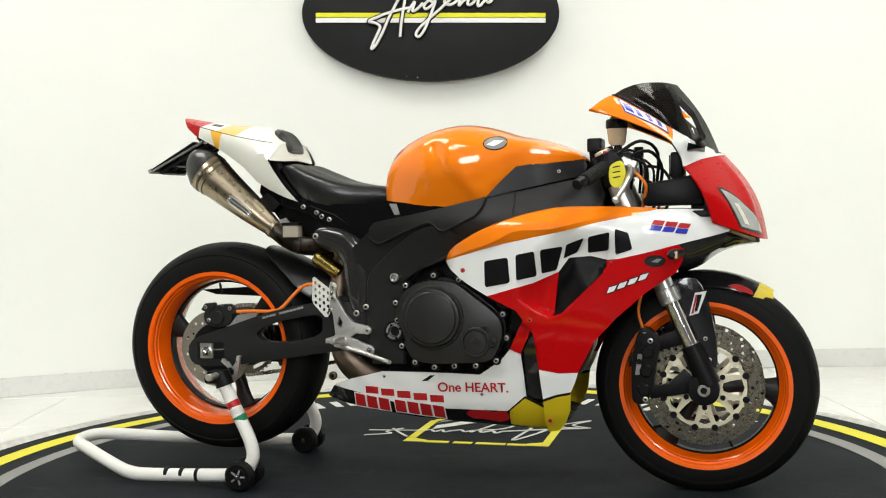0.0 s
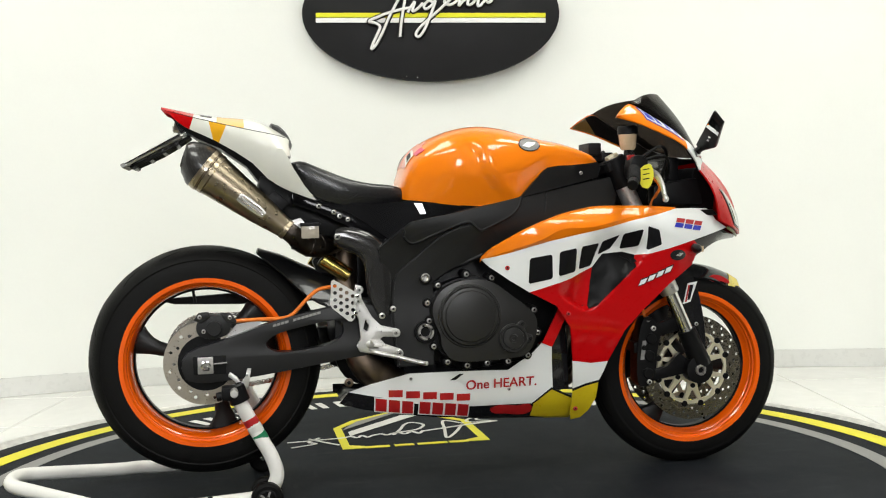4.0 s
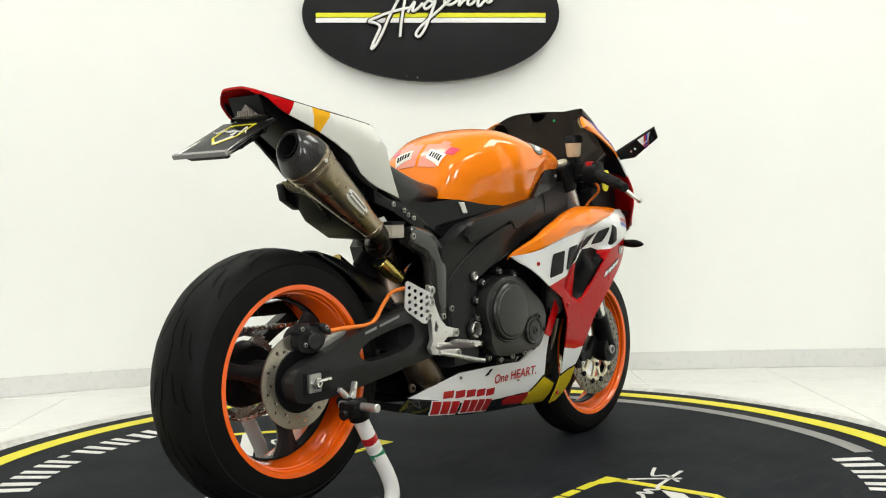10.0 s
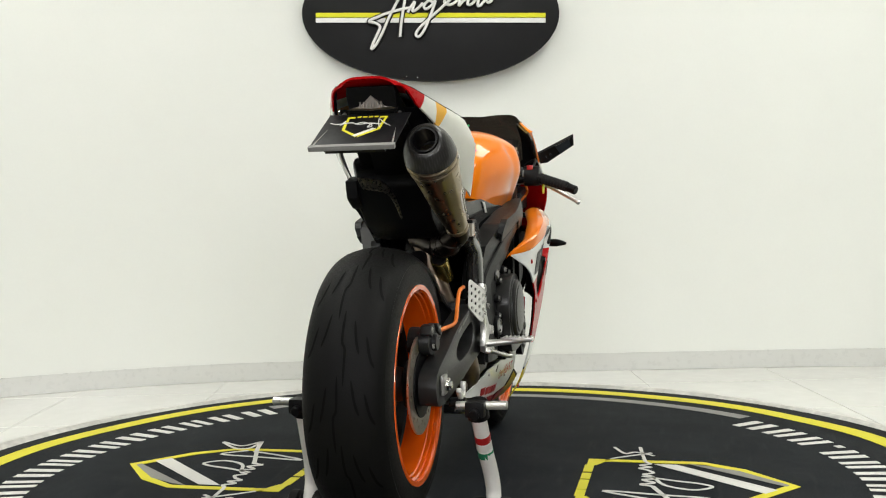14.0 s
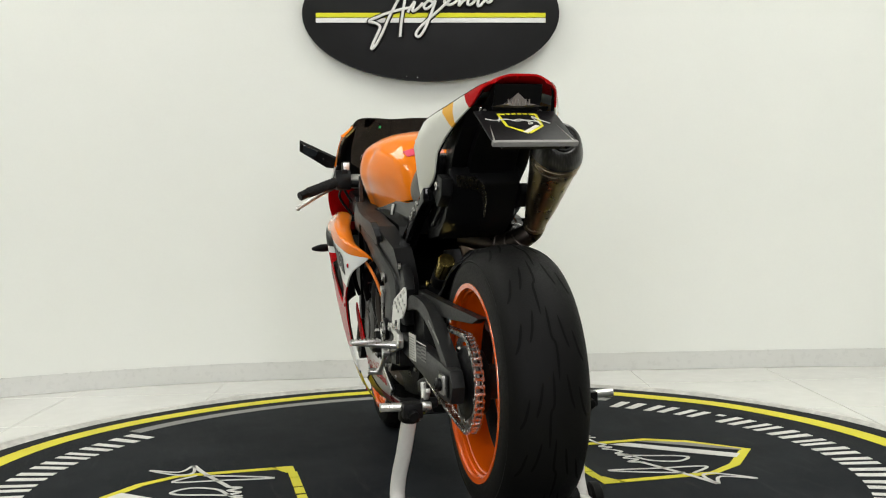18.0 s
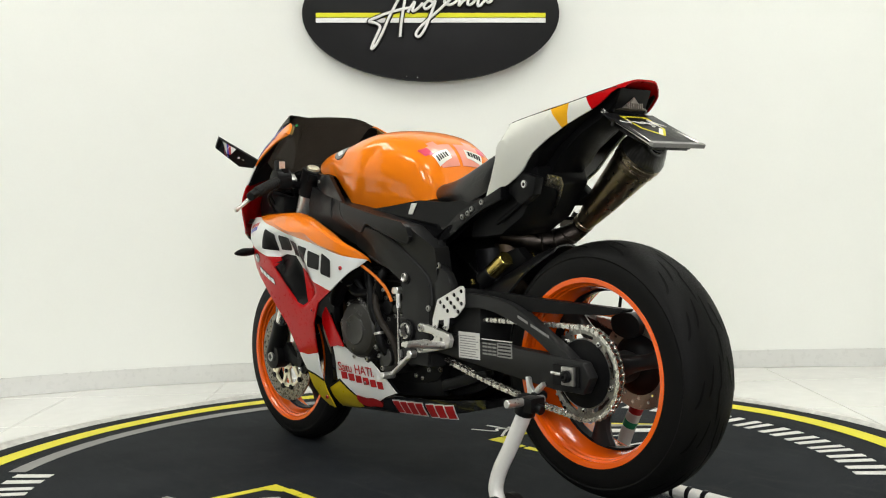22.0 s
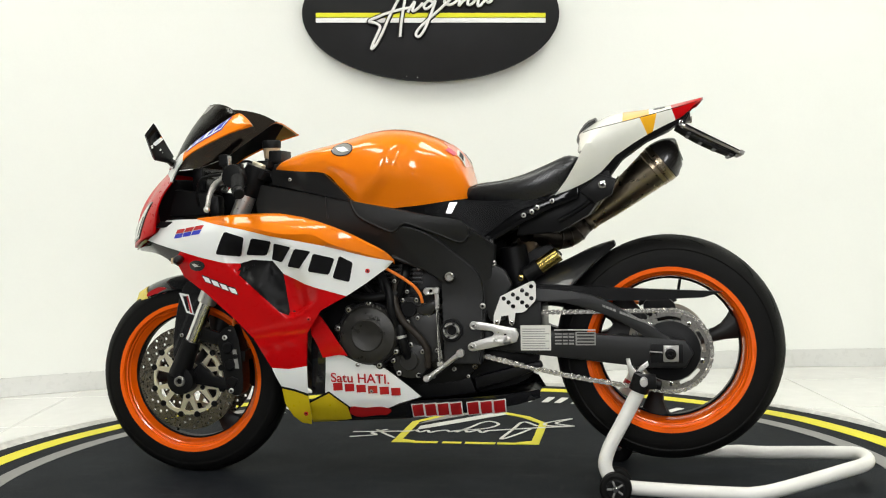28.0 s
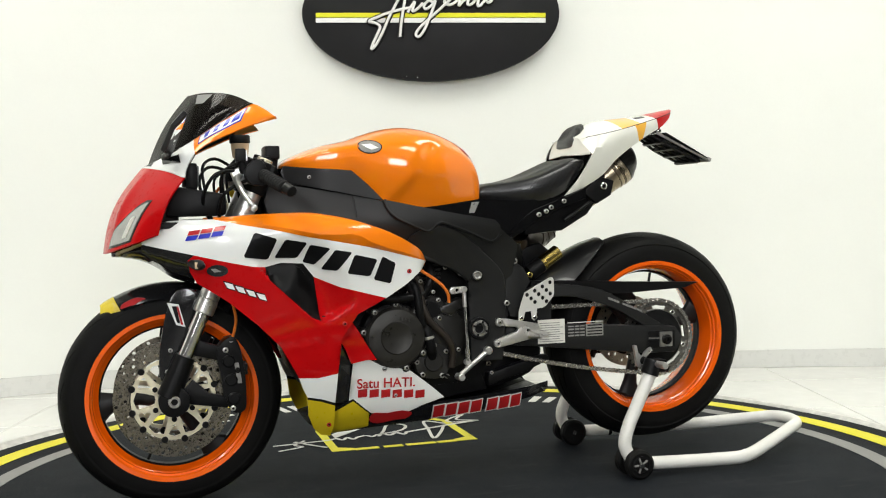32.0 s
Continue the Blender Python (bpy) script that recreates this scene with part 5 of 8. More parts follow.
for x, zt, zb, w in ((-0.499, 1.020, 1.005, 0.030), (-0.493, 1.024, 0.995, 0.046), (-0.462, 1.016, 0.975, 0.066), (-0.440, 1.004, 0.955, 0.069), (-0.422, 0.989, 0.946, 0.064), (-0.411, 0.976, 0.948, 0.050), (-0.407, 0.968, 0.954, 0.040)):
    x, zt, zb, w = -0.407 + (x + 0.407) * 0.62, zt - 0.009, zb - 0.005, w * 0.93
    rings.append([(x, w, lerp(zb, zt, 0.1)), (x, w, lerp(zb, zt, 0.52)), (x, w * 0.93, lerp(zb, zt, 0.74)), (x, w * 0.66, lerp(zb, zt, 0.96)), (x, w * 0.5, zt), (x, -w * 0.5, zt), (x, -w * 0.66, lerp(zb, zt, 0.96)), (x, -w * 0.93, lerp(zb, zt, 0.74)), (x, -w, lerp(zb, zt, 0.52)), (x, -w, lerp(zb, zt, 0.1)), (x, -w * 0.6, zb), (x, w * 0.6, zb)])
part("hump_pad", skin(rings), VINYL, bike, "black back pad before the tail hump", 24)
part("undertray", prism([(-0.43, 0.93), (-0.46, 0.955), (-0.60, 0.998), (-0.722, 1.036), (-0.705, 1.004), (-0.66, 0.972), (-0.60, 0.945), (-0.53, 0.895), (-0.50, 0.855), (-0.46, 0.84), (-0.41, 0.86)], -0.058, 0.058, (), 0.006), PLASTIC, bike, "black undertray")
for s in SIDES:
    part("tray_wing", prism([(-0.365, 0.812), (-0.42, 0.875), (-0.445, 0.925), (-0.52, 0.950), (-0.60, 0.975), (-0.585, 0.955), (-0.52, 0.912), (-0.478, 0.870), (-0.42, 0.835)], s * 0.060, s * 0.096, (), 0.006), PLASTIC, bike, "black inner tail wing")
lamp = part("tail_lamp", skin([[(-0.706, y, z) for y, z in ((-0.06, 0.993), (-0.032, 0.997), (0, 1.026), (0.032, 0.997), (0.06, 0.993), (0.0, 0.990))], [(-0.718, y * 0.8, z) for y, z in ((-0.05, 0.996), (-0.028, 1.0), (0, 1.022), (0.028, 1.0), (0.05, 0.996), (0.0, 0.993))]]), LAMPGLASS, bike, "clear peaked tail lamp")
for i in range(7):
    part("lamp_rib", box((-0.722, -0.026 + i * 0.008, 0.994), (-0.716, -0.023 + i * 0.008, 1.008), 0.001), LAMPGLASS, lamp)
part("tail_recess", prism([(-0.70, 0.985), (-0.724, 1.040), (-0.70, 1.045), (-0.66, 1.02)], -0.054, 0.054), PLASTIC, bike)
for s in SIDES:
    bolt(-0.690, s * 0.060, 0.990, 0.008, bike, s, CHROME)

part("tray_floor", prism([(-0.44, 0.93), (-0.52, 0.962), (-0.60, 0.985), (-0.655, 1.000), (-0.64, 0.988), (-0.60, 0.966), (-0.53, 0.922), (-0.49, 0.884), (-0.45, 0.86), (-0.42, 0.87)], -0.112, 0.080, (), 0.004), PLASTIC, bike, "black tail floor")
# the tail sits a little to the right of the wheels
for o in bike.children:
    if o.name.split(".")[0] in ("tail_cowl", "hump_pad", "undertray", "tray_wing", "tail_lamp", "tail_recess"):
        o.matrix_basis = Matrix.Translation((0, -0.018, 0))

# show plate on its bracket
def plate():
    m = Matrix.Translation((-0.702, -0.012, 0.984)) @ Matrix.Rotation(radians(-28.5), 4, "Y") @ Matrix(((-1, 0, 0, 0), (0, -1, 0, 0), (0, 0, 1, 0), (0, 0, 0, 1)))
    base = part("show_plate", box((0.0, -0.093, -0.003), (0.168, 0.093, 0.0), 0.001), PRINT, bike, "black show plate with a yellow shield")
    base.matrix_basis = m
    part("plate_edge", box((0.160, -0.094, -0.008), (0.172, 0.094, 0.003), 0.002), MATG, base)
    for y in (-0.088, 0.088):
        part("plate_rail", rod((0.165, y, -0.004), (-0.015, y * 0.72, -0.006), 0.005, 8), ALU, base)
    part("plate_rib", box((0.02, -0.06, -0.010), (0.15, 0.06, -0.003), 0.003), PLASTIC, base)
    for y in (-0.062, -0.02, 0.02, 0.062):
        part("bracket_rail", tube([(-0.02, y * 0.7, -0.016), (0.06, y, -0.020), (0.155, y, -0.014)], 0.0045, 8), FRAME, base, "black bracket rail")
    for x in (0.015, 0.055, 0.095, 0.14):
        part("bracket_bar", box((x, -0.066, -0.024), (x + 0.010, 0.066, -0.012), 0.002), FRAME, base, "black bracket bar")

    def mark(pts, material, z=0.0):
        bm = prism([(p[0], p[1]) for p in pts], 0.0005 + z, 0.0011 + z)
        bm.transform(Matrix(((1, 0, 0, 0), (0, 0, 1, 0), (0, 1, 0, 0), (0, 0, 0, 1))))
        bmesh.ops.recalc_face_normals(bm, faces=bm.faces)
        part("plate_mark", bm, material, base)
    for e in SIDES:
        mark([(0.018, e * 0.046), (0.018, e * 0.028), (0.026, e * 0.028), (0.026, e * 0.040), (0.085, e * 0.036), (0.086, e * 0.043)], MATY)
        mark([(0.085, e * 0.036), (0.086, e * 0.043), (0.125, e * 0.002), (0.116, e * 0.0)], MATY)
    for i in range(4):
        mark([(0.016, -0.024 + i * 0.013), (0.016, -0.015 + i * 0.013), (0.023, -0.015 + i * 0.013), (0.023, -0.024 + i * 0.013)], MATY)
    mark([(0.115, -0.012), (0.122, -0.004), (0.085, 0.034), (0.080, 0.026)], MATW, 0.0003)
    for pts in ([(0.072, 0.062), (0.055, 0.045), (0.035, 0.03), (0.06, 0.034), (0.078, 0.04)], [(0.062, 0.04), (0.055, 0.01), (0.06, -0.01), (0.05, -0.03), (0.056, -0.06), (0.048, -0.078)], [(0.056, 0.02), (0.075, 0.012), (0.07, 0.022), (0.05, 0.0), (0.058, -0.02)], [(0.04, -0.045), (0.062, -0.052)]):
        line = spline([(x, y, 0.0014) for x, y in pts], 5)
        part("plate_mark", tube(line, 0.0013, 6, 1), MATW, base)


plate()

# exhaust silencer on the right flank
A, B_ = Vector((-0.431, -0.145, 0.724)), Vector((-0.645, -0.132, 0.894))
ax = (B_ - A).normalized()
sil = part("silencer", tube([A, A + ax * 0.02, A.lerp(B_, 0.35), A.lerp(B_, 0.7), A.lerp(B_, 0.95), B_], [0.0262, 0.0285, 0.0402, 0.0512, 0.0592, 0.0600], 40, 4), TITAN, bike, "brushed titanium silencer with carbon end cap")
rings = []
for cx, cz, r, nx, nz in ((-0.644, 0.893, 0.0610, -0.765, 0.643), (-0.656, 0.902, 0.0588, -0.82, 0.57), (-0.668, 0.909, 0.0545, -0.90, 0.43), (-0.679, 0.914, 0.0490, -0.95, 0.30), (-0.686, 0.917, 0.0440, -0.96, 0.26), (-0.690, 0.920, 0.0390, -0.96, 0.26), (-0.691, 0.922, 0.034, -0.96, 0.26), (-0.688, 0.922, 0.030, -0.96, 0.26)):
    upv = Vector((nz, 0, -nx)).normalized()
    c = Vector((cx, -0.1320 - 0.04 * (cx + 0.644), cz))
    rings.append([c + upv * (r * math.sin(a)) + Vector((0, r * math.cos(a), 0)) for a in [2 * math.pi * k / 40 for k in range(40)]])
part("end_cap", skin(rings, True, False), WEAVE, sil, "carbon weave end cap", 50)
for t, r in ((0.955, 0.0604), (0.885, 0.0578)):
    p = A.lerp(B_, t)
    part("clamp_band", rod(p - ax * 0.007, p + ax * 0.007, r + 0.0008, 40), TITAN, sil, "titanium band")
part("clamp_gap", rod(A.lerp(B_, 0.92) - ax * 0.0025, A.lerp(B_, 0.92) + ax * 0.0025, 0.0592, 40), HEADER, sil)
part("neck_band", rod(A - ax * 0.004, A + ax * 0.010, 0.0285, 30), TITAN, sil, "bronzed neck band")
tip, tn = Vector((-0.689, -0.1302, 0.922)), Vector((-0.94, 0.02, 0.34)).normalized()
part("outlet", along(lathe([(0, 0.030), (0.003, 0.030), (0.003, 0.026), (-0.06, 0.024), (-0.06, 0.001)], (0, 0, 0), 28, "z", False), tip, tip + tn), PLASTIC, sil, "black outlet ring")
out = Vector((0, -1, 0))
wrap = []
for e in range(9):
    q = A.lerp(B_, lerp(0.26, 0.56, e / 8))
    rr = lerp(0.0262, 0.0600, lerp(0.26, 0.56, e / 8)) + 0.0028
    half = 0.20 if e in (0, 8) else 0.27 if e in (1, 7) else 0.30
    sidev = ax.cross(out).normalized()
    row = [q + (out * math.cos(a) + sidev * math.sin(a)) * rr for a in [lerp(-half, half, k / 6) - 0.12 for k in range(7)]]
    wrap.append(row + [v - out * 0.003 for v in reversed(row)])
part("maker_plate", skin(wrap), ALU, sil, "small riveted aluminium plate")
for e in range(10):
    f = lerp(0.31, 0.51, e / 9)
    q = A.lerp(B_, f)
    rr = lerp(0.0262, 0.0600, f) + 0.0026
    for k in (-0.20, 0.02):
        c = q + (out * math.cos(k) + sidev * math.sin(k)) * rr
        part("plate_bar", box((-0.0028, -0.0008, -0.0022), (0.0028, 0.0008, 0.0022), 0), STEEL, sil).matrix_basis = Matrix.Translation(c) @ Matrix.Rotation(radians(40), 4, "Y")
for f in (0.28, 0.54):
    q = A.lerp(B_, f) + out * (lerp(0.0262, 0.0600, f) + 0.002) - sidev * 0.006
    part("rivet", lathe([(-0.004, 0.0), (-0.003, 0.003), (0, 0.0045), (0.003, 0.0045)], q, 8), CHROME, sil)
part("band_screw", lathe([(-0.006, 0), (-0.006, 0.005), (0.006, 0.005)], A.lerp(B_, 0.955) + out * 0.058, 10), ALU, sil)
part("tail_pipe", tube([A + ax * 0.01, A - ax * 0.022, (-0.392, -0.120, 0.690), (-0.362, -0.100, 0.678), (-0.33, -0.075, 0.678), (-0.29, -0.04, 0.69), (-0.26, 0.0, 0.70)], [0.025, 0.026, 0.029, 0.031, 0.032, 0.032, 0.030], 20), SOOT, bike, "heat-stained exhaust pipe")
for c, d, r in (((-0.398, -0.122, 0.694), (-0.70, -0.2, 0.66), 0.0305), ((-0.372, -0.107, 0.681), (-0.90, -0.45, 0.25), 0.0325), ((-0.344, -0.085, 0.677), (-0.85, -0.5, 0.0), 0.0335)):
    c, d = Vector(c), Vector(d).normalized()
    part("weld_ring", rod(c - d * 0.003, c + d * 0.003, r, 20), SOOT, bike)
part("silencer_bracket", prism([(-0.50, 0.80), (-0.46, 0.83), (-0.42, 0.795), (-0.45, 0.77)], -0.125, -0.09, (), 0.003), PLASTIC, bike)
res = part("rear_reservoir", box((-0.395, -0.175, 0.700), (-0.348, -0.140, 0.735), 0.005), CLEARJAR, bike, "cloudy rear brake reservoir")
part("lid", box((-0.397, -0.177, 0.733), (-0.345, -0.138, 0.742), 0.003), PLASTIC, res)
part("reservoir_stay", prism([(-0.42, 0.748), (-0.395, 0.755), (-0.38, 0.738), (-0.40, 0.725)], -0.150, -0.146), ALU, bike)

# subframe, electrics box, infill under the seat
for s in SIDES:
    rail = part("subframe_rail", prism([(-0.415, 0.824), (-0.36, 0.800), (-0.255, 0.762), (-0.142, 0.688), (-0.133, 0.672), (-0.149, 0.660), (-0.265, 0.727), (-0.345, 0.766), (-0.415, 0.790)], s * 0.104, s * 0.136, (), 0.005), GLOSSBLACK, bike, "satin black subframe rail")
    for x, z in ((-0.345, 0.785), (-0.29, 0.757), (-0.268, 0.748), (-0.150, 0.674), (-0.305, 0.768)):
        bolt(x, s * 0.136, z, 0.0085, rail, s)
    def pan_y(x, z):
        return soft(x, [-0.36, -0.2, 0.0, 0.12], [0.124, 0.135, 0.158, 0.184]) - 0.08 * (z - 0.735)
    sp = part("side_panel", panel([(-0.352, 0.797), (-0.20, 0.788), (-0.09, 0.795), (0.02, 0.781), (0.108, 0.773), (0.02, 0.755), (-0.07, 0.732), (-0.155, 0.690), (-0.25, 0.757)], pan_y, s, 0.015), GLOSSBLACK, bike, "gloss black panel below the seat")
    # the panel's white reflection, laid on as a thin bright piece
    part("panel_glint", panel([(-0.088, 0.788), (-0.066, 0.787), (-0.056, 0.758), (-0.072, 0.757)], pan_y, s, 0.002, 0.02, 0.003), ALU, sp, "bright strip standing in for a reflection on the panel")
part("electrics_box", prism([(-0.24, 0.69), (-0.36, 0.70), (-0.44, 0.745), (-0.505, 0.830), (-0.495, 0.872), (-0.40, 0.83), (-0.26, 0.76)], -0.088, 0.088, (), 0.008), PLASTIC, bike, "black electrics box under the seat")
part("rear_hanger", prism([(-0.415, 0.81), (-0.47, 0.855), (-0.515, 0.842), (-0.505, 0.80), (-0.46, 0.775)], 0.083, 0.112, (), 0.004), PLASTIC, bike)
bolt(-0.479, 0.112, 0.826, 0.013, bike, 1, CHROME)
part("wiring", tube([(-0.50, 0.05, 0.83), (-0.47, 0.09, 0.80), (-0.42, 0.095, 0.765), (-0.36, 0.1, 0.73)], 0.006, 8), PLASTIC, bike)
# a bent strip of heat foil across the sloping back of the box
rings = []
for ya, za, yb, zb in ((0.078, 0.850, 0.070, 0.824), (0.052, 0.848, 0.046, 0.820), (0.026, 0.844, 0.022, 0.816), (0.006, 0.828, 0.008, 0.806), (-0.005, 0.806, 0.002, 0.792), (-0.010, 0.780, -0.004, 0.772), (-0.012, 0.752, -0.008, 0.750)):
    row = [Vector((-0.488 + (0.808 - z) * 0.759 - lift * 0.79, y, z - lift * 0.61)) for lift, (y, z) in ((0.0005, (ya, za)), (0.0045, (ya, za)), (0.0065, (lerp(ya, yb, 0.5), lerp(za, zb, 0.5))), (0.0045, (yb, zb)), (0.0005, (yb, zb)))]
    rings.append(row)
part("heat_foil", skin(rings), STEEL, bike, "crumpled grey heat foil strip")

# frame spars
for s in SIDES:
    spar = part("frame_spar", panel([(0.050, 0.768), (0.205, 0.797), (0.36, 0.828), (0.485, 0.850), (0.500, 0.80), (0.49, 0.755), (0.33, 0.735), (0.20, 0.695), (0.10, 0.652), (0.042, 0.622), (-0.001, 0.606), (-0.046, 0.576), (-0.073, 0.542), (-0.078, 0.500), (-0.058, 0.470), (-0.046, 0.445), (-0.052, 0.400), (-0.045, 0.348), (-0.145, 0.345), (-0.152, 0.44), (-0.160, 0.53), (-0.185, 0.62), (-0.190, 0.668), (-0.115, 0.727)], frame_y, s, 0.05, 0.010), FRAME, bike, "satin black twin-spar frame side", 45)
    plate_out = [(0.196, 0.798), (0.150, 0.788), (0.104, 0.778), (0.05, 0.767), (-0.005, 0.756), (-0.06, 0.747), (-0.108, 0.738), (-0.125, 0.722), (-0.126, 0.700), (-0.115, 0.686), (-0.096, 0.682), (-0.047, 0.703), (-0.005, 0.720), (0.038, 0.735), (0.056, 0.731), (0.072, 0.716), (0.084, 0.713), (0.10, 0.719), (0.135, 0.735), (0.166, 0.751), (0.186, 0.772)]
    part("spar_cover", panel(plate_out, frame_y, s, 0.018, 0.009, 0.016), FRAME, spar, "stepped black frame cover", 45)
    arch = [tuple(p)[:2] for p in spline([(0.125, 0.700, 0), (0.090, 0.718, 0), (0.050, 0.723, 0), (0.010, 0.713, 0), (-0.031, 0.690, 0), (-0.087, 0.642, 0), (-0.138, 0.593, 0), (-0.150, 0.55, 0), (-0.150, 0.48, 0), (-0.146, 0.40, 0), (-0.140, 0.350, 0)], 3)] + [tuple(p)[:2] for p in spline([(-0.048, 0.350, 0), (-0.053, 0.400, 0), (-0.048, 0.445, 0), (-0.060, 0.470, 0), (-0.077, 0.500, 0), (-0.072, 0.543, 0), (-0.044, 0.578, 0), (0.0, 0.609, 0), (0.045, 0.626, 0), (0.09, 0.644, 0), (0.14, 0.668, 0)], 3)]
    part("spar_arch", panel(arch, lambda x, z: frame_y(x, z) + 0.004 - 0.10 * max(0, abs(x + 0.08 - max(0, z - 0.56) * 0.9) - 0.03), s, 0.014, 0.009, 0.008), FRAME, spar, "curved frame arch", 45)
    inner = [(-0.053, 0.400), (-0.048, 0.445), (-0.060, 0.470), (-0.077, 0.500), (-0.072, 0.543), (-0.044, 0.578), (0.0, 0.609), (0.045, 0.626), (0.09, 0.644)]
    outer = [(-0.146, 0.40), (-0.150, 0.48), (-0.150, 0.55), (-0.138, 0.593), (-0.087, 0.642), (-0.031, 0.690), (0.010, 0.713), (0.050, 0.723), (0.090, 0.718)]
    for run, lift_ in ((inner, 0.003), (outer, 0.0)):
        part("spar_bead", tube([(x, s * (frame_y(x, z) + lift_), z) for x, z in run], 0.0065, 10, 4), FRAME, spar, "rounded frame edge")
    low_edge = [(-0.126, 0.700), (-0.115, 0.686), (-0.096, 0.682), (-0.047, 0.703), (-0.005, 0.720), (0.038, 0.735), (0.056, 0.731), (0.072, 0.716), (0.084, 0.713), (0.10, 0.719), (0.135, 0.735), (0.166, 0.751), (0.186, 0.772), (0.196, 0.798)]
    part("cover_bead", tube([(x, s * (frame_y(x, z) + 0.012), z) for x, z in low_edge], 0.0050, 10, 3), FRAME, spar, "rounded cover edge")
    part("spar_joint", tube([(0.274, s * (frame_y(0.274, 0.808) + 0.001), 0.812), (0.272, s * (frame_y(0.27, 0.78) + 0.001), 0.785), (0.266, s * (frame_y(0.266, 0.755) + 0.001), 0.752)], 0.0022, 8), FRAME, spar, "weld seam")
    part("pivot_flange", lathe([(0, 0.031), (s * 0.012, 0.031), (s * 0.014, 0.029), (s * 0.014, 0.024), (s * 0.006, 0.023), (s * 0.006, 0)], (-0.070, s * 0.167, 0.440), 32), PLASTIC, spar)
    part("pivot_ring", lathe([(s * 0.005, 0.023), (s * 0.018, 0.0225), (s * 0.020, 0.021), (s * 0.020, 0.016), (s * 0.016, 0.0145), (s * 0.007, 0.014), (s * 0.007, 0.0135), (s * 0.005, 0.0135)], (-0.070, s * 0.167, 0.440), 32), BOLT, spar, "bright swingarm pivot nut", 25)
    for k in range(4):
        a = math.pi * k / 2 + 0.4
        part("pivot_notch", box((-0.070 + 0.019 * math.cos(a) - 0.003, min(s * 0.180, s * 0.1885), 0.440 + 0.019 * math.sin(a) - 0.003), (-0.070 + 0.019 * math.cos(a) + 0.003, max(s * 0.180, s * 0.1885), 0.440 + 0.019 * math.sin(a) + 0.003), 0), PLASTIC, spar)
    part("spar_washer", lathe([(0, 0.019), (s * 0.008, 0.019), (s * 0.009, 0.017), (s * 0.009, 0)], (-0.067, s * 0.167, 0.586), 24), PLASTIC, spar)
    part("spar_plug", lathe([(s * 0.006, 0.0125), (s * 0.014, 0.0125), (s * 0.016, 0.010), (s * 0.012, 0.006), (s * 0.012, 0)], (-0.067, s * 0.167, 0.586), 18), BOLT, spar)
    bolt(-0.155, s * 0.165, 0.505, 0.010, spar, s)
part("airbox", prism([(-0.10, 0.70), (-0.08, 0.79), (0.40, 0.87), (0.46, 0.83), (0.44, 0.70), (0.20, 0.66)], -0.115, 0.115, (), 0.01), PLASTIC, bike)
part("head_stock", rod((0.545, 0, 0.72), (0.485, 0, 0.87), 0.042, 20), FRAME, bike)
for s in SIDES:
    part("air_duct", prism([(0.60, 0.765), (0.60, 0.822), (0.66, 0.832), (0.735, 0.845), (0.755, 0.765)], s * 0.100, s * 0.150, (), 0.012), PLASTIC, bike, "black air duct")

# engine
eng = part("engine", prism([(-0.05, 0.35), (-0.06, 0.56), (0.0, 0.61), (0.12, 0.66), (0.30, 0.68), (0.39, 0.62), (0.34, 0.52), (0.30, 0.42), (0.22, 0.34), (0.05, 0.32)], -0.118, 0.112, (), 0.012), PLASTIC, bike, "black-painted four-cylinder engine")
cover = [(-0.064, 0.518), (-0.034, 0.565), (0.045, 0.592), (0.115, 0.580), (0.233, 0.488), (0.242, 0.425), (0.213, 0.364), (0.157, 0.350), (0.098, 0.348), (0.042, 0.344), (-0.012, 0.356), (-0.049, 0.400), (-0.060, 0.470)]


def drawn_in(pts, d):
    """An outline drawn in towards its middle by a fixed width."""
    c = Vector((sum(p[0] for p in pts) / len(pts), sum(p[1] for p in pts) / len(pts)))
    return [tuple(Vector(p) + (c - Vector(p)).normalized() * d) for p in pts]


def rounded(pts, n=4):
    return [tuple(p)[:2] for p in spline([(x, z, 0) for x, z in pts], n, True)]


case = part("clutch_case", prism(rounded(drawn_in(cover, 0.008)), -0.172, -0.115, (), 0.003), PLASTIC, eng, "black clutch case flange")
body_line = [(-0.052, 0.515), (-0.024, 0.556), (0.035, 0.578), (0.105, 0.572), (0.160, 0.535), (0.226, 0.480), (0.232, 0.425), (0.205, 0.372), (0.15, 0.361), (0.05, 0.357), (-0.005, 0.366), (-0.030, 0.40), (-0.034, 0.43), (-0.052, 0.475)]
part("clutch_body", prism(rounded(body_line), -0.207, -0.160, (), 0.010), ENGINE, eng, "satin black clutch housing", 30)
part("clutch_cover", lathe([(-0.200, 0.080), (-0.2165, 0.080), (-0.2215, 0.0765), (-0.2225, 0.073), (-0.2225, 0.070), (-0.2255, 0.067), (-0.2285, 0.04), (-0.229, 0)], (0.046, 0, 0.481), 64), ENGINE, eng, "round clutch cover", 28)
part("cover_step", lathe([(-0.205, 0.0865), (-0.2085, 0.0865), (-0.2105, 0.084), (-0.2105, 0.078)], (0.046, 0, 0.481), 64), ENGINE, eng, "raised step round the cover", 28)
part("oil_cover", lathe([(-0.19, 0.040), (-0.2135, 0.040), (-0.2155, 0.038), (-0.2155, 0.034), (-0.2125, 0.032), (-0.2125, 0.029), (-0.2155, 0.028), (-0.2165, 0.012), (-0.2205, 0.011), (-0.2205, 0.006), (-0.217, 0.005), (-0.217, 0)], (0.165, 0, 0.416), 36), ENGINE, eng, "round timing cap", 28)
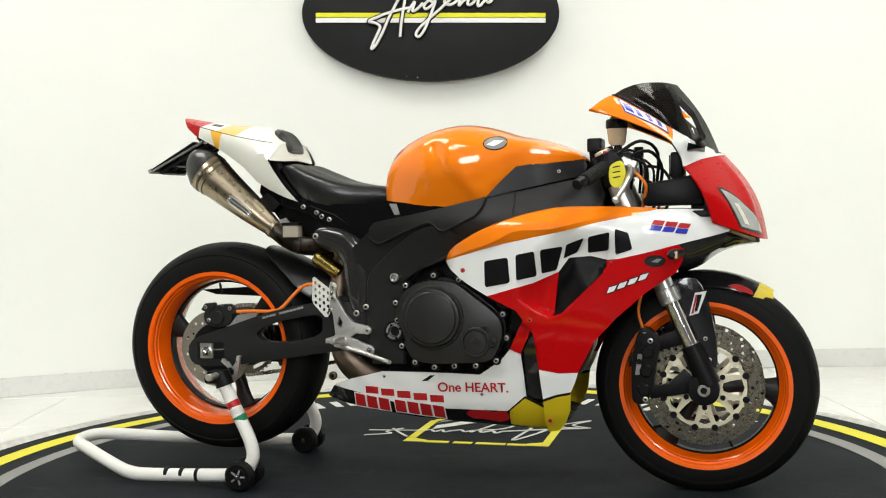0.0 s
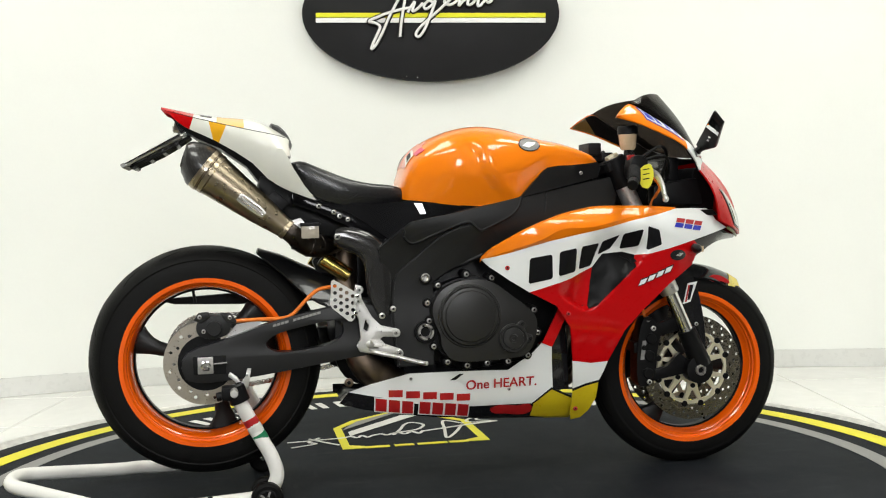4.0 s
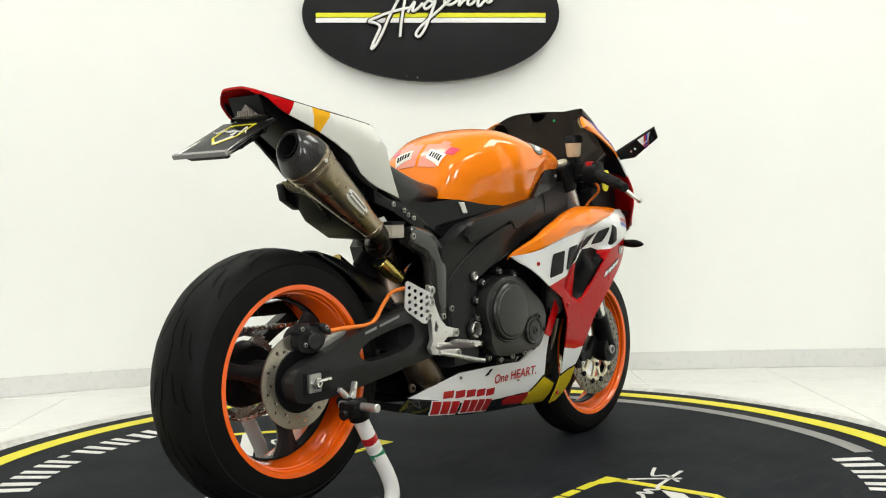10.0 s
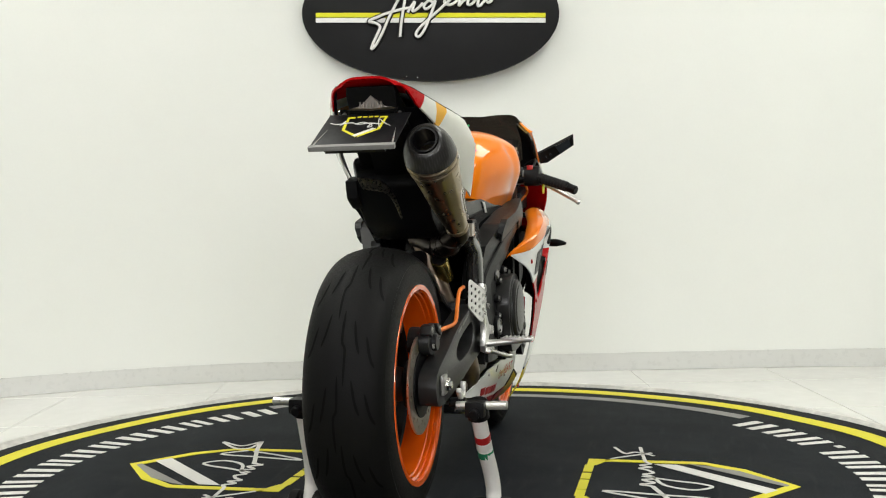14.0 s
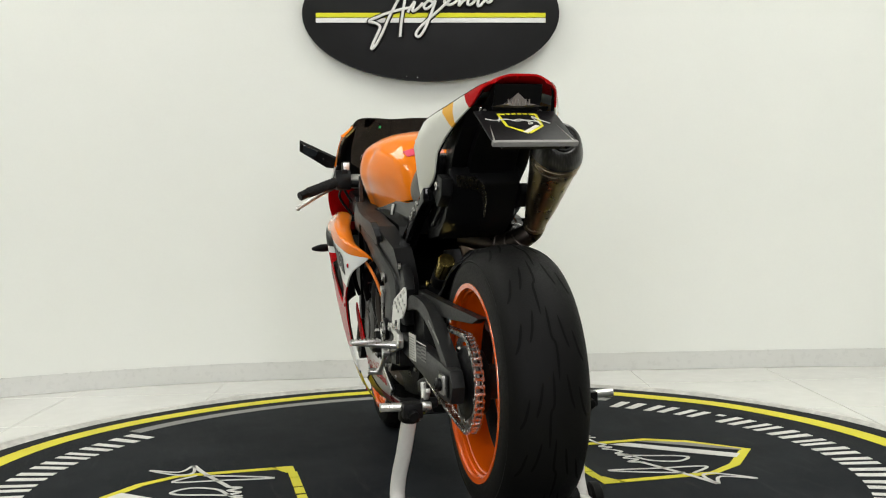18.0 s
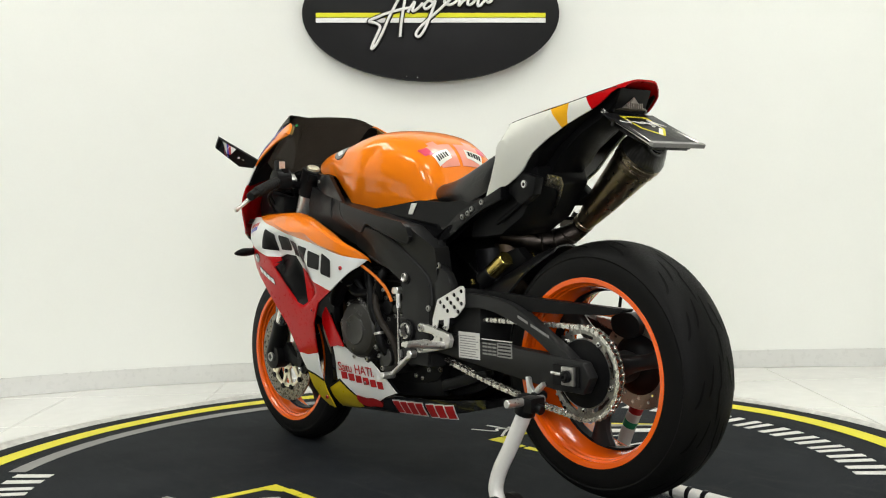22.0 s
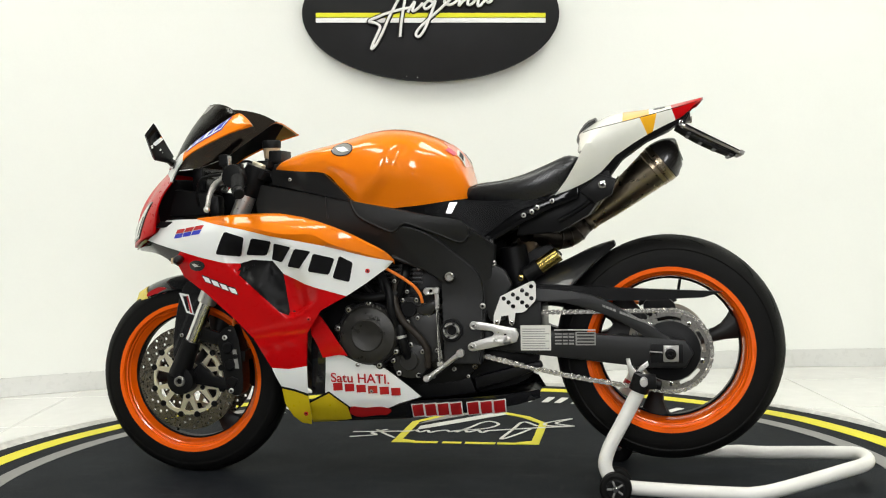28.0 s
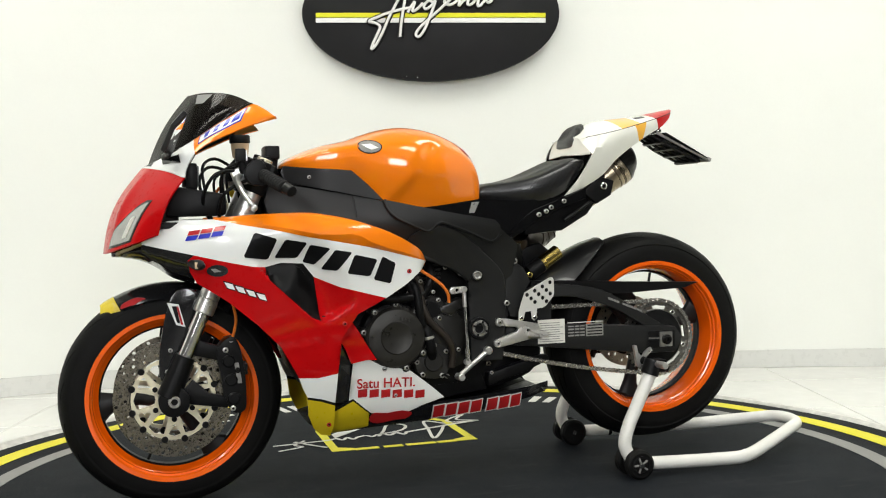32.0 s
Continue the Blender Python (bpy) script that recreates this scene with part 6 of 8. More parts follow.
for x, z in ((0.193, 0.454), (0.214, 0.414)):
    part("cap_lug", lathe([(-0.19, 0.013), (-0.210, 0.013), (-0.213, 0.010), (-0.213, 0.0)], (lerp(x, 0.165, 0.12), 0, lerp(z, 0.416, 0.12)), 16), ENGINE, eng)
    bolt(x - 0.002, -0.212, z, 0.0055, eng, -1, PLASTIC)
for x, z in cover:
    part("case_lug", lathe([(-0.13, 0.0125), (-0.178, 0.0125), (-0.181, 0.010), (-0.181, 0)], (x, 0, z), 16), PLASTIC, eng)
    bolt(x, -0.181, z, 0.0088, eng, -1)
part("stator_base", lathe([(0.10, 0.093), (0.150, 0.093), (0.154, 0.090), (0.154, 0.07)], (0.165, 0, 0.427), 48), PLASTIC, eng, "black alternator flange")
part("stator_cover", lathe([(0.14, 0.084), (0.170, 0.083), (0.180, 0.076), (0.185, 0.062), (0.1865, 0.045), (0.1895, 0.042), (0.1895, 0.040), (0.188, 0.036), (0.188, 0)], (0.165, 0, 0.427), 56), COVER, eng, "round worn alternator cover", 24)
for k in range(3):
    part("cover_rib", rod((0.150 - k * 0.010, 0.168, 0.512 - k * 0.004), (0.153 - k * 0.010, 0.186, 0.474 - k * 0.003), 0.0045, 8), COVER, eng)
for k in range(9):
    a = 2 * math.pi * k / 9 + 0.2
    part("cover_lug", lathe([(0.10, 0.0125), (0.162, 0.0125), (0.166, 0.010), (0.166, 0)], (0.165 + 0.089 * math.cos(a), 0, 0.427 + 0.089 * math.sin(a)), 14), ENGINE, eng)
    bolt(0.165 + 0.089 * math.cos(a), 0.166, 0.427 + 0.089 * math.sin(a), 0.0085, eng, 1)
part("water_pipe", tube([(0.315, 0.150, 0.500), (0.26, 0.165, 0.545), (0.20, 0.168, 0.585), (0.15, 0.150, 0.61)], 0.021, 16), PLASTIC, eng, "thick black coolant hose")
part("hose_clip", rod((0.232, 0.167, 0.566), (0.222, 0.168, 0.573), 0.0225, 18), ALU, eng, "bright hose clip")
part("rod_bracket", prism([(0.035, 0.500), (-0.030, 0.525), (-0.034, 0.512), (-0.010, 0.478), (0.030, 0.482)], 0.105, 0.150, (), 0.006), ENGINE, eng, "black case rib")
part("sprocket_cover", prism([tuple(p)[:2] for p in spline([(0.09, 0.36, 0), (0.08, 0.45, 0), (0.02, 0.50, 0), (-0.035, 0.46, 0), (-0.03, 0.37, 0), (0.03, 0.33, 0)], 4, True)], 0.10, 0.138, (), 0.008), ENGINE, eng, "black sprocket cover")
for x, z in ((0.07, 0.37), (0.06, 0.46), (0.0, 0.48), (-0.02, 0.38), (0.03, 0.345)):
    bolt(x, 0.138, z, 0.0075, eng, 1)
for x0, z0, x1, z1, r in ((0.06, 0.62, 0.09, 0.52, 0.012), (0.16, 0.62, 0.10, 0.50, 0.010), (0.22, 0.60, 0.15, 0.53, 0.009)):
    part("coolant_hose", tube([(x0, 0.13, z0), (lerp(x0, x1, 0.4) - 0.01, 0.165, lerp(z0, z1, 0.4)), (x1, 0.150, z1)], r, 10), PLASTIC, eng, "black coolant hose")
for pts, r in (([(0.135, 0.15, 0.60), (0.105, 0.170, 0.55), (0.098, 0.172, 0.49), (0.085, 0.160, 0.44)], 0.012), ([(0.24, 0.15, 0.55), (0.17, 0.165, 0.53), (0.08, 0.16, 0.54)], 0.013)):
    part("coolant_hose", tube(pts, r, 10), PLASTIC, eng, "black coolant hose")
part("starter_motor", rod((0.054, 0.10, 0.495), (0.054, 0.150, 0.495), 0.022, 24), PLASTIC, eng, "round black sensor cap")
part("motor_seat", rod((0.050, 0.10, 0.497), (0.050, 0.136, 0.497), 0.034, 24), ENGINE, eng)
part("breather_hose", tube([(0.093, 0.140, 0.585), (0.088, 0.160, 0.551), (0.088, 0.166, 0.513), (0.067, 0.168, 0.465), (0.024, 0.166, 0.421), (0.003, 0.160, 0.384), (0.004, 0.150, 0.335)], 0.0095, 12), HOSE, eng, "brownish rubber breather hose")
part("lower_pump", prism(rounded([(0.051, 0.400), (0.010, 0.385), (0.006, 0.340), (0.031, 0.306), (0.086, 0.312), (0.106, 0.353), (0.086, 0.398)]), 0.09, 0.146, (), 0.010), ENGINE, eng, "black water pump housing")
part("pump_face", rod((0.056, 0.140, 0.352), (0.056, 0.158, 0.352), 0.026, 24), ENGINE, eng, "round pump face")
part("pump_elbow", tube([(0.060, 0.150, 0.365), (0.064, 0.166, 0.39), (0.072, 0.168, 0.425), (0.078, 0.160, 0.450)], 0.013, 14), PLASTIC, eng, "black pump elbow")
part("hose_clip", rod((0.0705, 0.168, 0.417), (0.0725, 0.168, 0.426), 0.0145, 16), ALU, eng, "bright hose clip")
for x, z in ((0.051, 0.397), (0.018, 0.378), (0.031, 0.312), (0.086, 0.318), (0.102, 0.353), (0.082, 0.395)):
    bolt(x, 0.146, z, 0.0085, eng, 1)
for x, z in ((0.034, 0.520), (0.032, 0.470), (0.008, 0.505), (0.075, 0.520), (-0.03, 0.590), (-0.02, 0.500)):
    bolt(x, 0.136, z, 0.0078, eng, 1)
part("case_rib", prism([(0.020, 0.490), (-0.062, 0.515), (-0.064, 0.500), (0.018, 0.474)], 0.10, 0.142, (), 0.005), ENGINE, eng, "raised rib of the gearbox case")
part("gearbox_case", prism(rounded([(0.03, 0.475), (-0.055, 0.495), (-0.072, 0.46), (-0.060, 0.36), (-0.01, 0.33), (0.02, 0.37)]), 0.08, 0.120, (), 0.010), ENGINE, eng, "black gearbox case")
for k in range(5):
    part("cylinder_fin", box((0.02, 0.100, 0.565 + 0.012 * k), (0.16, 0.122, 0.570 + 0.012 * k), 0.001), ENGINE, eng)
for x, z in ((0.09, 0.575), (0.125, 0.545), (0.055, 0.545), (0.02, 0.61)):
    bolt(x, 0.160, z, 0.007, eng, 1)
part("shift_rod", rod((-0.029, 0.172, 0.545), (-0.036, 0.178, 0.352), 0.0045, 10), CHROME, bike, "bright shift rod")
for x, z in ((-0.029, 0.549), (-0.036, 0.348)):
    part("rod_end", lathe([(0.162, 0.009), (0.178, 0.009), (0.180, 0.007), (0.180, 0.0)], (x, 0, z), 16), ALU, bike, "bright rod joint")
for za, zb in ((0.540, 0.500), (0.362, 0.385)):
    part("rod_sleeve", rod((-0.0295 - (0.545 - za) * 0.036, 0.173, za), (-0.0295 - (0.545 - zb) * 0.036, 0.174, zb), 0.0062, 6), ALU, bike)
part("rod_clamp", prism([(-0.036, 0.540), (0.004, 0.536), (0.010, 0.545), (0.004, 0.556), (-0.036, 0.556)], 0.158, 0.168, [circle(-0.012, 0.547, 0.005, 8)[::-1]], 0.002), ALU, bike, "bare aluminium shift arm")
part("orange_wire", tube([(0.115, 0.195, 0.617), (0.07, 0.185, 0.590), (0.033, 0.178, 0.562), (0.016, 0.172, 0.537), (0.012, 0.165, 0.515)], 0.0045, 8), CABLE, bike, "orange sleeved wire")
for k, y in enumerate((-0.105, -0.035, 0.035, 0.105)):
    part("exhaust_header", tube([(0.36, y, 0.60), (0.43, y, 0.50), (0.42, y * 0.9, 0.36), (0.33, y * 0.7, 0.26), (0.15, y * 0.4, 0.235), (-0.10, -0.03 + y * 0.2, 0.25)], 0.019, 12), HEADER, bike, "heat-stained header pipe")
part("collector", tube([(-0.08, -0.05, 0.26), (-0.16, -0.085, 0.30), (-0.215, -0.105, 0.34), (-0.25, -0.10, 0.41), (-0.27, -0.06, 0.55), (-0.26, -0.02, 0.68)], [0.036, 0.044, 0.046, 0.040, 0.032, 0.030], 18), HEADER, bike, "rust-brown exhaust collector")
rad = part("radiator", box((0.425, -0.165, 0.42), (0.465, 0.165, 0.72), 0.006), PLASTIC, bike, "black radiator")
for i in range(26):
    part("radiator_fin", box((0.464, -0.155, 0.432 + i * 0.011), (0.468, 0.155, 0.435 + i * 0.011), 0), ENGINE, rad)
for s in SIDES:
    part("duct_lining", panel([(0.30, 0.44), (0.32, 0.62), (0.42, 0.69), (0.58, 0.69), (0.60, 0.58), (0.48, 0.47), (0.38, 0.44)], lambda x, z: 0.150 + 0.10 * abs(x - 0.44), s, 0.02, 0.03), PLASTIC, bike, "black duct lining")
    for i in range(5):
        part("duct_rib", tube([(0.345 + i * 0.022, s * 0.18, 0.505 + i * 0.006), (0.37 + i * 0.022, s * 0.192, 0.56 + i * 0.008), (0.395 + i * 0.022, s * 0.185, 0.62)], 0.007, 8), BLACK, bike, "black duct rib")

# swingarm
arm = [(-0.700, 0.405), (-0.60, 0.440), (-0.455, 0.487), (-0.34, 0.510), (-0.26, 0.520), (-0.13, 0.500), (-0.10, 0.44), (-0.14, 0.395), (-0.271, 0.376), (-0.43, 0.352), (-0.56, 0.335), (-0.675, 0.330), (-0.710, 0.355)]
hole = [(-0.495, 0.425), (-0.455, 0.452), (-0.36, 0.473), (-0.300, 0.478), (-0.288, 0.45), (-0.305, 0.425), (-0.36, 0.408), (-0.46, 0.400)]
swing = part("swingarm", prism([tuple(p)[:2] for p in spline([(x, z, 0) for x, z in arm], 3, True)], -0.150, -0.108, [[tuple(p)[:2] for p in spline([(x, z, 0) for x, z in hole], 3, True)][::-1]], 0.007), FRAME, bike, "satin black aluminium swingarm")
part("arm_beam", prism([(-0.12, 0.44), (-0.25, 0.437), (-0.60, 0.417), (-0.69, 0.41), (-0.712, 0.375), (-0.69, 0.335), (-0.60, 0.335), (-0.25, 0.375), (-0.12, 0.39)], 0.114, 0.146, (), 0.006), FRAME, swing, "left swingarm beam")
part("arm_brace", prism([tuple(p)[:2] for p in spline([(-0.19, 0.50, 0), (-0.25, 0.545, 0), (-0.36, 0.545, 0), (-0.46, 0.525, 0), (-0.56, 0.470, 0), (-0.635, 0.425, 0), (-0.66, 0.40, 0), (-0.61, 0.405, 0), (-0.52, 0.46, 0), (-0.44, 0.492, 0), (-0.36, 0.512, 0), (-0.27, 0.512, 0)], 3, True)], 0.110, 0.142, (), 0.005), FRAME, swing, "curved swingarm brace")
part("arm_bridge", box((-0.31, -0.115, 0.40), (-0.18, 0.12, 0.53), 0.015), FRAME, swing)
for k in range(12):
    # small bars in place of the lettering on both arms
    f0, f1 = k / 12, (k + 0.84) / 12
    for (xa, za), (xb, zb), y, s in (((-0.475, 0.499), (-0.583, 0.456), 0.142, 1), ((-0.475, 0.468), (-0.347, 0.499), 0.150, -1)):
        if k != 4:
            x0, x1, z0, z1 = lerp(xa, xb, f0), lerp(xa, xb, f1), lerp(za, zb, f0), lerp(za, zb, f1)
            part("maker_bar", panel([(x0, z0), (x1, z1), (x1, z1 + 0.0065), (x0, z0 + 0.0065)], lambda x, z: y, s, 0.001, 0.02, 0.002), MATG, swing, "pale lettering bar")
for s in SIDES:
    y = s * 0.148
    blk = part("axle_block", box((RX - 0.021, min(y, y + s * 0.010), RZ - 0.022), (RX + 0.019, max(y, y + s * 0.010), RZ + 0.022), 0.003), BOLT, swing, "bare aluminium axle block")
    part("axle_nut", lathe([(s * 0.010, 0.0145), (s * 0.018, 0.0145), (s * 0.019, 0.011), (s * 0.024, 0.009), (s * 0.024, 0.005), (s * 0.016, 0.004), (s * 0.016, 0)], (RX, y, RZ), 6 if s < 0 else 20), CHROME if s < 0 else PLASTIC, blk)
    part("block_recess", box((RX - 0.033, min(y, y + s * 0.003), RZ - 0.025), (RX + 0.052, max(y, y + s * 0.003), RZ + 0.025), 0.002), PLASTIC, swing, "black adjuster slot")
    part("adjuster", rod((RX + 0.020, y + s * 0.004, RZ + 0.002), (RX + 0.055, y + s * 0.004, RZ + 0.004), 0.0045, 8), CHROME, blk)
    part("stand_bobbin", rod((RX + 0.085, s * 0.147, RZ - 0.055), (RX + 0.085, s * 0.185, RZ - 0.055), 0.012, 16), PLASTIC, swing)
part("caution_label", box((-0.336, 0.146, 0.382), (-0.254, 0.1475, 0.450), 0), PAPER, swing, "white caution label")
for i in range(9):
    part("label_line", box((-0.331 + (0.01 if i % 3 else 0), 0.1476, 0.387 + i * 0.0065), (-0.259, 0.1481, 0.389 + i * 0.0065), 0), MATG, swing)
part("caution_label", box((-0.456, 0.146, 0.396), (-0.402, 0.1472, 0.432), 0), MATG, swing, "grey caution label")
part("label_line", box((-0.456, 0.146, 0.436), (-0.345, 0.1472, 0.4385), 0), PAPER, swing)
for i in range(4):
    part("label_line", box((-0.452, 0.1473, 0.400 + i * 0.0085), (-0.406, 0.1478, 0.4035 + i * 0.0085), 0), PRINT, swing)
    for x0, x1 in ((-0.398, -0.384), (-0.381, -0.368), (-0.365, -0.347)):
        part("label_line", box((x0, 0.146, 0.398 + i * 0.009), (x1, 0.1472, 0.4025 + i * 0.009 - 0.001 * (i % 2)), 0), MATG, swing)
part("chain_guard", panel([(-0.24, 0.520), (-0.25, 0.560), (-0.42, 0.553), (-0.55, 0.545), (-0.79, 0.534), (-0.74, 0.519), (-0.56, 0.512), (-0.40, 0.515)], lambda x, z: 0.118 - 0.04 * max(0, -0.45 - x), 1, 0.022), PLASTIC, swing, "black chain guard")
rings = []
for p in spline([(-0.505, 0, 0.674), (-0.445, 0, 0.655), (-0.382, 0, 0.625), (-0.300, 0, 0.587), (-0.235, 0, 0.556), (-0.19, 0, 0.53)], 3):
    hw = soft(p.x, [-0.51, -0.44, -0.30, -0.19], [0.045, 0.085, 0.100, 0.100])
    dr = soft(p.x, [-0.51, -0.44, -0.34, -0.19], [0.010, 0.040, 0.075, 0.060])
    row = [(p.x - 0.25 * dr * abs(u) ** 3, hw * u, p.z - dr * abs(u) ** 3.0) for u in [-1 + i / 8 for i in range(17)]]
    rings.append(row + [(a - 0.002, b * 0.965, c - 0.004) for a, b, c in reversed(row)])
part("rear_hugger", skin(rings), CARBON, swing, "black rear hugger over the tyre", 50)
cal = part("rear_caliper", prism([tuple(p)[:2] for p in spline([(-0.672, 0.482, 0), (-0.648, 0.502, 0), (-0.61, 0.500, 0), (-0.585, 0.488, 0), (-0.590, 0.455, 0), (-0.63, 0.440, 0), (-0.668, 0.452, 0)], 4, True)], -0.125, -0.075, (), 0.006), FRAME, bike, "black rear brake caliper")
part("caliper_ear", prism([(-0.680, 0.492), (-0.668, 0.510), (-0.640, 0.512), (-0.636, 0.498), (-0.66, 0.482)], -0.132, -0.105, (), 0.004), FRAME, cal)
part("caliper_ear", prism([(-0.612, 0.508), (-0.590, 0.508), (-0.568, 0.488), (-0.572, 0.476), (-0.60, 0.490)], -0.132, -0.105, (), 0.004), FRAME, cal)
part("caliper_piston", rod((-0.628, -0.122, 0.468), (-0.628, -0.136, 0.468), 0.020, 22), FRAME, cal)
for x, z in ((-0.664, 0.500), (-0.586, 0.496), (-0.655, 0.462)):
    bolt(x, -0.130, z, 0.007, cal, -1)
part("torque_stay", prism([(-0.60, 0.44), (-0.57, 0.475), (-0.50, 0.485), (-0.52, 0.462)], -0.118, -0.108), ALU, bike)
part("rear_hose", tube([(-0.58, -0.12, 0.485), (-0.52, -0.130, 0.488), (-0.45, -0.135, 0.489), (-0.42, -0.135, 0.50), (-0.385, -0.132, 0.535), (-0.35, -0.13, 0.562), (-0.30, -0.13, 0.568)], 0.0052, 10), CABLE, bike, "orange rear brake hose")
part("shock_body", rod((-0.335, -0.075, 0.642), (-0.262, -0.075, 0.592), 0.0225, 24), BRASS, bike, "gold shock reservoir")
part("shock_cap", rod((-0.3345, -0.075, 0.6415), (-0.337, -0.075, 0.6435), 0.019, 24), PLASTIC, bike)
part("shock_mount", prism([(-0.345, 0.60), (-0.36, 0.635), (-0.325, 0.665), (-0.24, 0.64), (-0.25, 0.58)], -0.035, 0.0, (), 0.008), PLASTIC, bike, "black shock mount")
part("shock_spring", rod((-0.25, 0, 0.45), (-0.22, 0, 0.66), 0.04, 24), PLASTIC, bike)
resv = part("shock_canister", rod((-0.355, 0.065, 0.640), (-0.300, 0.065, 0.603), 0.021, 24), BRASS, bike, "gold damper canister")
part("canister_head", rod((-0.302, 0.065, 0.604), (-0.262, 0.065, 0.578), 0.0235, 24), PLASTIC, resv)
bolt(-0.252, 0.092, 0.575, 0.011, bike, 1, BRASS)

# foot rests
for s in SIDES:
    y = s * 0.168
    shape = [(-0.256, 0.575), (-0.244, 0.570), (-0.240, 0.535), (-0.213, 0.485), (-0.190, 0.462), (-0.150, 0.452), (-0.140, 0.440), (-0.150, 0.430), (-0.185, 0.432), (-0.200, 0.422), (-0.180, 0.412), (-0.138, 0.396), (-0.132, 0.384), (-0.145, 0.374), (-0.200, 0.384), (-0.248, 0.394), (-0.256, 0.410), (-0.245, 0.431), (-0.250, 0.480), (-0.262, 0.520)]
    hole = [(-0.232, 0.480), (-0.222, 0.462), (-0.228, 0.448), (-0.238, 0.455)]
    if s > 0:
        shape = [(-0.131, 0.463), (-0.150, 0.462), (-0.214, 0.450), (-0.244, 0.444), (-0.252, 0.428), (-0.245, 0.408), (-0.224, 0.402), (-0.130, 0.383), (-0.116, 0.386), (-0.113, 0.400), (-0.130, 0.408), (-0.180, 0.424), (-0.186, 0.432), (-0.178, 0.438), (-0.130, 0.443), (-0.120, 0.452)]
        hole = circle(-0.215, 0.426, 0.005, 8)[::-1]
    br = part("footrest_bracket", prism(shape, y - 0.007, y + 0.007, [hole], 0.003), ALU, bike, "bare aluminium footrest bracket")
    for x, z in (((-0.150, 0.441), (-0.143, 0.385), (-0.247, 0.560), (-0.250, 0.530)) if s < 0 else ((-0.131, 0.453), (-0.125, 0.395))):
        part("boss", lathe([(0, 0.0115), (s * 0.010, 0.0115), (s * 0.011, 0.010), (s * 0.011, 0.0085), (s * 0.007, 0.008), (s * 0.007, 0)], (x, y, z), 18), ALU, br)
        bolt(x, y + s * 0.007, z, 0.0065, br, s)
    if s < 0:
        # a rounded arm that bends from the subframe down to the foot rest
        path = spline([(-0.306, 0, 0.704), (-0.268, 0, 0.695), (-0.222, 0, 0.676), (-0.193, 0, 0.638), (-0.187, 0, 0.585), (-0.184, 0, 0.535), (-0.176, 0, 0.487)], 5)
        rings = []
        for i, p in enumerate(path):
            d = (path[min(i + 1, len(path) - 1)] - path[max(i - 1, 0)]).normalized()
            n = Vector((-d.z, 0, d.x))
            hw = soft(i, [0, 3, 10, 17, 25, 30], [0.020, 0.030, 0.036, 0.038, 0.034, 0.018])
            ring_ = []
            for k in range(20):
                a = 2 * math.pi * k / 20
                c_, s_ = math.cos(a), math.sin(a)
                ring_.append(p + n * (hw * math.copysign(abs(c_) ** 0.7, c_)) + Vector((0, -0.140 + 0.022 * math.copysign(abs(s_) ** 0.8, s_), 0)))
            rings.append(ring_)
        hang = part("hanger", skin(rings), LACQUER, br, "lacquered black footrest hanger", 60)
    else:
        hang = part("hanger", prism([(-0.185, 0.690), (-0.150, 0.668), (-0.152, 0.60), (-0.160, 0.50), (-0.170, 0.462), (-0.215, 0.462), (-0.215, 0.53), (-0.235, 0.56), (-0.215, 0.60), (-0.185, 0.62)], 0.122, 0.152, (), 0.008), FRAME, br, "satin black footrest hanger")
    for x, z in (((-0.300, 0.702), (-0.185, 0.487)) if s < 0 else ((-0.185, 0.620),)):
        bolt(x, s * (0.160 if s < 0 else 0.152), z, 0.0105, br, s)
    heel = [(-0.318, 0.584), (-0.312, 0.588), (-0.258, 0.556), (-0.254, 0.545), (-0.254, 0.530), (-0.263, 0.482), (-0.268, 0.476), (-0.276, 0.477), (-0.318, 0.512), (-0.322, 0.522)]
    if s > 0:
        heel = [(-0.294, 0.571), (-0.299, 0.563), (-0.299, 0.525), (-0.296, 0.517), (-0.272, 0.492), (-0.262, 0.487), (-0.244, 0.486), (-0.240, 0.458), (-0.234, 0.452), (-0.227, 0.458), (-0.225, 0.480), (-0.206, 0.478), (-0.201, 0.458), (-0.194, 0.452), (-0.185, 0.456), (-0.186, 0.480), (-0.196, 0.508), (-0.205, 0.532), (-0.284, 0.570)]
    hs = []
    for i in range(4):
        for j in range(4):
            x, z = (-0.309 + i * 0.0150, 0.571 - i * 0.0090 - j * 0.0185) if s < 0 else (-0.287 + j * 0.0245 + 0.012 * (i % 2), 0.557 - j * 0.0105 - i * 0.0160 - 0.005 * (i % 2))
            if (s < 0 and z > 0.486 + max(0, (-0.28 - x)) * 0.7) or (s > 0 and z > 0.494 + max(0, -0.270 - x) * 1.0 and -0.291 < x < -0.208 and z < 0.524 - (x + 0.205) * 0.45):
                hs.append(circle(x, z, 0.0052 if s < 0 else 0.0060, 12)[::-1])
    # the guard turns in towards the wheel
    bm = prism(heel, y + s * 0.007, y + s * 0.010, hs)
    lean, root = (-0.45, -0.256) if s < 0 else (0.14, -0.19)
    bm.transform(Matrix(((1, 0, 0, 0), (lean, 1, 0, -lean * root), (0, 0, 1, 0), (0, 0, 0, 1))))
    part("heel_guard", bm, PLATEALU, br, "perforated aluminium heel guard")
    for k in range(2):
        x, z = ((-0.252, 0.543), (-0.258, 0.498))[k] if s < 0 else ((-0.194, 0.461), (-0.234, 0.461))[k]
        bolt(x, y + s * 0.008, z, 0.007, br, s, CHROME)
    part("footrest", tube([(-0.222, y, 0.412), (-0.218, s * 0.225, 0.417), (-0.210, s * 0.29, 0.424)], [0.011, 0.0085, 0.0075], 12), ALU, br, "knurled aluminium footrest")
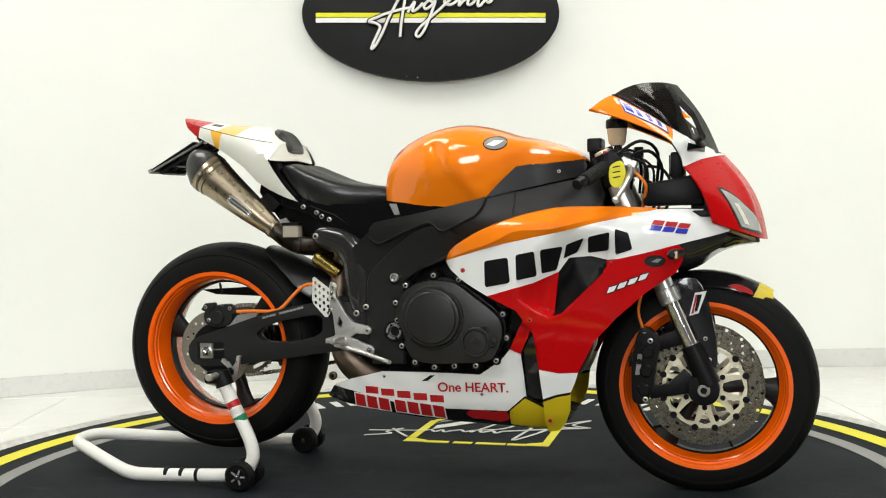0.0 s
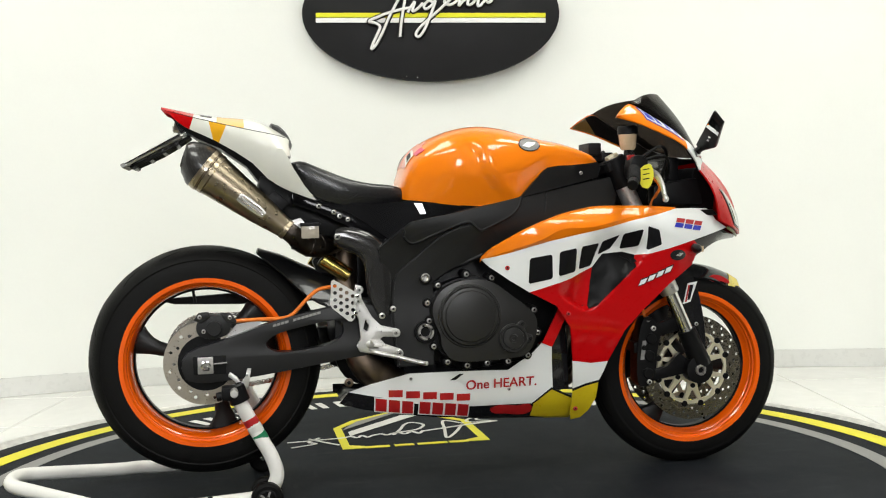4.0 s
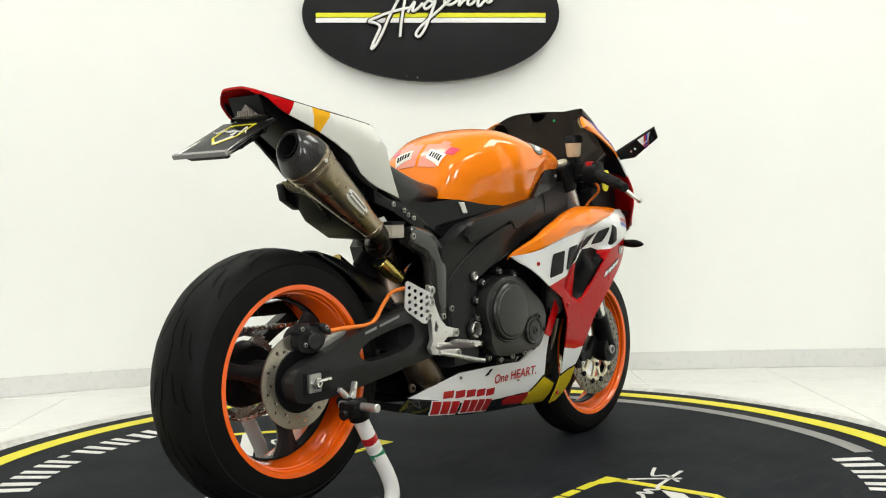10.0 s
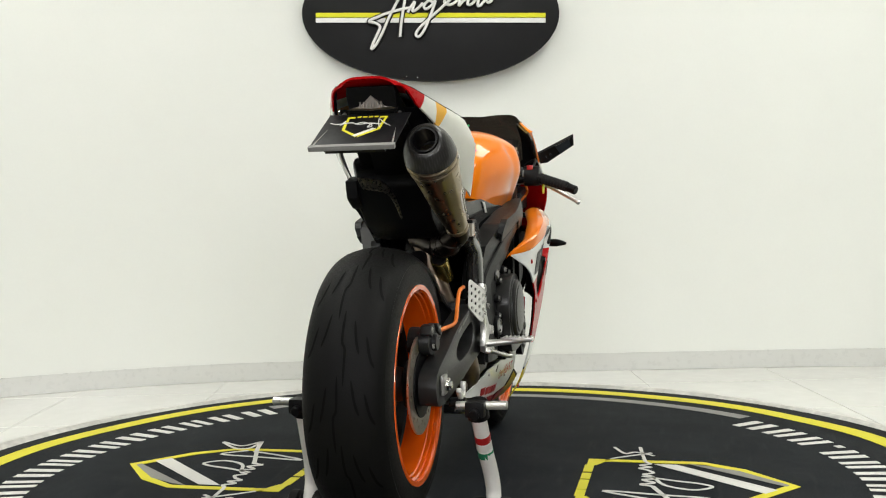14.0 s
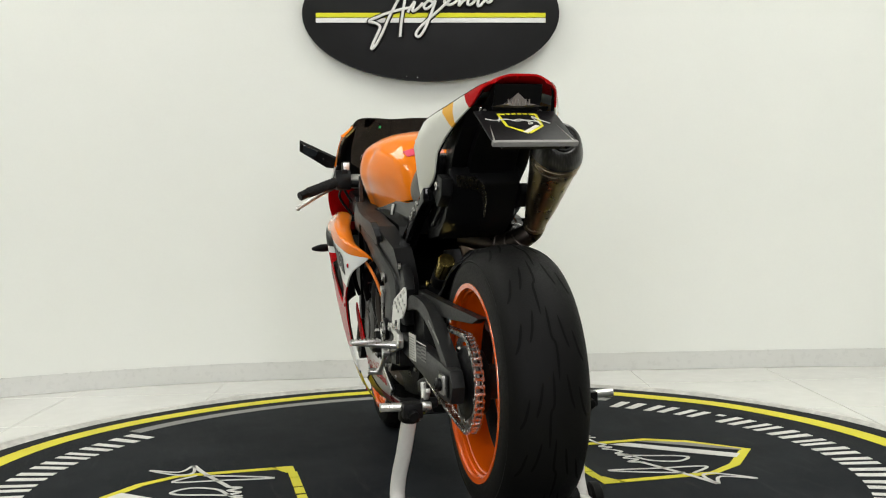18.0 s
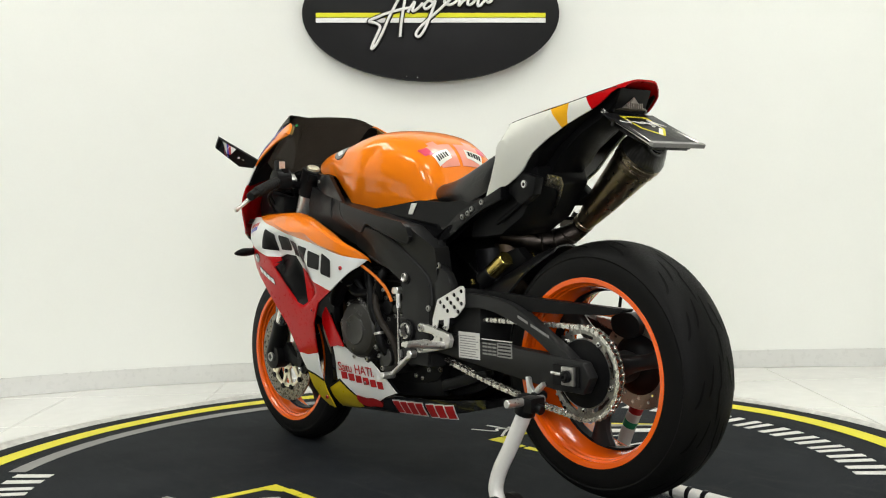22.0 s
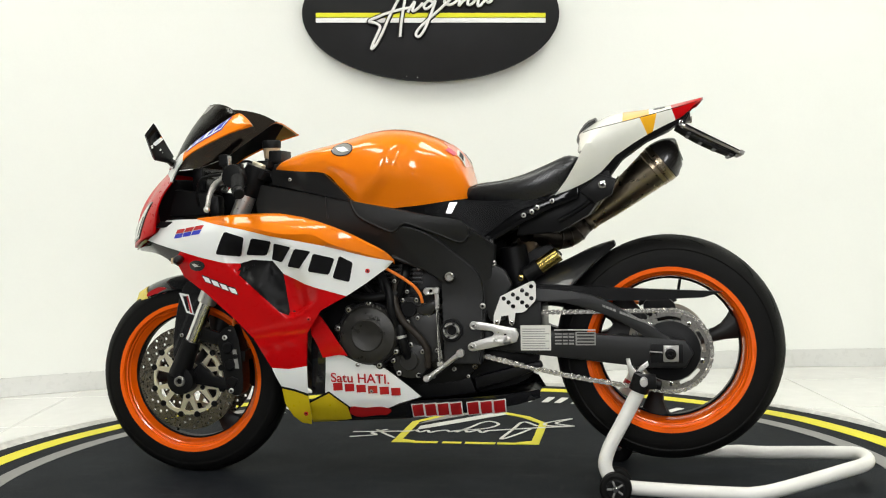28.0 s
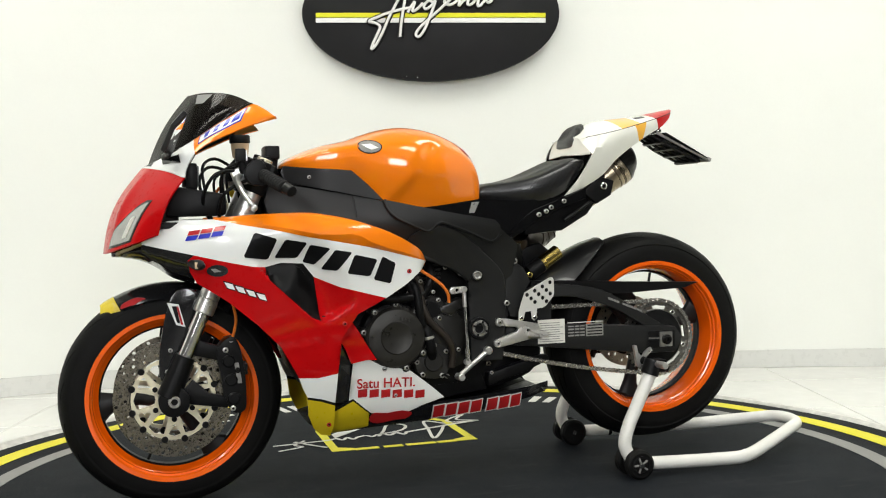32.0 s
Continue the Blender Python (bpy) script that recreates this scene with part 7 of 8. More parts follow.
    part("peg_tread", box((-0.226, min(s * 0.215, s * 0.296), 0.420), (-0.200, max(s * 0.215, s * 0.296), 0.429), 0.002), ALU, br)
    for k in range(7):
        yy = s * (0.222 + k * 0.011)
        part("peg_tooth", box((-0.226, min(yy, yy + s * 0.004), 0.429), (-0.200, max(yy, yy + s * 0.004), 0.432), 0), ALU, br)
part("brake_pedal", tube([(-0.225, -0.180, 0.395), (-0.16, -0.188, 0.380), (-0.09, -0.205, 0.362), (-0.075, -0.215, 0.360)], 0.006, 10), ALU, bike, "aluminium brake pedal")
part("shift_pedal", tube([(-0.093, 0.180, 0.378), (-0.05, 0.182, 0.346), (-0.008, 0.185, 0.314)], [0.008, 0.0062, 0.0078], 10), ALU, bike, "aluminium shift pedal")
part("pedal_web", prism([(-0.085, 0.366), (-0.080, 0.360), (-0.030, 0.322), (-0.018, 0.318), (-0.026, 0.330)], 0.178, 0.184, (), 0.001), ALU, bike)
part("shift_tip", rod((-0.005, 0.175, 0.312), (-0.005, 0.218, 0.314), 0.0095, 12), ALU, bike)
part("shift_knuckle", rod((-0.093, 0.168, 0.378), (-0.093, 0.190, 0.378), 0.011, 16), ALU, bike)
part("lower_link", prism(rounded([(-0.10, 0.362), (-0.20, 0.372), (-0.292, 0.368), (-0.272, 0.300), (-0.20, 0.268), (-0.11, 0.262)]), 0.020, 0.060, (), 0.010), PLASTIC, bike, "black suspension link")
part("sump", prism(rounded([(0.24, 0.360), (-0.09, 0.372), (-0.10, 0.300), (0.02, 0.278), (0.20, 0.282)]), -0.092, 0.092, (), 0.012), PLASTIC, bike, "black oil sump")
part("sump_guard", prism([(0.19, 0.300), (-0.10, 0.310), (-0.12, 0.255), (0.0, 0.240), (0.12, 0.232)], 0.070, 0.088, (), 0.004), PLASTIC, bike, "black plate under the sump")
for x, z in ((0.00, 0.300), (-0.06, 0.322), (-0.085, 0.352)):
    bolt(x, 0.092, z, 0.008, bike, 1)
part("side_linkage", prism([(-0.12, 0.30), (-0.25, 0.335), (-0.30, 0.345), (-0.31, 0.33), (-0.24, 0.30), (-0.12, 0.265)], 0.07, 0.10, (), 0.006), PLASTIC, bike, "black linkage arm")
for x, z in ((-0.12, 0.33), (-0.235, 0.335)):
    bolt(x, 0.10, z, 0.009, bike, 1, STEEL)
bolt(-0.275, -0.12, 0.305, 0.015, bike, -1, HEADER)

# ---- fairing ----
def swell(x):
    return soft(x, [0.083, 0.16, 0.28, 0.42, 0.64], [0.0, 0.006, 0.014, 0.009, 0.0])


def fold(x, z):
    """The orange edge swells above a crease that rises to the front."""
    return flank(x, z) + swell(x)


def under_fold(x, z, crest, low):
    """Below the crease the surface falls back to the white band."""
    zc = soft(x, [q[0] for q in crest], [q[1] for q in crest])
    zl = soft(x, [q[0] for q in [crest[0]] + low[::-1] + [crest[-1]]], [q[1] for q in [crest[0]] + low[::-1] + [crest[-1]]])
    return flank(x, z) + swell(x) * max(0.0, min(1.0, (z - zl) / max(0.002, zc - zl)))


OPEN_EDGE = [Vector(p) for p in ((0.350, 0.500), (0.364, 0.548), (0.390, 0.602), (0.418, 0.638), (0.433, 0.645), (0.475, 0.642), (0.520, 0.632))]
LIP = [(0.205, 0.556), (0.225, 0.549), (0.29, 0.522), (0.345, 0.492), (0.375, 0.484), (0.44, 0.527), (0.507, 0.600), (0.56, 0.66)]


def skin_y(x, z):
    """The flank with the hollow that leads into the air opening, behind and above it."""
    p = Vector((x, z))
    near = 1.0
    for a, b in zip(OPEN_EDGE, OPEN_EDGE[1:]):
        t = max(0.0, min(1.0, (p - a).dot(b - a) / (b - a).length_squared))
        near = min(near, (p - a.lerp(b, t)).length)
    lip = soft(x, [q[0] for q in LIP], [q[1] for q in LIP])
    return flank(x, z) - 0.034 * ease(1 - near / 0.085) * ease((z - lip) / 0.014) * ease((0.56 - x) / 0.05)


for s in SIDES:
    top = [(0.083, 0.632), (0.100, 0.655), (0.130, 0.676), (0.200, 0.713), (0.287, 0.744), (0.36, 0.760), (0.413, 0.766), (0.50, 0.765), (0.554, 0.763), (0.640, 0.757)]
    low = [(0.575, 0.742), (0.494, 0.727), (0.41, 0.707), (0.33, 0.692), (0.26, 0.678), (0.20, 0.663), (0.13, 0.644)]
    crest = [(0.083, 0.632), (0.115, 0.645), (0.16, 0.660), (0.21, 0.674), (0.245, 0.688), (0.275, 0.705), (0.30, 0.711), (0.34, 0.711), (0.38, 0.713), (0.42, 0.721), (0.48, 0.735), (0.55, 0.746), (0.64, 0.757)]
    side = part("side_fairing", panel(top + crest[1:-1][::-1], fold, s, 0.004, 0.010), ORANGE, bike, "orange upper edge of the side fairing", 50)
    part("fairing_facet", panel(crest + low, lambda x, z: under_fold(x, z, crest, low), s, 0.004, 0.010), ORANGE, side, "orange facet under the crease", 50)
    roll = []
    for x, z in [tuple(q)[:2] for q in spline([(a, b, 0) for a, b in top], 3)]:
        y = fold(x, z)
        reach = soft(x, [0.083, 0.12, 0.20, 0.40, 0.64], [0.012, 0.030, 0.046, 0.040, 0.012])
        row = [(x, s * (y - reach * a), z + 0.014 * math.sin(1.3 * a) * (1 - a * 0.6) - 0.012 * a * a) for a in (0, 0.15, 0.35, 0.6, 0.8, 1.0)]
        roll.append(row + [(a, b - s * 0.001, c - 0.004) for a, b, c in reversed(row)])
    part("fairing_roll", skin(roll), ORANGE, side, "orange edge rolled inwards", 60)
    white = [(0.083, 0.632), (0.13, 0.644), (0.20, 0.663), (0.26, 0.678), (0.33, 0.692), (0.41, 0.707), (0.494, 0.727), (0.575, 0.742), (0.640, 0.757), (0.70, 0.757), (0.752, 0.755), (0.778, 0.722), (0.822, 0.699), (0.785, 0.690),
             (0.690, 0.668), (0.612, 0.649), (0.550, 0.636), (0.515, 0.632), (0.475, 0.642), (0.433, 0.645), (0.418, 0.638), (0.390, 0.602), (0.325, 0.574), (0.262, 0.557), (0.205, 0.541), (0.150, 0.575), (0.100, 0.612)]
    part("white_band", panel(white, skin_y, s, 0.004, 0.009), WHITE, side, "white fairing band with dark lettering bars", 50)
    red1 = [(0.205, 0.541), (0.262, 0.557), (0.325, 0.574), (0.390, 0.602), (0.364, 0.548), (0.350, 0.512), (0.355, 0.494), (0.375, 0.488), (0.400, 0.498), (0.440, 0.527), (0.480, 0.565), (0.507, 0.600), (0.515, 0.632), (0.550, 0.636), (0.612, 0.649), (0.690, 0.668), (0.705, 0.655),
            (0.700, 0.625), (0.685, 0.598), (0.610, 0.548), (0.535, 0.483), (0.480, 0.425), (0.450, 0.375), (0.434, 0.340), (0.385, 0.337), (0.332, 0.346), (0.333, 0.40), (0.322, 0.440), (0.302, 0.472), (0.280, 0.502), (0.245, 0.520)]
    part("red_side", panel(red1, skin_y, s, 0.004, 0.007), RED, side, "red lower fairing side with an air opening", 50)
    part("opening_edge", panel([(0.390, 0.602), (0.418, 0.638), (0.433, 0.645), (0.475, 0.642), (0.515, 0.632), (0.507, 0.600), (0.498, 0.618), (0.470, 0.630), (0.435, 0.632), (0.424, 0.624), (0.400, 0.594), (0.374, 0.545), (0.356, 0.515), (0.362, 0.502), (0.375, 0.488), (0.355, 0.494), (0.350, 0.512), (0.364, 0.548)], lambda x, z: skin_y(x, z) - 0.006, s, 0.004, 0.012), PLASTIC, side, "black opening edge")
    part("white_leg", panel([(0.332, 0.346), (0.385, 0.337), (0.434, 0.340), (0.424, 0.312), (0.412, 0.287), (0.375, 0.279), (0.338, 0.266)], flank, s, 0.004, 0.014), WHITE, side, "white lower leg of the fairing", 50)
    part("leg_line", panel([(0.338, 0.266), (0.375, 0.279), (0.412, 0.287), (0.411, 0.280), (0.375, 0.272), (0.338, 0.258)], flank, s, 0.004, 0.014), PRINT, side)
    part("yellow_leg", panel([(0.338, 0.258), (0.375, 0.272), (0.411, 0.280), (0.408, 0.235), (0.392, 0.197), (0.372, 0.175), (0.345, 0.170), (0.338, 0.20)], flank, s, 0.004, 0.014), YELLOW, side, "yellow fairing toe", 50)
    part("fairing_lining", panel([(0.115, 0.612), (0.13, 0.668), (0.20, 0.706), (0.36, 0.752), (0.55, 0.756), (0.74, 0.748), (0.765, 0.708), (0.690, 0.675), (0.55, 0.645), (0.44, 0.655), (0.39, 0.640), (0.34, 0.595), (0.325, 0.54), (0.33, 0.50), (0.36, 0.475), (0.42, 0.50), (0.50, 0.555), (0.53, 0.62), (0.66, 0.64), (0.67, 0.60), (0.60, 0.55), (0.525, 0.485), (0.45, 0.39), (0.42, 0.346), (0.345, 0.352), (0.342, 0.41), (0.31, 0.48), (0.27, 0.515), (0.215, 0.548)], lambda x, z: skin_y(x, z) - 0.008, s, 0.003, 0.012), PLASTIC, side, "black inside of the fairing")
    # plain slanted blocks where the sponsor's name stands
    blocks = [((0.201, 0.564), (0.268, 0.576), (0.265, 0.642), (0.203, 0.633)), ((0.285, 0.582), (0.336, 0.592), (0.334, 0.657), (0.286, 0.648)), ((0.348, 0.598), (0.385, 0.606), (0.405, 0.668), (0.349, 0.660)),
              ((0.404, 0.636), (0.440, 0.652), (0.461, 0.689), (0.414, 0.672)), ((0.467, 0.650), (0.520, 0.656), (0.526, 0.703), (0.471, 0.691)), ((0.538, 0.645), (0.581, 0.659), (0.572, 0.700), (0.539, 0.711))]
    if s > 0:
        blocks = [((0.572, 0.660), (0.508, 0.651), (0.486, 0.704), (0.543, 0.722)), ((0.492, 0.655), (0.434, 0.653), (0.410, 0.692), (0.466, 0.702)), ((0.420, 0.642), (0.390, 0.634), (0.352, 0.676), (0.403, 0.687)),
                  ((0.374, 0.622), (0.334, 0.617), (0.296, 0.664), (0.341, 0.672)), ((0.309, 0.609), (0.249, 0.600), (0.230, 0.644), (0.290, 0.658)), ((0.240, 0.591), (0.194, 0.579), (0.181, 0.632), (0.217, 0.651))]
    for quad in blocks:
        q = [Vector(p) for p in quad]
        line = []
        for i in range(4):
            for f in (0.07, 0.5, 0.93):
                line.append(tuple(q[i].lerp(q[(i + 1) % 4], f)))
        part("letter_bar", panel(line, skin_y, s, 0.0008, 0.012, 0.0018), PRINT, side)
    up = 0.010 if s > 0 else 0.0
    for k in range(3):
        x0, zb = 0.622 + k * 0.031, 0.706 - k * 0.0045 + up
        lean = 0.006 * (1 if s < 0 else -1)
        part("badge_bar", panel([(x0, zb), (x0 + 0.027, zb - 0.003), (x0 + 0.027 + lean, zb + 0.009), (x0 + lean, zb + 0.012)], flank, s, 0.0008, 0.02, 0.0018), BLUE, side, "blue badge bar")
        part("badge_bar", panel([(x0 + lean, zb + 0.0135), (x0 + 0.027 + lean, zb + 0.0105), (x0 + 0.027 + 2 * lean, zb + 0.022), (x0 + 2 * lean, zb + 0.025)], flank, s, 0.0008, 0.02, 0.0018), REDPRINT, side, "red badge bar")
    for k in range(4):
        x0, zb = 0.515 + k * 0.026, 0.548 + k * 0.010
        part("badge_bar", panel([(x0 - 0.002, zb - 0.003), (x0 + 0.020, zb + 0.004), (x0 + 0.030, zb + 0.025), (x0 + 0.005, zb + 0.018)], flank, s, 0.0008, 0.02, 0.0014), PRINT, side)
        part("badge_bar", panel([(x0, zb), (x0 + 0.018, zb + 0.006), (x0 + 0.026, zb + 0.021), (x0 + 0.006, zb + 0.015)], flank, s, 0.0008, 0.02, 0.0026), WHITE, side, "white badge bar")
    part("maker_emblem", panel([tuple(p)[:2] for p in spline([(0.635 + 0.026 * math.cos(a), 0.628 + 0.015 * math.sin(a), 0) for a in [2 * math.pi * k / 10 for k in range(10)]], 2, True)], flank, s, 0.001, 0.02, 0.002), BLACK, side)
    part("maker_emblem", panel([(0.625, 0.626), (0.640, 0.634), (0.652, 0.633), (0.642, 0.624)], flank, s, 0.001, 0.02, 0.0034), CHROME, side)
    for x, z in ((0.143, 0.609), (0.315, 0.478), (0.352, 0.205)):
        bolt(x, s * (flank(x, z)), z, 0.0075, side, s, REDPRINT)
    ind = part("turn_signal", tube([(0.700, s * 0.19, 0.650), (0.690, s * 0.225, 0.646), (0.680, s * 0.26, 0.645), (0.672, s * 0.292, 0.643)], [0.008, 0.012, 0.013, 0.004], 12), PLASTIC, bike, "small black arrow-shaped turn signal")
    part("signal_lens", box((0.684, min(s * 0.245, s * 0.275), 0.636), (0.692, max(s * 0.245, s * 0.275), 0.653), 0.003), AMBERJAR, ind)

    # belly pan
    bw = [(-0.215, 0.300), (-0.115, 0.326), (-0.007, 0.326), (0.10, 0.324), (0.162, 0.322), (0.200, 0.338), (0.225, 0.365), (0.252, 0.396), (0.280, 0.384), (0.268, 0.330), (0.263, 0.285), (0.290, 0.245), (0.238, 0.222), (0.10, 0.222), (0.0, 0.224), (-0.06, 0.232), (-0.17, 0.258), (-0.276, 0.277)]
    if s > 0:
        bw = [(0.026, 0.252), (0.058, 0.281), (0.089, 0.306), (0.125, 0.334), (0.165, 0.345), (0.204, 0.352), (0.252, 0.380), (0.285, 0.372), (0.280, 0.330), (0.275, 0.285), (0.298, 0.245), (0.238, 0.222), (0.13, 0.214), (0.09, 0.232)]
    pan = part("belly_pan", panel(bw, belly, s, 0.004, 0.014), WHITE, bike, "white and black belly pan with red lettering bars", 50)
    part("pan_lining", panel(bw, lambda x, z: belly(x, z) - 0.012, s, 0.003, 0.03), PLASTIC, pan, "black inside of the belly pan")
    keel_top = [(-0.300, 0.268), (-0.20, 0.258), (-0.10, 0.250), (0.035, 0.240), (0.09, 0.228), (0.13, 0.214)] if s > 0 else [(-0.276, 0.277), (-0.17, 0.258), (-0.06, 0.232), (0.0, 0.224), (0.10, 0.222)]
    part("black_keel", panel(keel_top + [(0.238, 0.222), (0.235, 0.182), (0.175, 0.186), (0.08, 0.186), (-0.026, 0.194), (-0.13, 0.210), (-0.24, 0.228), (-0.300, 0.244)], belly, s, 0.004, 0.014), BLACK, pan, "black keel of the belly pan", 50)
    part("yellow_toe", panel([(0.235, 0.182), (0.238, 0.222), (0.285, 0.262), (0.342, 0.234), (0.350, 0.200), (0.350, 0.170), (0.28, 0.172)], lambda x, z: belly(x, z) + 0.002, s, 0.004, 0.014), YELLOW, pan, "yellow belly toe", 50)
    part("toe_line", panel([(0.232, 0.222), (0.285, 0.268), (0.342, 0.241), (0.342, 0.234), (0.285, 0.262), (0.238, 0.222)], lambda x, z: belly(x, z) + 0.003, s, 0.004, 0.014), PRINT, pan)
    part("red_strut", panel([(0.252, 0.396), (0.280, 0.384), (0.300, 0.425), (0.318, 0.465), (0.298, 0.492)] if s < 0 else [(0.222, 0.372), (0.250, 0.374), (0.292, 0.366), (0.305, 0.400), (0.323, 0.434), (0.318, 0.462), (0.296, 0.486), (0.278, 0.462), (0.25, 0.415)], lambda x, z: 0.190 + 0.1 * (z - 0.38), s, 0.004, 0.014), RED, pan, "red strut", 50)
    part("vent_lining", panel([(0.268, 0.26), (0.280, 0.384), (0.318, 0.465), (0.333, 0.40), (0.332, 0.346), (0.338, 0.258)], lambda x, z: 0.150 + 0.08 * (z - 0.25), s, 0.01, 0.02), BLACK, pan, "black vent lining")
    part("keel_floor", prism([(-0.29, 0.240), (-0.13, 0.205), (0.08, 0.183), (0.34, 0.170), (0.40, 0.20), (0.34, 0.215), (0.08, 0.20), (-0.13, 0.222), (-0.27, 0.258)], min(0, s * 0.11), max(0, s * 0.11), (), 0.004), PLASTIC, pan)
    # plain red bars in place of the two sponsor names, and a red emblem
    for k in range(5 if s < 0 else 6):
        x0 = -0.170 + k * 0.047 if s < 0 else 0.083 + k * 0.0325
        z0 = 0.262 - k * 0.0050 if s < 0 else 0.256 + k * 0.003
        bw_, bh_ = (0.038, 0.020) if s < 0 else (0.026, 0.022)
        part("letter_bar", panel([(x0, z0), (x0 + bw_, z0 - 0.001), (x0 + bw_, z0 + bh_ - 0.001), (x0, z0 + bh_)], belly, s, 0.0008, 0.02, 0.0018), REDPRINT, pan, "red lettering bar")
    for k in range(7):
        x0 = -0.205 + k * 0.036 + (0.012 if k > 2 else 0)
        z0 = (0.224 - 0.0045 * k) if s < 0 else (0.208 - 0.0022 * k)
        part("letter_bar", panel([(x0 - 0.003, z0 - 0.003), (x0 + 0.033, z0 - 0.007), (x0 + 0.033, z0 + 0.035), (x0 - 0.003, z0 + 0.039)], belly, s, 0.0008, 0.02, 0.0018), WHITE, pan)
        part("letter_bar", panel([(x0, z0), (x0 + 0.030, z0 - 0.004), (x0 + 0.030, z0 + 0.032), (x0, z0 + 0.036)], belly, s, 0.0008, 0.02, 0.0032), REDPRINT, pan, "red lettering bar")
    part("red_emblem", panel([tuple(p)[:2] for p in spline([(0.115, 0.212, 0), (0.145, 0.222, 0), (0.19, 0.218, 0), (0.225, 0.222, 0), (0.235, 0.200, 0), (0.21, 0.188, 0), (0.16, 0.194, 0), (0.13, 0.196, 0)], 3, True)], belly, s, 0.0008, 0.02, 0.0030), REDPRINT, pan, "red emblem")
    part("pan_vent", panel([(-0.002, 0.302), (0.024, 0.318), (0.036, 0.318), (0.014, 0.302)], belly, s, 0.001, 0.02, 0.0015), PRINT, pan)
    for x, z in ((-0.11, 0.312), (0.165, 0.268)):
        bolt(x, s * belly(x, z), z, 0.006, pan, s)


def lettering(text, x0, z0, size, slope, s, parent):
    """Readable words on the belly pan, laid on its flank."""
    cu = bpy.data.curves.new("slogan", "FONT")
    cu.body, cu.size, cu.offset = text, size, 0.0006
    tmp = new("slogan_tmp", cu)
    bpy.context.view_layer.update()
    me = bpy.data.meshes.new_from_object(tmp.evaluated_get(bpy.context.evaluated_depsgraph_get()))
    bpy.data.objects.remove(tmp)
    bm = bmesh.new()
    bm.from_mesh(me)
    width = max(v.co.x for v in bm.verts)
    bmesh.ops.triangulate(bm, faces=bm.faces[:])
    for v in bm.verts:
        u, w = v.co.x, v.co.y
        x = x0 + u if s < 0 else x0 + width - u
        z = z0 + w + slope * (x - x0)
        v.co = Vector((x, s * (belly(x, z) + 0.0052), z))
    bmesh.ops.recalc_face_normals(bm, faces=bm.faces)
    part("slogan", bm, REDPRINT, parent, "red slogan lettering", 38, False)


pans = [o for o in bike.children if o.name.startswith("belly_pan")]
lettering("One HEART.", 0.042, 0.273, 0.037, 0.02, -1, pans[0])
lettering("Satu HATI.", 0.112, 0.290, 0.037, 0.04, 1, pans[1])

# nose and cowl: surfaces drawn between pairs of edge lines, from the flank (u 0) to the centre (u 1)
def edge(pts):
    line = spline([Vector(p) for p in pts], 8)

    def at(u):
        f = max(0.0, min(1.0, u)) * (len(line) - 1)
        k = min(int(f), len(line) - 2)
        return line[k].lerp(line[k + 1], f - k)
    return at


SCREEN_TOP = edge([(0.530, 0.162, 1.052), (0.563, 0.145, 1.072), (0.600, 0.118, 1.084), (0.650, 0.065, 1.089), (0.683, 0, 1.088)])
SCREEN_LOW = edge([(0.530, 0.162, 1.052), (0.620, 0.165, 1.000), (0.704, 0.156, 0.944), (0.757, 0.100, 0.917), (0.790, 0, 0.905)])
COWL_LOW = edge([(0.473, 0.205, 1.013), (0.54, 0.207, 0.994), (0.61, 0.206, 0.965), (0.66, 0.205, 0.940), (0.690, 0.208, 0.910), (0.709, 0.222, 0.862)])
NOSE_TOP = edge([(0.709, 0.222, 0.862), (0.757, 0.130, 0.884), (0.792, 0.060, 0.893), (0.806, 0, 0.896)])
NOSE_LOW = edge([(0.778, 0.195, 0.721), (0.835, 0.163, 0.700), (0.872, 0.120, 0.686), (0.899, 0.070, 0.676), (0.912, 0, 0.672)])
COWL_TOP = edge([(0.473, 0.205, 1.013), (0.495, 0.182, 1.034), (0.530, 0.162, 1.052), (0.575, 0.164, 1.027), (0.620, 0.165, 1.000), (0.662, 0.162, 0.972), (0.704, 0.156, 0.944)])


def nose_point(u, v):
    """v runs from the chin to the brow."""
    p = NOSE_LOW(u).lerp(NOSE_TOP(u), v)
    k = math.sin(math.pi * v) * 0.022
    fold = 0.006 * math.exp(-((u - 0.62) / 0.08) ** 2) * math.sin(math.pi * v)
    return p + Vector((k * (0.4 + 0.6 * u) + fold, k * (1 - u) * 0.5, k * 0.35 + fold * 0.6))


def screen_point(u, v):
    p = SCREEN_LOW(u).lerp(SCREEN_TOP(u), v)
    k = 0.010 * math.sin(math.pi * v) * math.sin(math.pi * (0.15 + 0.35 * u))
    return p + Vector((k * u, k * (1 - u), k * 0.6))


def ruled(a, b, u0, u1, puff, s, lift=0.0, v0=0.0, v1=1.0, nu=18, nv=8, th=0.004):
    """A sheet between two edge lines with a little swell."""
    rows = []
    for i in range(nu + 1):
        u = lerp(u0, u1, i / nu)
        row, back = [], []
        for j in range(nv + 1):
            v = lerp(v0(u) if callable(v0) else v0, v1(u) if callable(v1) else v1, j / nv)
            p = a(u).lerp(b(u), v)
            k = puff * math.sin(math.pi * v) + lift
            q = p + Vector((k * 0.25, k * 0.85, k * 0.35))
            row.append((q.x, s * q.y, q.z))
            back.append((q.x - th * 0.3, s * (q.y - th), q.z - th * 0.5))
        rows.append(row + back[::-1])
    return skin(rows)


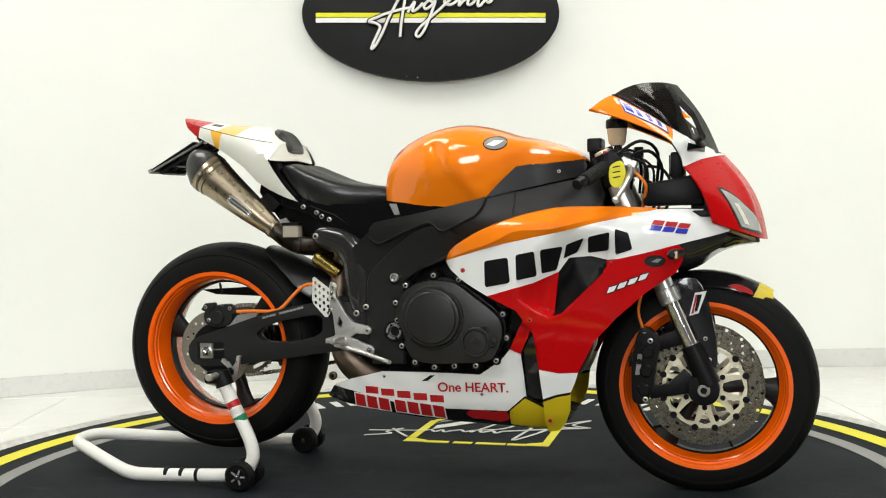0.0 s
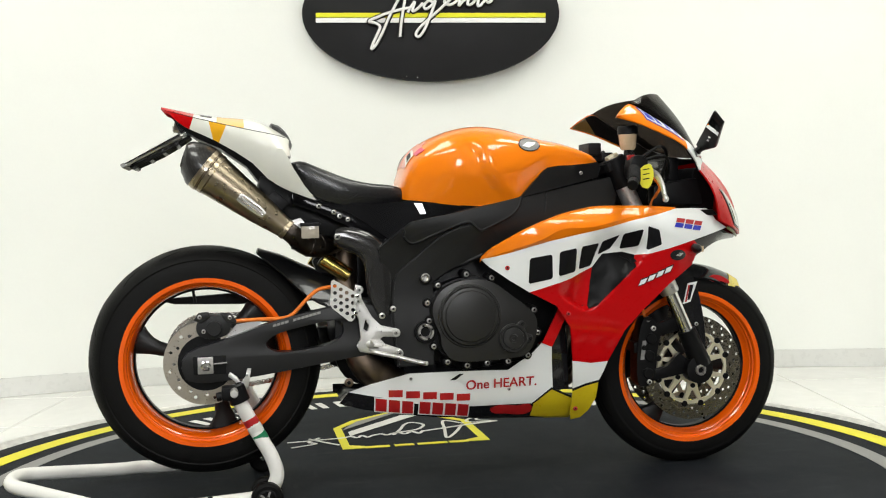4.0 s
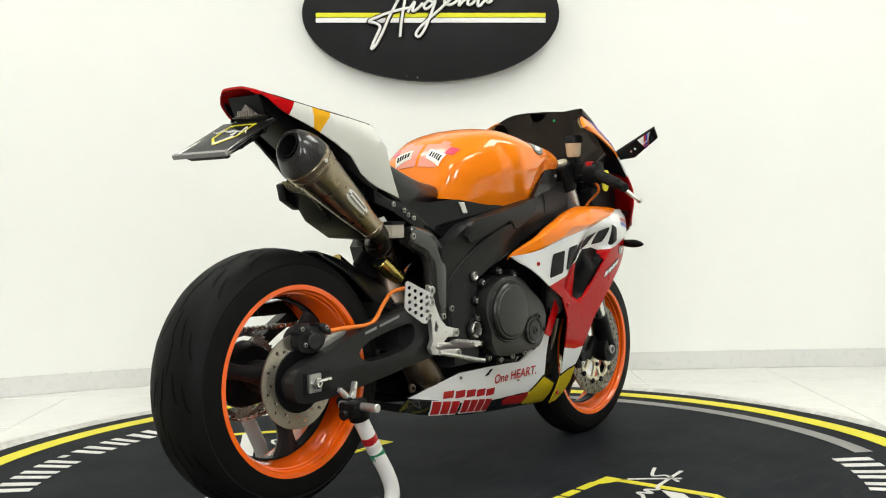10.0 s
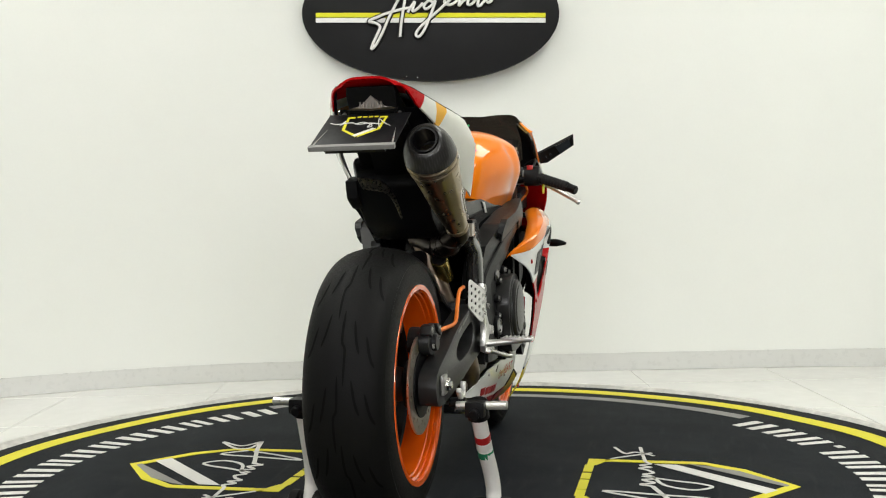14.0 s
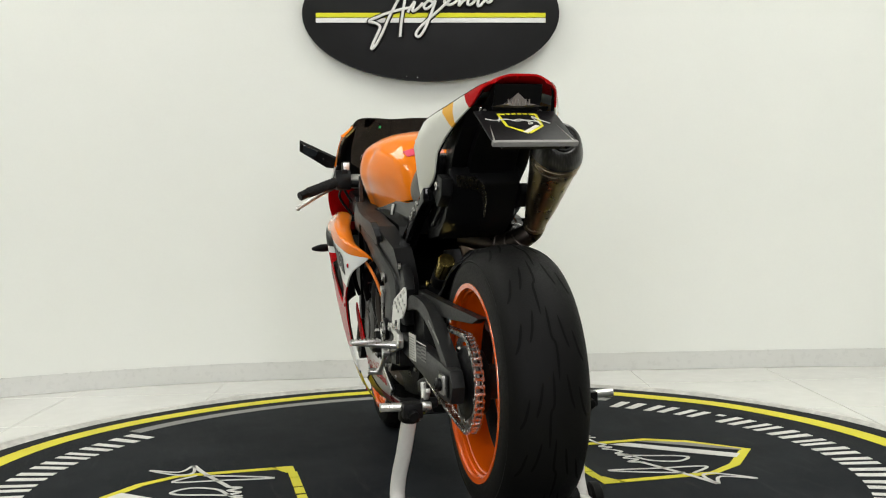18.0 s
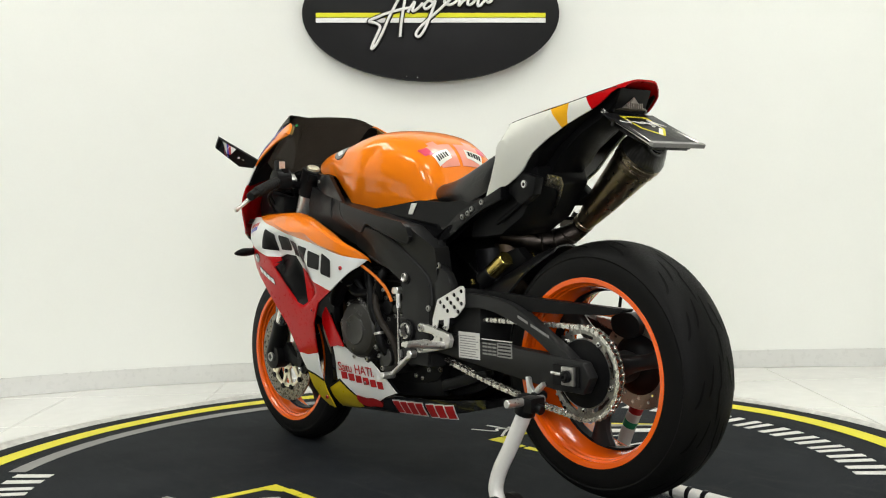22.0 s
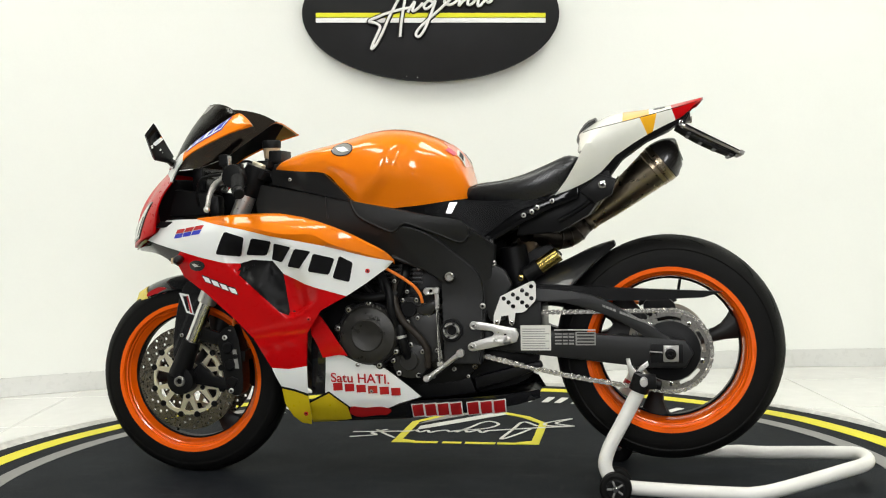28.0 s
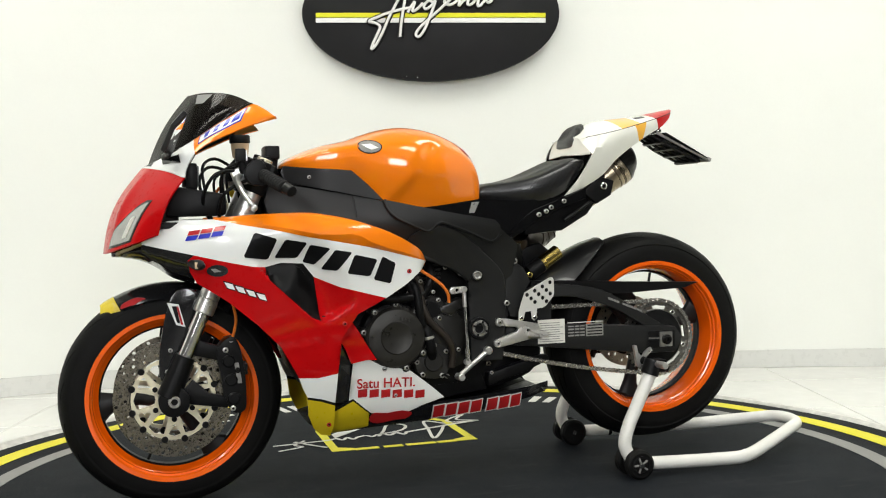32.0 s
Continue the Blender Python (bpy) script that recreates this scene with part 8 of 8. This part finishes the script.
def sheet(fn, u0, u1, v0, v1, s, lift=0.0, nu=16, nv=12, th=0.005):
    rows = []
    for i in range(nu + 1):
        row, back = [], []
        for j in range(nv + 1):
            v = j / nv
            ua, va = lerp(u0(v) if callable(u0) else u0, u1(v) if callable(u1) else u1, i / nu), lerp(v0, v1, v)
            p = fn(ua, va)
            q = p + Vector((0.75 * lift, 0.5 * lift, 0.3 * lift))
            row.append((q.x, s * q.y, q.z))
            back.append((q.x - th * 0.8, s * (q.y - th * 0.4), q.z - th * 0.2))
        rows.append(row + back[::-1])
    return skin(rows)


nose = part("nose_cowl", sheet(nose_point, 0, 1, 0, 1, -1, 0, 26, 18), RED, bike, "glossy red nose cowl with twin headlights", 50)
part("nose_half", sheet(nose_point, 0, 1, 0, 1, 1, 0, 26, 18), RED, nose, "glossy red nose cowl half", 50)
for s in SIDES:
    # a three-cornered lens: broad along the chin, pointed at the top
    part("headlight", sheet(nose_point, lambda v: lerp(0.31, 0.215, v), lambda v: lerp(0.70, 0.235, v ** 1.4), 0.055, 0.53, s, 0.0034, 14, 14), LENS, nose, "clear slanting headlight lens", 60)
    part("lamp_edge", sheet(nose_point, lambda v: lerp(0.295, 0.195, v), lambda v: lerp(0.725, 0.25, v ** 1.4), 0.035, 0.565, s, 0.0018, 14, 14), BLACK, nose, "black headlight surround", 60)
    part("lamp_reflector", sheet(nose_point, lambda v: lerp(0.37, 0.30, v), lambda v: lerp(0.45, 0.36, v), 0.10, 0.34, s, 0.0046, 8, 8), CHROME, nose, "bright lamp reflector", 60)
part("nose_bulkhead", prism([(0.72, 0.70), (0.79, 0.70), (0.80, 0.80), (0.765, 0.875), (0.735, 0.872), (0.72, 0.82)], -0.125, 0.125, (), 0.01), PLASTIC, bike, "black bulkhead inside the nose")
part("cockpit_floor", prism([(0.56, 0.735), (0.78, 0.735), (0.765, 0.752), (0.56, 0.752)], -0.185, 0.185, (), 0.004), PLASTIC, bike, "black cockpit floor")
rings = []
for k in range(13):
    t = k / 12
    x = lerp(0.890, 0.685, t)
    w = soft(x, [0.685, 0.73, 0.80, 0.86, 0.905], [0.168, 0.160, 0.146, 0.100, 0.040])
    zt = soft(x, [0.685, 0.78, 0.83, 0.905], [0.672, 0.706, 0.696, 0.672])
    zb = soft(x, [0.685, 0.73, 0.755, 0.78, 0.83, 0.905], [0.585, 0.600, 0.614, 0.634, 0.655, 0.664])
    rings.append([(x, w * c_, lerp(zb, zt, 0.5 + 0.5 * d_)) for c_, d_ in ((1, 1), (1.0, 0.3), (0.86, -0.55), (0.5, -0.95), (-0.5, -0.95), (-0.86, -0.55), (-1.0, 0.3), (-1, 1), (-0.5, 1), (0.5, 1))])
chin = part("nose_chin", skin(rings), BLACK, bike, "black duct below the nose", 35)
for s in SIDES:
    part("chin_tint", sheet(nose_point, 0.2, 0.60, -0.035, 0.0, s, -0.008, 10, 4), OLIVE, chin, "yellow-tinted chin flap", 60)

SCREEN = part("windscreen", sheet(screen_point, 0, 1, 0, 1, -1, 0, 28, 14, 0.003), SMOKE, bike, "dark smoked windscreen", 50)
part("screen_half", sheet(screen_point, 0, 1, 0, 1, 1, 0, 28, 14, 0.003), SMOKE, SCREEN, "dark smoked screen half", 50)
part("screen_chip", sheet(screen_point, lambda v: lerp(0.62, 0.60, v), lambda v: lerp(0.70, 0.78, v), 0.80, 0.97, 1, 0.0012, 6, 6, 0.001), MATG, SCREEN, "pale worn patch")
part("screen_dot", along(lathe([(0, 0.0045), (0.001, 0.0045), (0.001, 0)], (0, 0, 0), 12, "z"), (0.684, 0.043, 1.061), (0.66, 0.043, 1.055)), GREENDOT, SCREEN, "small green dot sticker")
for s in SIDES:
    o = part("upper_cowl", ruled(edge([COWL_LOW(k / 12 * 0.72) for k in range(13)]), edge([COWL_TOP(k / 12 * 0.89) for k in range(13)]), 0, 1, 0.008, s, 0, 0, 1, 26, 10), ORANGE, bike, "orange upper cowl side", 60)
    low = edge([COWL_LOW(0.72), COWL_LOW(0.86), COWL_LOW(0.93), Vector((0.709, 0.222, 0.862)), Vector((0.735, 0.172, 0.876)), Vector((0.757, 0.130, 0.884)), Vector((0.792, 0.060, 0.893)), Vector((0.806, 0, 0.896))])
    top = edge([COWL_TOP(0.89), (0.704, 0.156, 0.944), (0.710, 0.152, 0.941), (0.718, 0.144, 0.937), (0.735, 0.126, 0.928), (0.757, 0.100, 0.917), (0.778, 0.050, 0.908), (0.790, 0, 0.905)])
    part("white_brow", ruled(low, top, 0, 1, 0.003, s, 0.001, 0, 1, 24, 8), WHITE, o, "white cowl brow", 60)
    part("brow_lining", ruled(low, top, 0, 1, 0.003, s, -0.006, 0, 1, 16, 5), PLASTIC, o, "black inside of the brow", 60)
    cl, ct = edge([COWL_LOW(k / 12 * 0.72) for k in range(13)]), edge([COWL_TOP(k / 12 * 0.89) for k in range(13)])
    part("sticker", ruled(cl, ct, 0.40, 0.93, 0.008, s, 0.0016, 0.30, 0.86, 14, 6, 0.001), BLUE, o, "blue-edged sticker with pale bars")
    part("sticker_field", ruled(cl, ct, 0.415, 0.915, 0.008, s, 0.0024, 0.35, 0.81, 14, 6, 0.001), WHITE, o, "white sticker field")
    for k in range(4):
        u0 = 0.43 + k * 0.120
        part("sticker_bar", ruled(cl, ct, u0, u0 + (0.060 if k else 0.085), 0.008, s, 0.0034, 0.42, 0.74, 4, 4, 0.001), BLUE, o)
    lin_low = edge([COWL_LOW(0.02 + k / 12 * 0.98) + Vector((0.003, -0.007, 0.001)) for k in range(13)])
    lin_top = edge([COWL_TOP(0.02 + 0.98 * k / 12) + Vector((0.0, -0.009, -0.003)) for k in range(13)])
    part("inner_cowl", ruled(lin_low, lin_top, 0.22, 1, 0.004, s, 0, 0.03, 1, 18, 6), PLASTIC, o, "black inner cowl", 60)
    part("cowl_tip_lining", ruled(lin_low, lin_top, 0, 0.22, 0.004, s, 0, 0.03, 1, 8, 6), OLIVE, o, "tan inside of the cowl's end", 60)

    # mirror base on the brow
    part("mirror_base", ruled(low, top, 0.42, 0.70, 0.003, s, 0.007, lambda u: 0.50 - 0.2 * (u - 0.42), lambda u: 0.78 - 0.2 * (u - 0.42), 10, 4, 0.008), BLACK, o, "black mirror base", 40)
    part("brow_bar", ruled(low, top, 0.83, 0.91, 0.003, s, 0.003, 0.3, 0.75, 4, 4, 0.003), PRINT, o)
    # blade mirrors that stand out from the brow
    blade = [Vector(q) for q in ((0.705, 0.320, 1.015), (0.733, 0.318, 0.984), (0.758, 0.222, 0.927), (0.742, 0.165, 0.920), (0.731, 0.155, 0.939))]
    nrm = (blade[1] - blade[0]).cross(blade[3] - blade[0]).normalized()
    if nrm.x > 0:
        nrm = -nrm
    def mirrored(pts, off):
        return [((p + nrm * off).x, s * (p + nrm * off).y, (p + nrm * off).z) for p in pts]
    mid = sum(blade, Vector()) / 5
    mr = part("mirror", skin([mirrored([p.lerp(mid, 0.10) for p in blade], 0.006), mirrored(blade, 0.004), mirrored(blade, -0.006), mirrored([p.lerp(mid, 0.12) for p in blade], -0.010)]), PLASTIC, bike, "slim black blade mirror", 30)
    g0, g1, g2, g3 = blade[0].lerp(blade[4], 0.07), blade[1].lerp(blade[2], 0.08), blade[1].lerp(blade[2], 0.52), blade[0].lerp(blade[4], 0.42)
    gm = (g0 + g1 + g2 + g3) / 4
    part("mirror_glass", skin([mirrored([q.lerp(gm, 0.10) for q in (g0, g1, g2, g3)], 0.0068), mirrored([q.lerp(gm, 0.10) for q in (g0, g1, g2, g3)], 0.002)]), MIRROR, mr, "mirror glass", 30)
    for f in (0.60, 0.72):
        c = blade[0].lerp(blade[4], f).lerp(blade[1].lerp(blade[2], f + 0.1), 0.5) + nrm * 0.006
        part("mirror_screw", along(lathe([(0, 0.0045), (0.002, 0.004), (0.002, 0)], (0, 0, 0), 10, "z"), Vector((c.x, s * c.y, c.z)), Vector((c.x + nrm.x, s * (c.y + nrm.y), c.z + nrm.z))), CHROME, mr)
    part("mirror_stalk", tube([(0.748, s * 0.118, 0.918), (0.744, s * 0.145, 0.924), (0.740, s * 0.172, 0.930)], [0.012, 0.010, 0.009], 10), PLASTIC, mr)

# ---- paddock stand ----
stand = new("paddock_stand")
tagged(stand, "white tubular paddock stand with black wheels, holding up the rear wheel", "paddock stand")
part("base_bar", tube([(-0.50, -0.232, 0.040), (-0.60, -0.236, 0.034), (-0.80, -0.238, 0.028), (-0.86, -0.236, 0.030), (-0.93, -0.20, 0.036), (-1.10, -0.10, 0.062), (-1.155, -0.06, 0.070), (-1.17, 0.0, 0.072), (-1.155, 0.06, 0.070), (-1.10, 0.10, 0.062), (-0.93, 0.20, 0.036), (-0.86, 0.236, 0.030), (-0.80, 0.238, 0.028), (-0.60, 0.236, 0.034), (-0.50, 0.232, 0.040)], 0.0185, 16), STANDW, stand, "bent white steel tube")
for s in SIDES:
    part("upright", tube([(-0.50, s * 0.232, 0.045), (-0.478, s * 0.230, 0.09), (-0.490, s * 0.226, 0.14), (-0.522, s * 0.220, 0.20), (-0.572, s * 0.214, 0.295)], 0.0185, 16), STANDW, stand, "white upright arm")
    part("clamp", rod((-0.565, s * 0.214, 0.285), (-0.580, s * 0.214, 0.325), 0.026, 18), PLASTIC, stand, "black clamp")
    part("clamp_block", box((-0.612, min(s * 0.190, s * 0.236), 0.292), (-0.560, max(s * 0.190, s * 0.236), 0.328), 0.008), PLASTIC, stand)
    part("clamp_knob", rod((-0.600, s * 0.214, 0.305), (-0.625, s * 0.214, 0.30), 0.012, 12), PLASTIC, stand)
    part("hook_shaft", rod((-0.58, s * 0.165, 0.315), (-0.58, s * 0.285, 0.318), 0.010, 14), ALU, stand, "bare steel hook shaft")
    hook = part("hook", prism([(-0.555, 0.300), (-0.575, 0.330), (-0.595, 0.348), (-0.590, 0.358), (-0.572, 0.345), (-0.562, 0.330), (-0.550, 0.345), (-0.545, 0.365), (-0.535, 0.365), (-0.540, 0.335), (-0.545, 0.305)], s * 0.168, s * 0.180, (), 0.002), ALU, stand, "bare aluminium hook")
    for y in (0.200, 0.262):
        w = part("wheel", lathe([(-0.014, 0.012), (-0.015, 0.034), (-0.010, 0.041), (0.010, 0.041), (0.015, 0.034), (0.014, 0.012)], (-0.505, s * y, 0.042), 28), RUBBER, stand, "small black stand wheel")
        part("wheel_hub", lathe([(s * 0.0, 0.026), (s * 0.016, 0.026), (s * 0.017, 0.022), (s * 0.013, 0.020), (s * 0.013, 0.009), (s * 0.020, 0.008), (s * 0.020, 0)], (-0.505, s * y, 0.042), 20), PLASTIC, w)
        for k in range(5):
            a = 2 * math.pi * k / 5
            part("wheel_spoke", rod((-0.505 + 0.007 * math.cos(a), s * (y + 0.0145), 0.042 + 0.007 * math.sin(a)), (-0.505 + 0.023 * math.cos(a), s * (y + 0.0145), 0.042 + 0.023 * math.sin(a)), 0.003, 6), MATG, w)
    part("wheel_axle", rod((-0.505, s * 0.185, 0.042), (-0.505, s * 0.283, 0.042), 0.007, 12), CHROME, stand)
for z0, m_ in ((0.235, REDPRINT), (0.215, PAPER), (0.195, GREEN)):
    a = Vector((-0.545 + (0.235 - z0) * 0.55, -0.2175 - (0.235 - z0) * 0.06, z0 + 0.008))
    b = a + Vector((0.0105, 0, -0.0195))
    part("sticker_band", rod(a, b, 0.0192, 16), m_, stand)
for k in range(6):
    part("letter_bar", rod((-0.64 - k * 0.024, -0.2365, 0.033), (-0.654 - k * 0.024, -0.2368, 0.0325), 0.0190, 16), PRINT, stand) if k % 2 == 0 else None

# ---- the turntable carries all of it round ----
TURN = [(0.0, -15.79), (1.0, -9.12), (2.0, -2.46), (3.0, 4.19), (6.0, 24.07), (7.0, 30.69), (8.0, 37.31), (9.0, 43.93), (10.0, 50.55), (11.0, 57.16), (12.0, 63.75), (13.0, 70.32), (14.0, 76.87), (15.5, 86.7), (17.0, 96.54), (18.0, 103.06), (19.0, 109.57), (20.0, 116.07), (21.0, 122.6), (22.0, 129.14), (23.0, 135.72), (24.0, 142.34), (25.0, 149.0), (26.5, 159.0), (28.0, 169.1), (29.0, 175.83), (30.0, 182.56), (31.0, 189.3), (32.0, 196.04)]


def motions():
    """Turntable, mat, motorcycle and stand turn together."""
    for thing, shift in ((turntable, 0.0), (floor_mat, 0.0), (bike, -0.0095), (stand, -0.0095)):
        rows = []
        for t, a in TURN:
            rows.append((t, Matrix.Rotation(radians(a), 4, "Z") @ Matrix.Translation((0, shift, 0))))
        walk(thing, rows)


motions()
